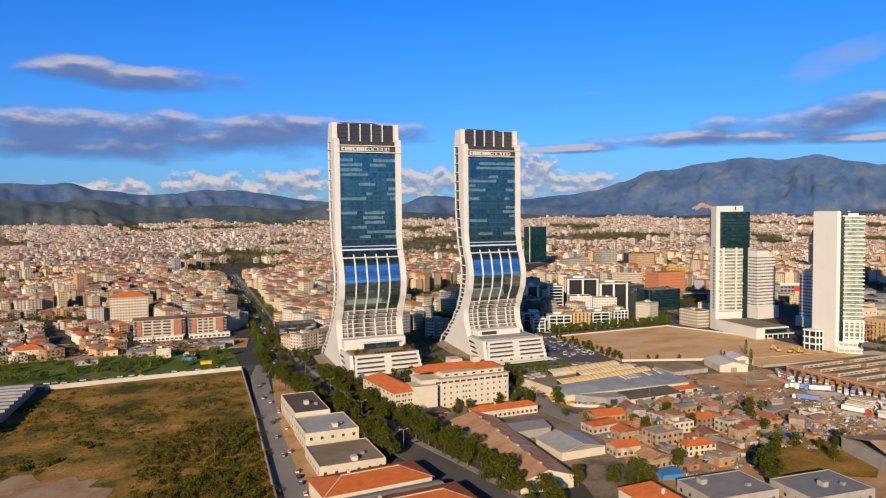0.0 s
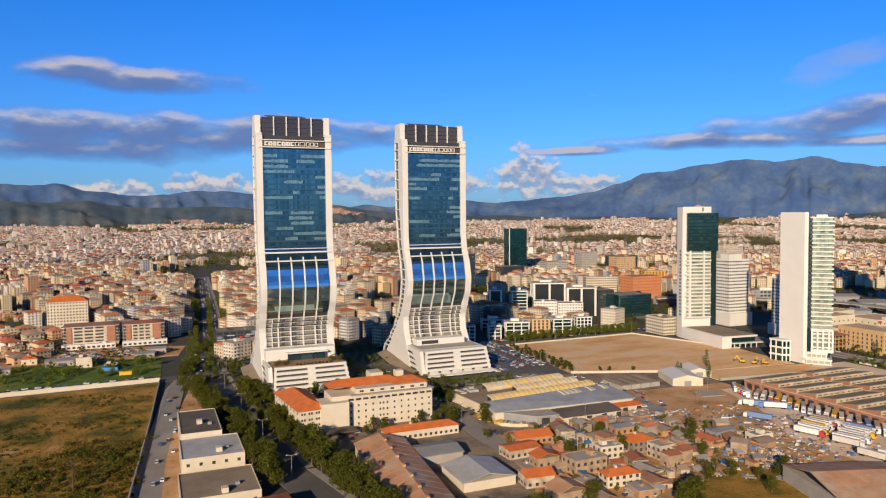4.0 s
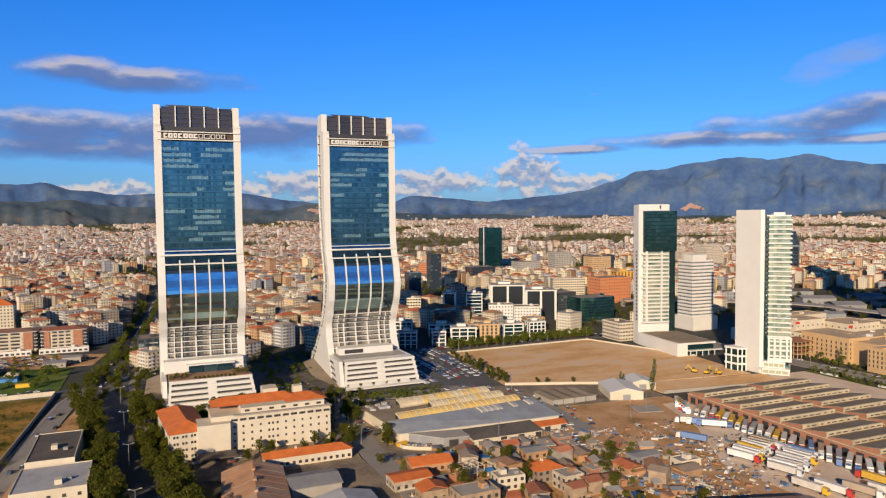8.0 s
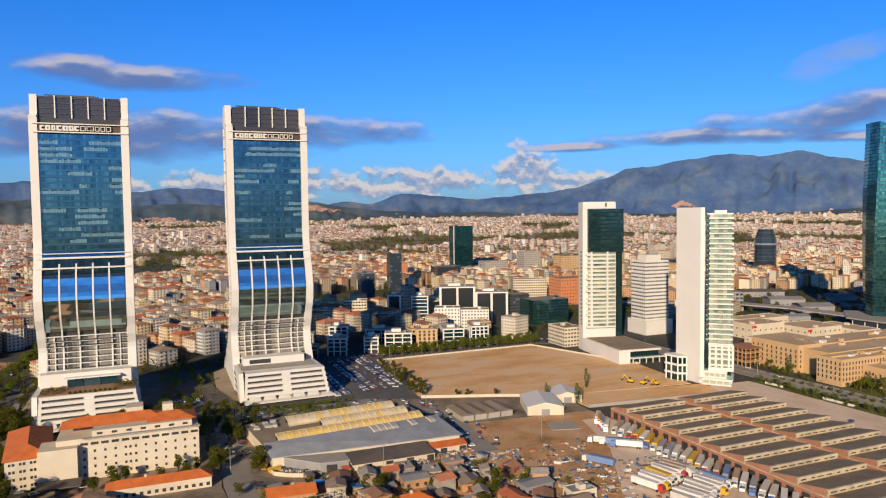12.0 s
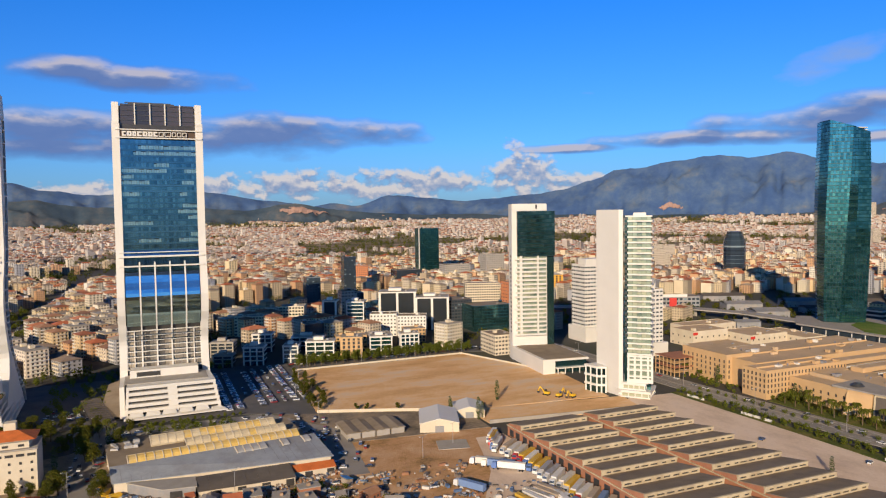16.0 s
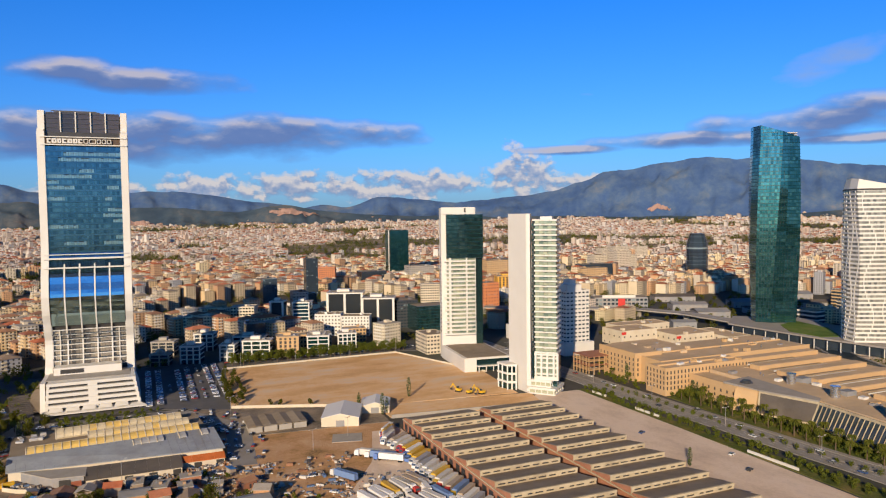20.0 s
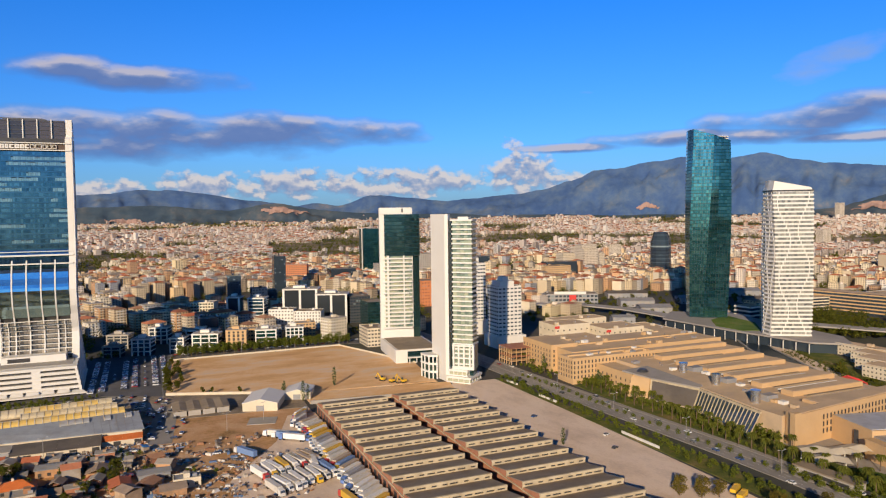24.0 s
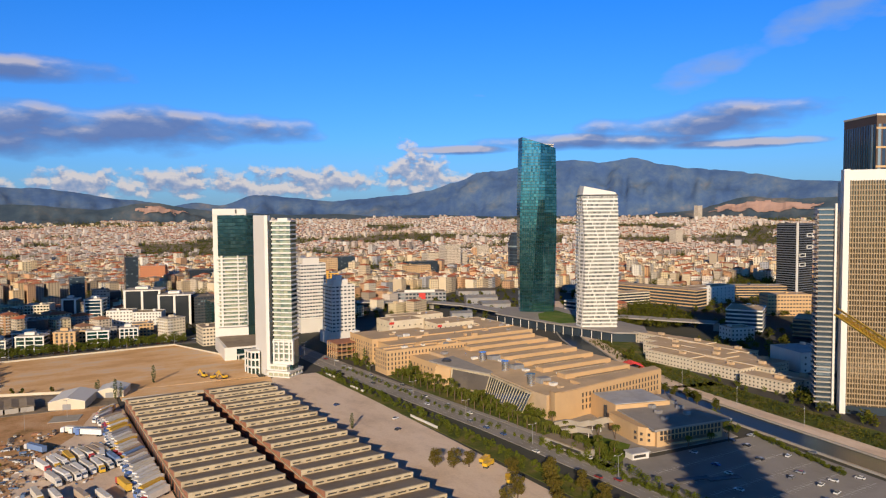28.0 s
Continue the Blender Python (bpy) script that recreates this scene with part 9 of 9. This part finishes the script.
plain = MB()
for i in range(71):
    for j in range(25):
        a, d = radians(-40 + 130 * i / 70), 1850 + 105 * j
        plain.v.append((233 + d * math.sin(a), 55 + d * math.cos(a), climb(d) - 0.4))
for i in range(70):
    for j in range(24):
        p = i * 25 + j
        plain.f.append((p, p + 1, p + 26, p + 25))
        plain.m.append(0)
whole("ground_rise", plain, M_PLAIN, "dusty plain, paled for haze, climbing gently to the hills", "ground", kind="structure")

r5 = random.Random(77)
near, far, parks = [], [], []
for gx in range(-40, 360):
    for gy in range(-140, 330):
        # two street grids that meet along a line
        tilt = 0.42 + 0.35 * noise.noise(Vector((gx * 0.02, gy * 0.02, 3.0)))
        u, v = gx * 17.6 + r5.uniform(-3.0, 3.0), gy * 17.6 + r5.uniform(-3.4, 3.4)
        if gx % 7 == 0 or gy % 9 == 0:
            continue
        x, y = u * math.cos(0.42) - v * math.sin(0.42) + 60 * noise.noise(Vector((u * 0.004, v * 0.004, 8.0))), u * math.sin(0.42) + v * math.cos(0.42) + 60 * noise.noise(Vector((u * 0.004, v * 0.004, 5.0)))
        dx, dy = x - 233, y - 55
        dist, bearing = math.hypot(dx, dy), math.degrees(math.atan2(dx, dy))
        b0, b1 = math.degrees(math.atan2(x, y)), math.degrees(math.atan2(x - 388, y + 95))
        if dist > 4290 or b0 < -12 or b1 > 67 or dist < 500 or y < 0:
            continue
        if any(inside(x, y, p) for p in KEEP_OUT):
            continue
        g = green_here(x, y)
        thick = 0.22 if bearing < 30 else 0.10
        if bearing > 26 and 650 < dist < 1500:
            thick = -0.02
        if bearing > 12 and 1750 < dist < 2900:
            thick = -0.06 if bearing < 42 else 0.04
        if dist > 2700:
            thick -= 0.10 * (dist - 2700) / 1500
        if g > thick + r5.uniform(-0.06, 0.06):
            if r5.random() < 0.5:
                parks.append((x, y))
            continue
        if r5.random() < 0.10:
            continue
        q = noise.noise(Vector((x * 0.004, y * 0.004, 1.0)))
        floors = max(2, int((6.0 if dist < 1700 else (5.0 if dist < 2400 else 3.8)) + (0.8 if dist < 1200 and b0 < 25 else 0) + 4.0 * q + r5.uniform(-1.3, 1.6)))
        low = x < 12 and dist < 1050 and not (y > 865 and x > -60)
        if low:
            floors = r5.choice((2, 2, 3))
        elif r5.random() < 0.02:
            floors += r5.randint(3, 6)
        item = (x, y, r5.uniform(10, 17.5), r5.uniform(10, 16), floors * 3.0, tilt + r5.choice((0, 0, 1.5708)), r5.random(), dist)
        (near if dist < 880 and len(near) < 132 and not low else far).append(item)


def house_kind(i):
    """An apartment house with slab edges, balconies, windows and a roof."""
    r = random.Random(200 + i)
    floors, lx, ly = 4 + i % 4, 14 + (i * 2) % 7, 13 + (i * 3) % 5
    h = floors * 3.0
    t = thing("apartment_house", "rendered apartment house of " + ("four", "five", "six", "seven")[i % 4] + " storeys", "house", 0, 0, -60, group="city houses")
    part("wall", MB().box(-lx / 2, -ly / 2, 0, lx / 2, ly / 2, h), M_HOUSEWALL, t)
    part("window_glazing", windows(MB(), -lx / 2, -ly / 2, lx / 2, ly / 2, 0, floors, 3.0, "snwe", 3.1, 1.4, 1.4), M_DARKWIN, t, "", "stuff")
    bal = MB()
    for f in range(1, floors):
        bal.box(-lx / 2 + 1, -ly / 2 - 1.1, f * 3.0, -lx / 2 + 5, -ly / 2 - 0.02, f * 3.0 + 1.0).box(lx / 2 - 5, ly / 2 + 0.02, f * 3.0, lx / 2 - 1, ly / 2 + 1.1, f * 3.0 + 1.0)
        bal.box(-lx / 2 - 1.0, -ly / 2 + 3, f * 3.0, -lx / 2 - 0.02, ly / 2 - 3, f * 3.0 + 1.0)
    part("balcony_tier", bal, M_WHITE if i % 2 else M_CREAM, t, "", "stuff")
    if i % 3:
        part("roof", MB().hip(-lx / 2, -ly / 2, lx / 2, ly / 2, h, 2.6, 0.8), M_HOUSEROOF, t)
        part("chimney", MB().box(1, 1, h + 0.5, 2, 2, h + 3.4), M_CREAM, t)
    else:
        part("roof", MB().box(-lx / 2 - 0.3, -ly / 2 - 0.3, h, lx / 2 + 0.3, ly / 2 + 0.3, h + 0.6), M_CONCRETE, t)
        part("roof_house", MB().box(-2, -2, h + 0.6, 2, 2, h + 3).box(3, -3, h + 0.6, 4.4, -1, h + 1.6), M_CREAM, t)
    return t


KINDS = [house_kind(i) for i in range(12)]
for k, (x, y, lx, ly, h, a, q, dist) in enumerate(near):
    i = (int(q * 997)) % 12
    copy_thing(KINDS[i], pose(x, y, 0, 0, 0, math.degrees(a)))
for src in KINDS:
    for o in list(src.children_recursive) + [src]:
        bpy.data.objects.remove(o)

mass = MB()
for x, y, lx, ly, h, a, q, dist in far:
    c, s = math.cos(a), math.sin(a)

    lift = climb(dist)

    def P(px, py, pz):
        return (x + px * c - py * s, y + px * s + py * c, pz + lift)
    X, Y = lx / 2, ly / 2
    # from 1900 m on, walls take the palette greyed for haze
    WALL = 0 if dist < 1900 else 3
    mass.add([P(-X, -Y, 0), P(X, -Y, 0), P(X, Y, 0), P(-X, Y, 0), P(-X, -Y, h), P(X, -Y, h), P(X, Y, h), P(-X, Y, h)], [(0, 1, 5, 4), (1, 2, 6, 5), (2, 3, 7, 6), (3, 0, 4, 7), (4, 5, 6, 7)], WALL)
    if q < (0.60 if dist < 1800 else 0.46):
        o, rise = 0.7, 2.2 + q
        rl = [(-X + Y, 0), (X - Y, 0)] if X > Y + 0.5 else ([(0, -Y + X), (0, Y - X)] if Y > X + 0.5 else [(-0.3, 0), (0.3, 0)])
        fs = [(0, 1, 5, 4), (1, 2, 5), (2, 3, 4, 5), (3, 0, 4)] if abs(rl[0][1]) < 0.01 else [(0, 1, 4), (1, 2, 5, 4), (2, 3, 5), (3, 0, 4, 5)]
        mass.add([P(-X - o, -Y - o, h), P(X + o, -Y - o, h), P(X + o, Y + o, h), P(-X - o, Y + o, h), P(rl[0][0], rl[0][1], h + rise), P(rl[1][0], rl[1][1], h + rise)], fs, 1)
    else:
        mass.add([P(-X * .4, -Y * .3, h), P(X * .2, -Y * .3, h), P(X * .2, Y * .3, h), P(-X * .4, Y * .3, h), P(-X * .4, -Y * .3, h + 2.6), P(X * .2, -Y * .3, h + 2.6), P(X * .2, Y * .3, h + 2.6), P(-X * .4, Y * .3, h + 2.6)],
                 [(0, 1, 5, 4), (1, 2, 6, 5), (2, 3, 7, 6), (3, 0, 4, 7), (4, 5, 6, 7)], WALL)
    floors = int(h / 3)
    if dist < 1900:
        n = 4 if dist < 1300 else 3
        for f in range(floors):
            z0, z1 = f * 3 + 0.9, f * 3 + 2.4
            for k in range(n):
                u0, u1 = (k + 0.28) / n * 2 - 1, (k + 0.74) / n * 2 - 1
                mass.add([P(X * u0, -Y - 0.07, z0), P(X * u1, -Y - 0.07, z0), P(X * u1, -Y - 0.07, z1), P(X * u0, -Y - 0.07, z1)], [(0, 1, 2, 3)], 2)
                mass.add([P(-X - 0.07, Y * u1, z0), P(-X - 0.07, Y * u0, z0), P(-X - 0.07, Y * u0, z1), P(-X - 0.07, Y * u1, z1)], [(0, 1, 2, 3)], 2)
                mass.add([P(X + 0.07, Y * u0, z0), P(X + 0.07, Y * u1, z0), P(X + 0.07, Y * u1, z1), P(X + 0.07, Y * u0, z1)], [(0, 1, 2, 3)], 2)
    else:
        for f in range(floors):
            z0, z1 = f * 3 + 1.0, f * 3 + 2.3
            if dist > 2200:
                continue
            mass.add([P(-X * .8, -Y - 0.07, z0), P(X * .8, -Y - 0.07, z0), P(X * .8, -Y - 0.07, z1), P(-X * .8, -Y - 0.07, z1)], [(0, 1, 2, 3)], 2)
            mass.add([P(-X - 0.07, Y * .8, z0), P(-X - 0.07, -Y * .8, z0), P(-X - 0.07, -Y * .8, z1), P(-X - 0.07, Y * .8, z1)], [(0, 1, 2, 3)], 2)
whole("city_houses", mass, [M_CITYWALL, M_CITYROOF, M_DARKWIN, M_HAZEWALL], "dense distant town of cream and terracotta houses", "houses", kind="stuff")

# park trees and street trees of the far town
wood, r6 = MB(), random.Random(5)
for x, y in parks:
    d = math.hypot(x - 233, y - 55)
    for k in range(2 if d < 1600 else 1):
        px, py, s = x + r6.uniform(-8, 8), y + r6.uniform(-8, 8), r6.uniform(3.2, 5.4) * (1.0 if d < 1600 else 1.5)
        if any(inside(px, py, p) for p in KEEP_OUT[:6]):
            continue
        leaf_cloud(wood, px, py, s * 1.15 + climb(d), s, s * 1.05, 46 if d < 1500 else 22, 1.0 if d < 1500 else 1.9, r6)
for x, y, lx, ly, h, a, q, dist in far:
    if q > (0.30 if dist < 1500 else 0.55) and dist < 2900:
        leaf_cloud(wood, x + 10.5, y + 11 * (q - 0.7) * 6, 5 + climb(dist), 3.6, 3.8, 22 if dist < 1500 else 14, 1.2, r6)
whole("town_trees", wood, M_LEAF, "dark green trees among the distant houses", "trees", kind="stuff")


# ---- hills and mountains ----
def slope_point(table, r_foot, r_top, rough, seed, a, k, lift=0.0):
    """A point on a range: azimuth a in degrees, k from 0 at the foot to 1 on the crest."""
    crest = 123 + r_top * math.tan(radians(curve(table, a)))
    n = noise.fractal(Vector((a * 0.22, k * 2.2, seed)), 1.0, 2.0, 5)
    gully = noise.fractal(Vector((a * 1.1, k * 1.2, seed + 5)), 1.0, 2.0, 4)
    ra = r_foot + (r_top - r_foot) * k - lift
    spur = abs(noise.noise(Vector((a * 0.75 + 1.2 * n, k * 0.8, seed + 9)))) + 0.4 * abs(noise.noise(Vector((a * 1.9 + gully, k * 1.6, seed + 12)))) - 0.35
    h = max(-2.0, crest * (k ** 1.35) * (1 + (rough * n * (1 - k * 0.85) + (0.34 * gully - 0.22 * spur) * (1 - k ** 1.8))) + 0.012 * crest * noise.noise(Vector((a * 2.1, k * 7, seed))))
    return (233 + ra * math.sin(radians(a)), 55 + ra * math.cos(radians(a)), (h if k > 0 else -2.0) + lift * 0.5)


def ridge(name, spec, mat, label, steps=620):
    """A range of slopes round the town. The table in spec: azimuth in degrees and the crest's height in degrees over the eye."""
    mb, rows = MB(), 34
    for i in range(steps + 1):
        for j in range(rows + 1):
            mb.v.append(slope_point(*spec, -38 + 128 * i / steps, j / rows))
    for i in range(steps):
        for j in range(rows):
            p = i * (rows + 1) + j
            mb.f.append((p, p + 1, p + rows + 2, p + rows + 1))
            mb.m.append(0)
    ob = whole(name, mb, mat, label, "mountain", kind="structure")
    ob.data.polygons.foreach_set("use_smooth", [True] * len(mb.f))
    return ob


def quarry(spec, a0, a1, k0, k1, seed):
    """Bare reddish earth on a slope, with a ragged outline."""
    mb, n, m = MB(), 40, 10
    for i in range(n):
        for j in range(m):
            u, v = (i + 0.5) / n * 2 - 1, (j + 0.5) / m * 2 - 1
            if u * u + v * v < 0.75 + 0.9 * noise.noise(Vector((u * 2.2, v * 1.5, seed))):
                q = [slope_point(*spec, a0 + (a1 - a0) * (i + di) / n, k0 + (k1 - k0) * (j + dj) / m, 7.0) for di, dj in ((0, 0), (0, 1), (1, 1), (1, 0))]
                mb.add(q, [(0, 1, 2, 3)])
    return whole("quarry", mb, M_QUARRY, "bare reddish quarry scar on a hillside", "quarry", kind="structure")


FAR_RIDGE = [(-38, 2.0), (-9, 2.3), (-8, 2.4), (-6.3, 1.95), (-3.4, 1.75), (3.1, 2.0), (9.4, 1.25), (12.8, 0.7), (14.6, 0.9), (16.4, 0.7), (18.7, 1.4), (21.9, 1.3), (25, 0.98), (27.3, 1.2), (30.9, 1.46),
             (32.7, 1.75), (34.9, 2.4), (37, 3.3), (41.2, 3.85), (46.4, 3.95), (49.0, 4.2), (51.5, 3.5), (54, 3.2), (57.5, 2.6), (60.7, 2.1), (66, 1.7), (90, 1.5)]
LOW_HILLS = [(-38, 1.0), (-9, 1.2), (-7, 1.2), (-3.8, 0.8), (3.1, 0.74), (7.6, 0.35), (11.5, 0.95), (14.6, 0.45), (18, 0.1), (30, -0.2), (45, -0.35), (50, -0.3), (53.8, 0.1), (57.6, 0.9), (61, 0.85), (66, 1.0), (90, 1.0)]
FAR_SPEC, LOW_SPEC = (FAR_RIDGE, 4200, 4700, 0.5, 2.0), (LOW_HILLS, 3900, 4260, 0.6, 7.0)
ridge("mountain_range", FAR_SPEC, M_MOUNTAIN, "long wooded mountain range tinted with blue haze")
ridge("low_hills", LOW_SPEC, M_HILL, "low dry foothills tinted with blue haze")
for a0, a1, k0, k1, sd in ((7.6, 9.4, 0.50, 0.66, 1.0), (10.2, 14.2, 0.74, 0.92, 2.0), (54.5, 62.5, 0.72, 0.92, 3.0), (-1, 2.5, 0.62, 0.76, 6.0)):
    quarry(LOW_SPEC, a0, a1, k0, k1, sd)
for a0, a1, k0, k1, sd in ((40.0, 42.0, 0.40, 0.45, 4.0),):
    quarry(FAR_SPEC, a0, a1, k0, k1, sd)

# outlying houses and blocks on the lower slopes
edge, re = MB(), random.Random(15)
for i in range(3600):
    a, k = re.uniform(-30, 80), re.random() ** 1.6 * 0.34
    if noise.noise(Vector((a * 0.5, k * 5, 3.0))) + 0.1 - k * 1.1 < 0:
        continue
    x, y, z = slope_point(*LOW_SPEC, a, k)
    z = max(z, climb(math.hypot(x - 233, y - 55)))
    tall = 15 if re.random() < 0.08 else re.uniform(3, 8)
    edge.rbox(x, y, z - 4, re.uniform(7, 15), re.uniform(7, 12), tall + 4, re.uniform(0, 90))
whole("hillside_houses", edge, M_CITYWALL, "pale houses scattered over the lower slopes", "houses", kind="stuff")
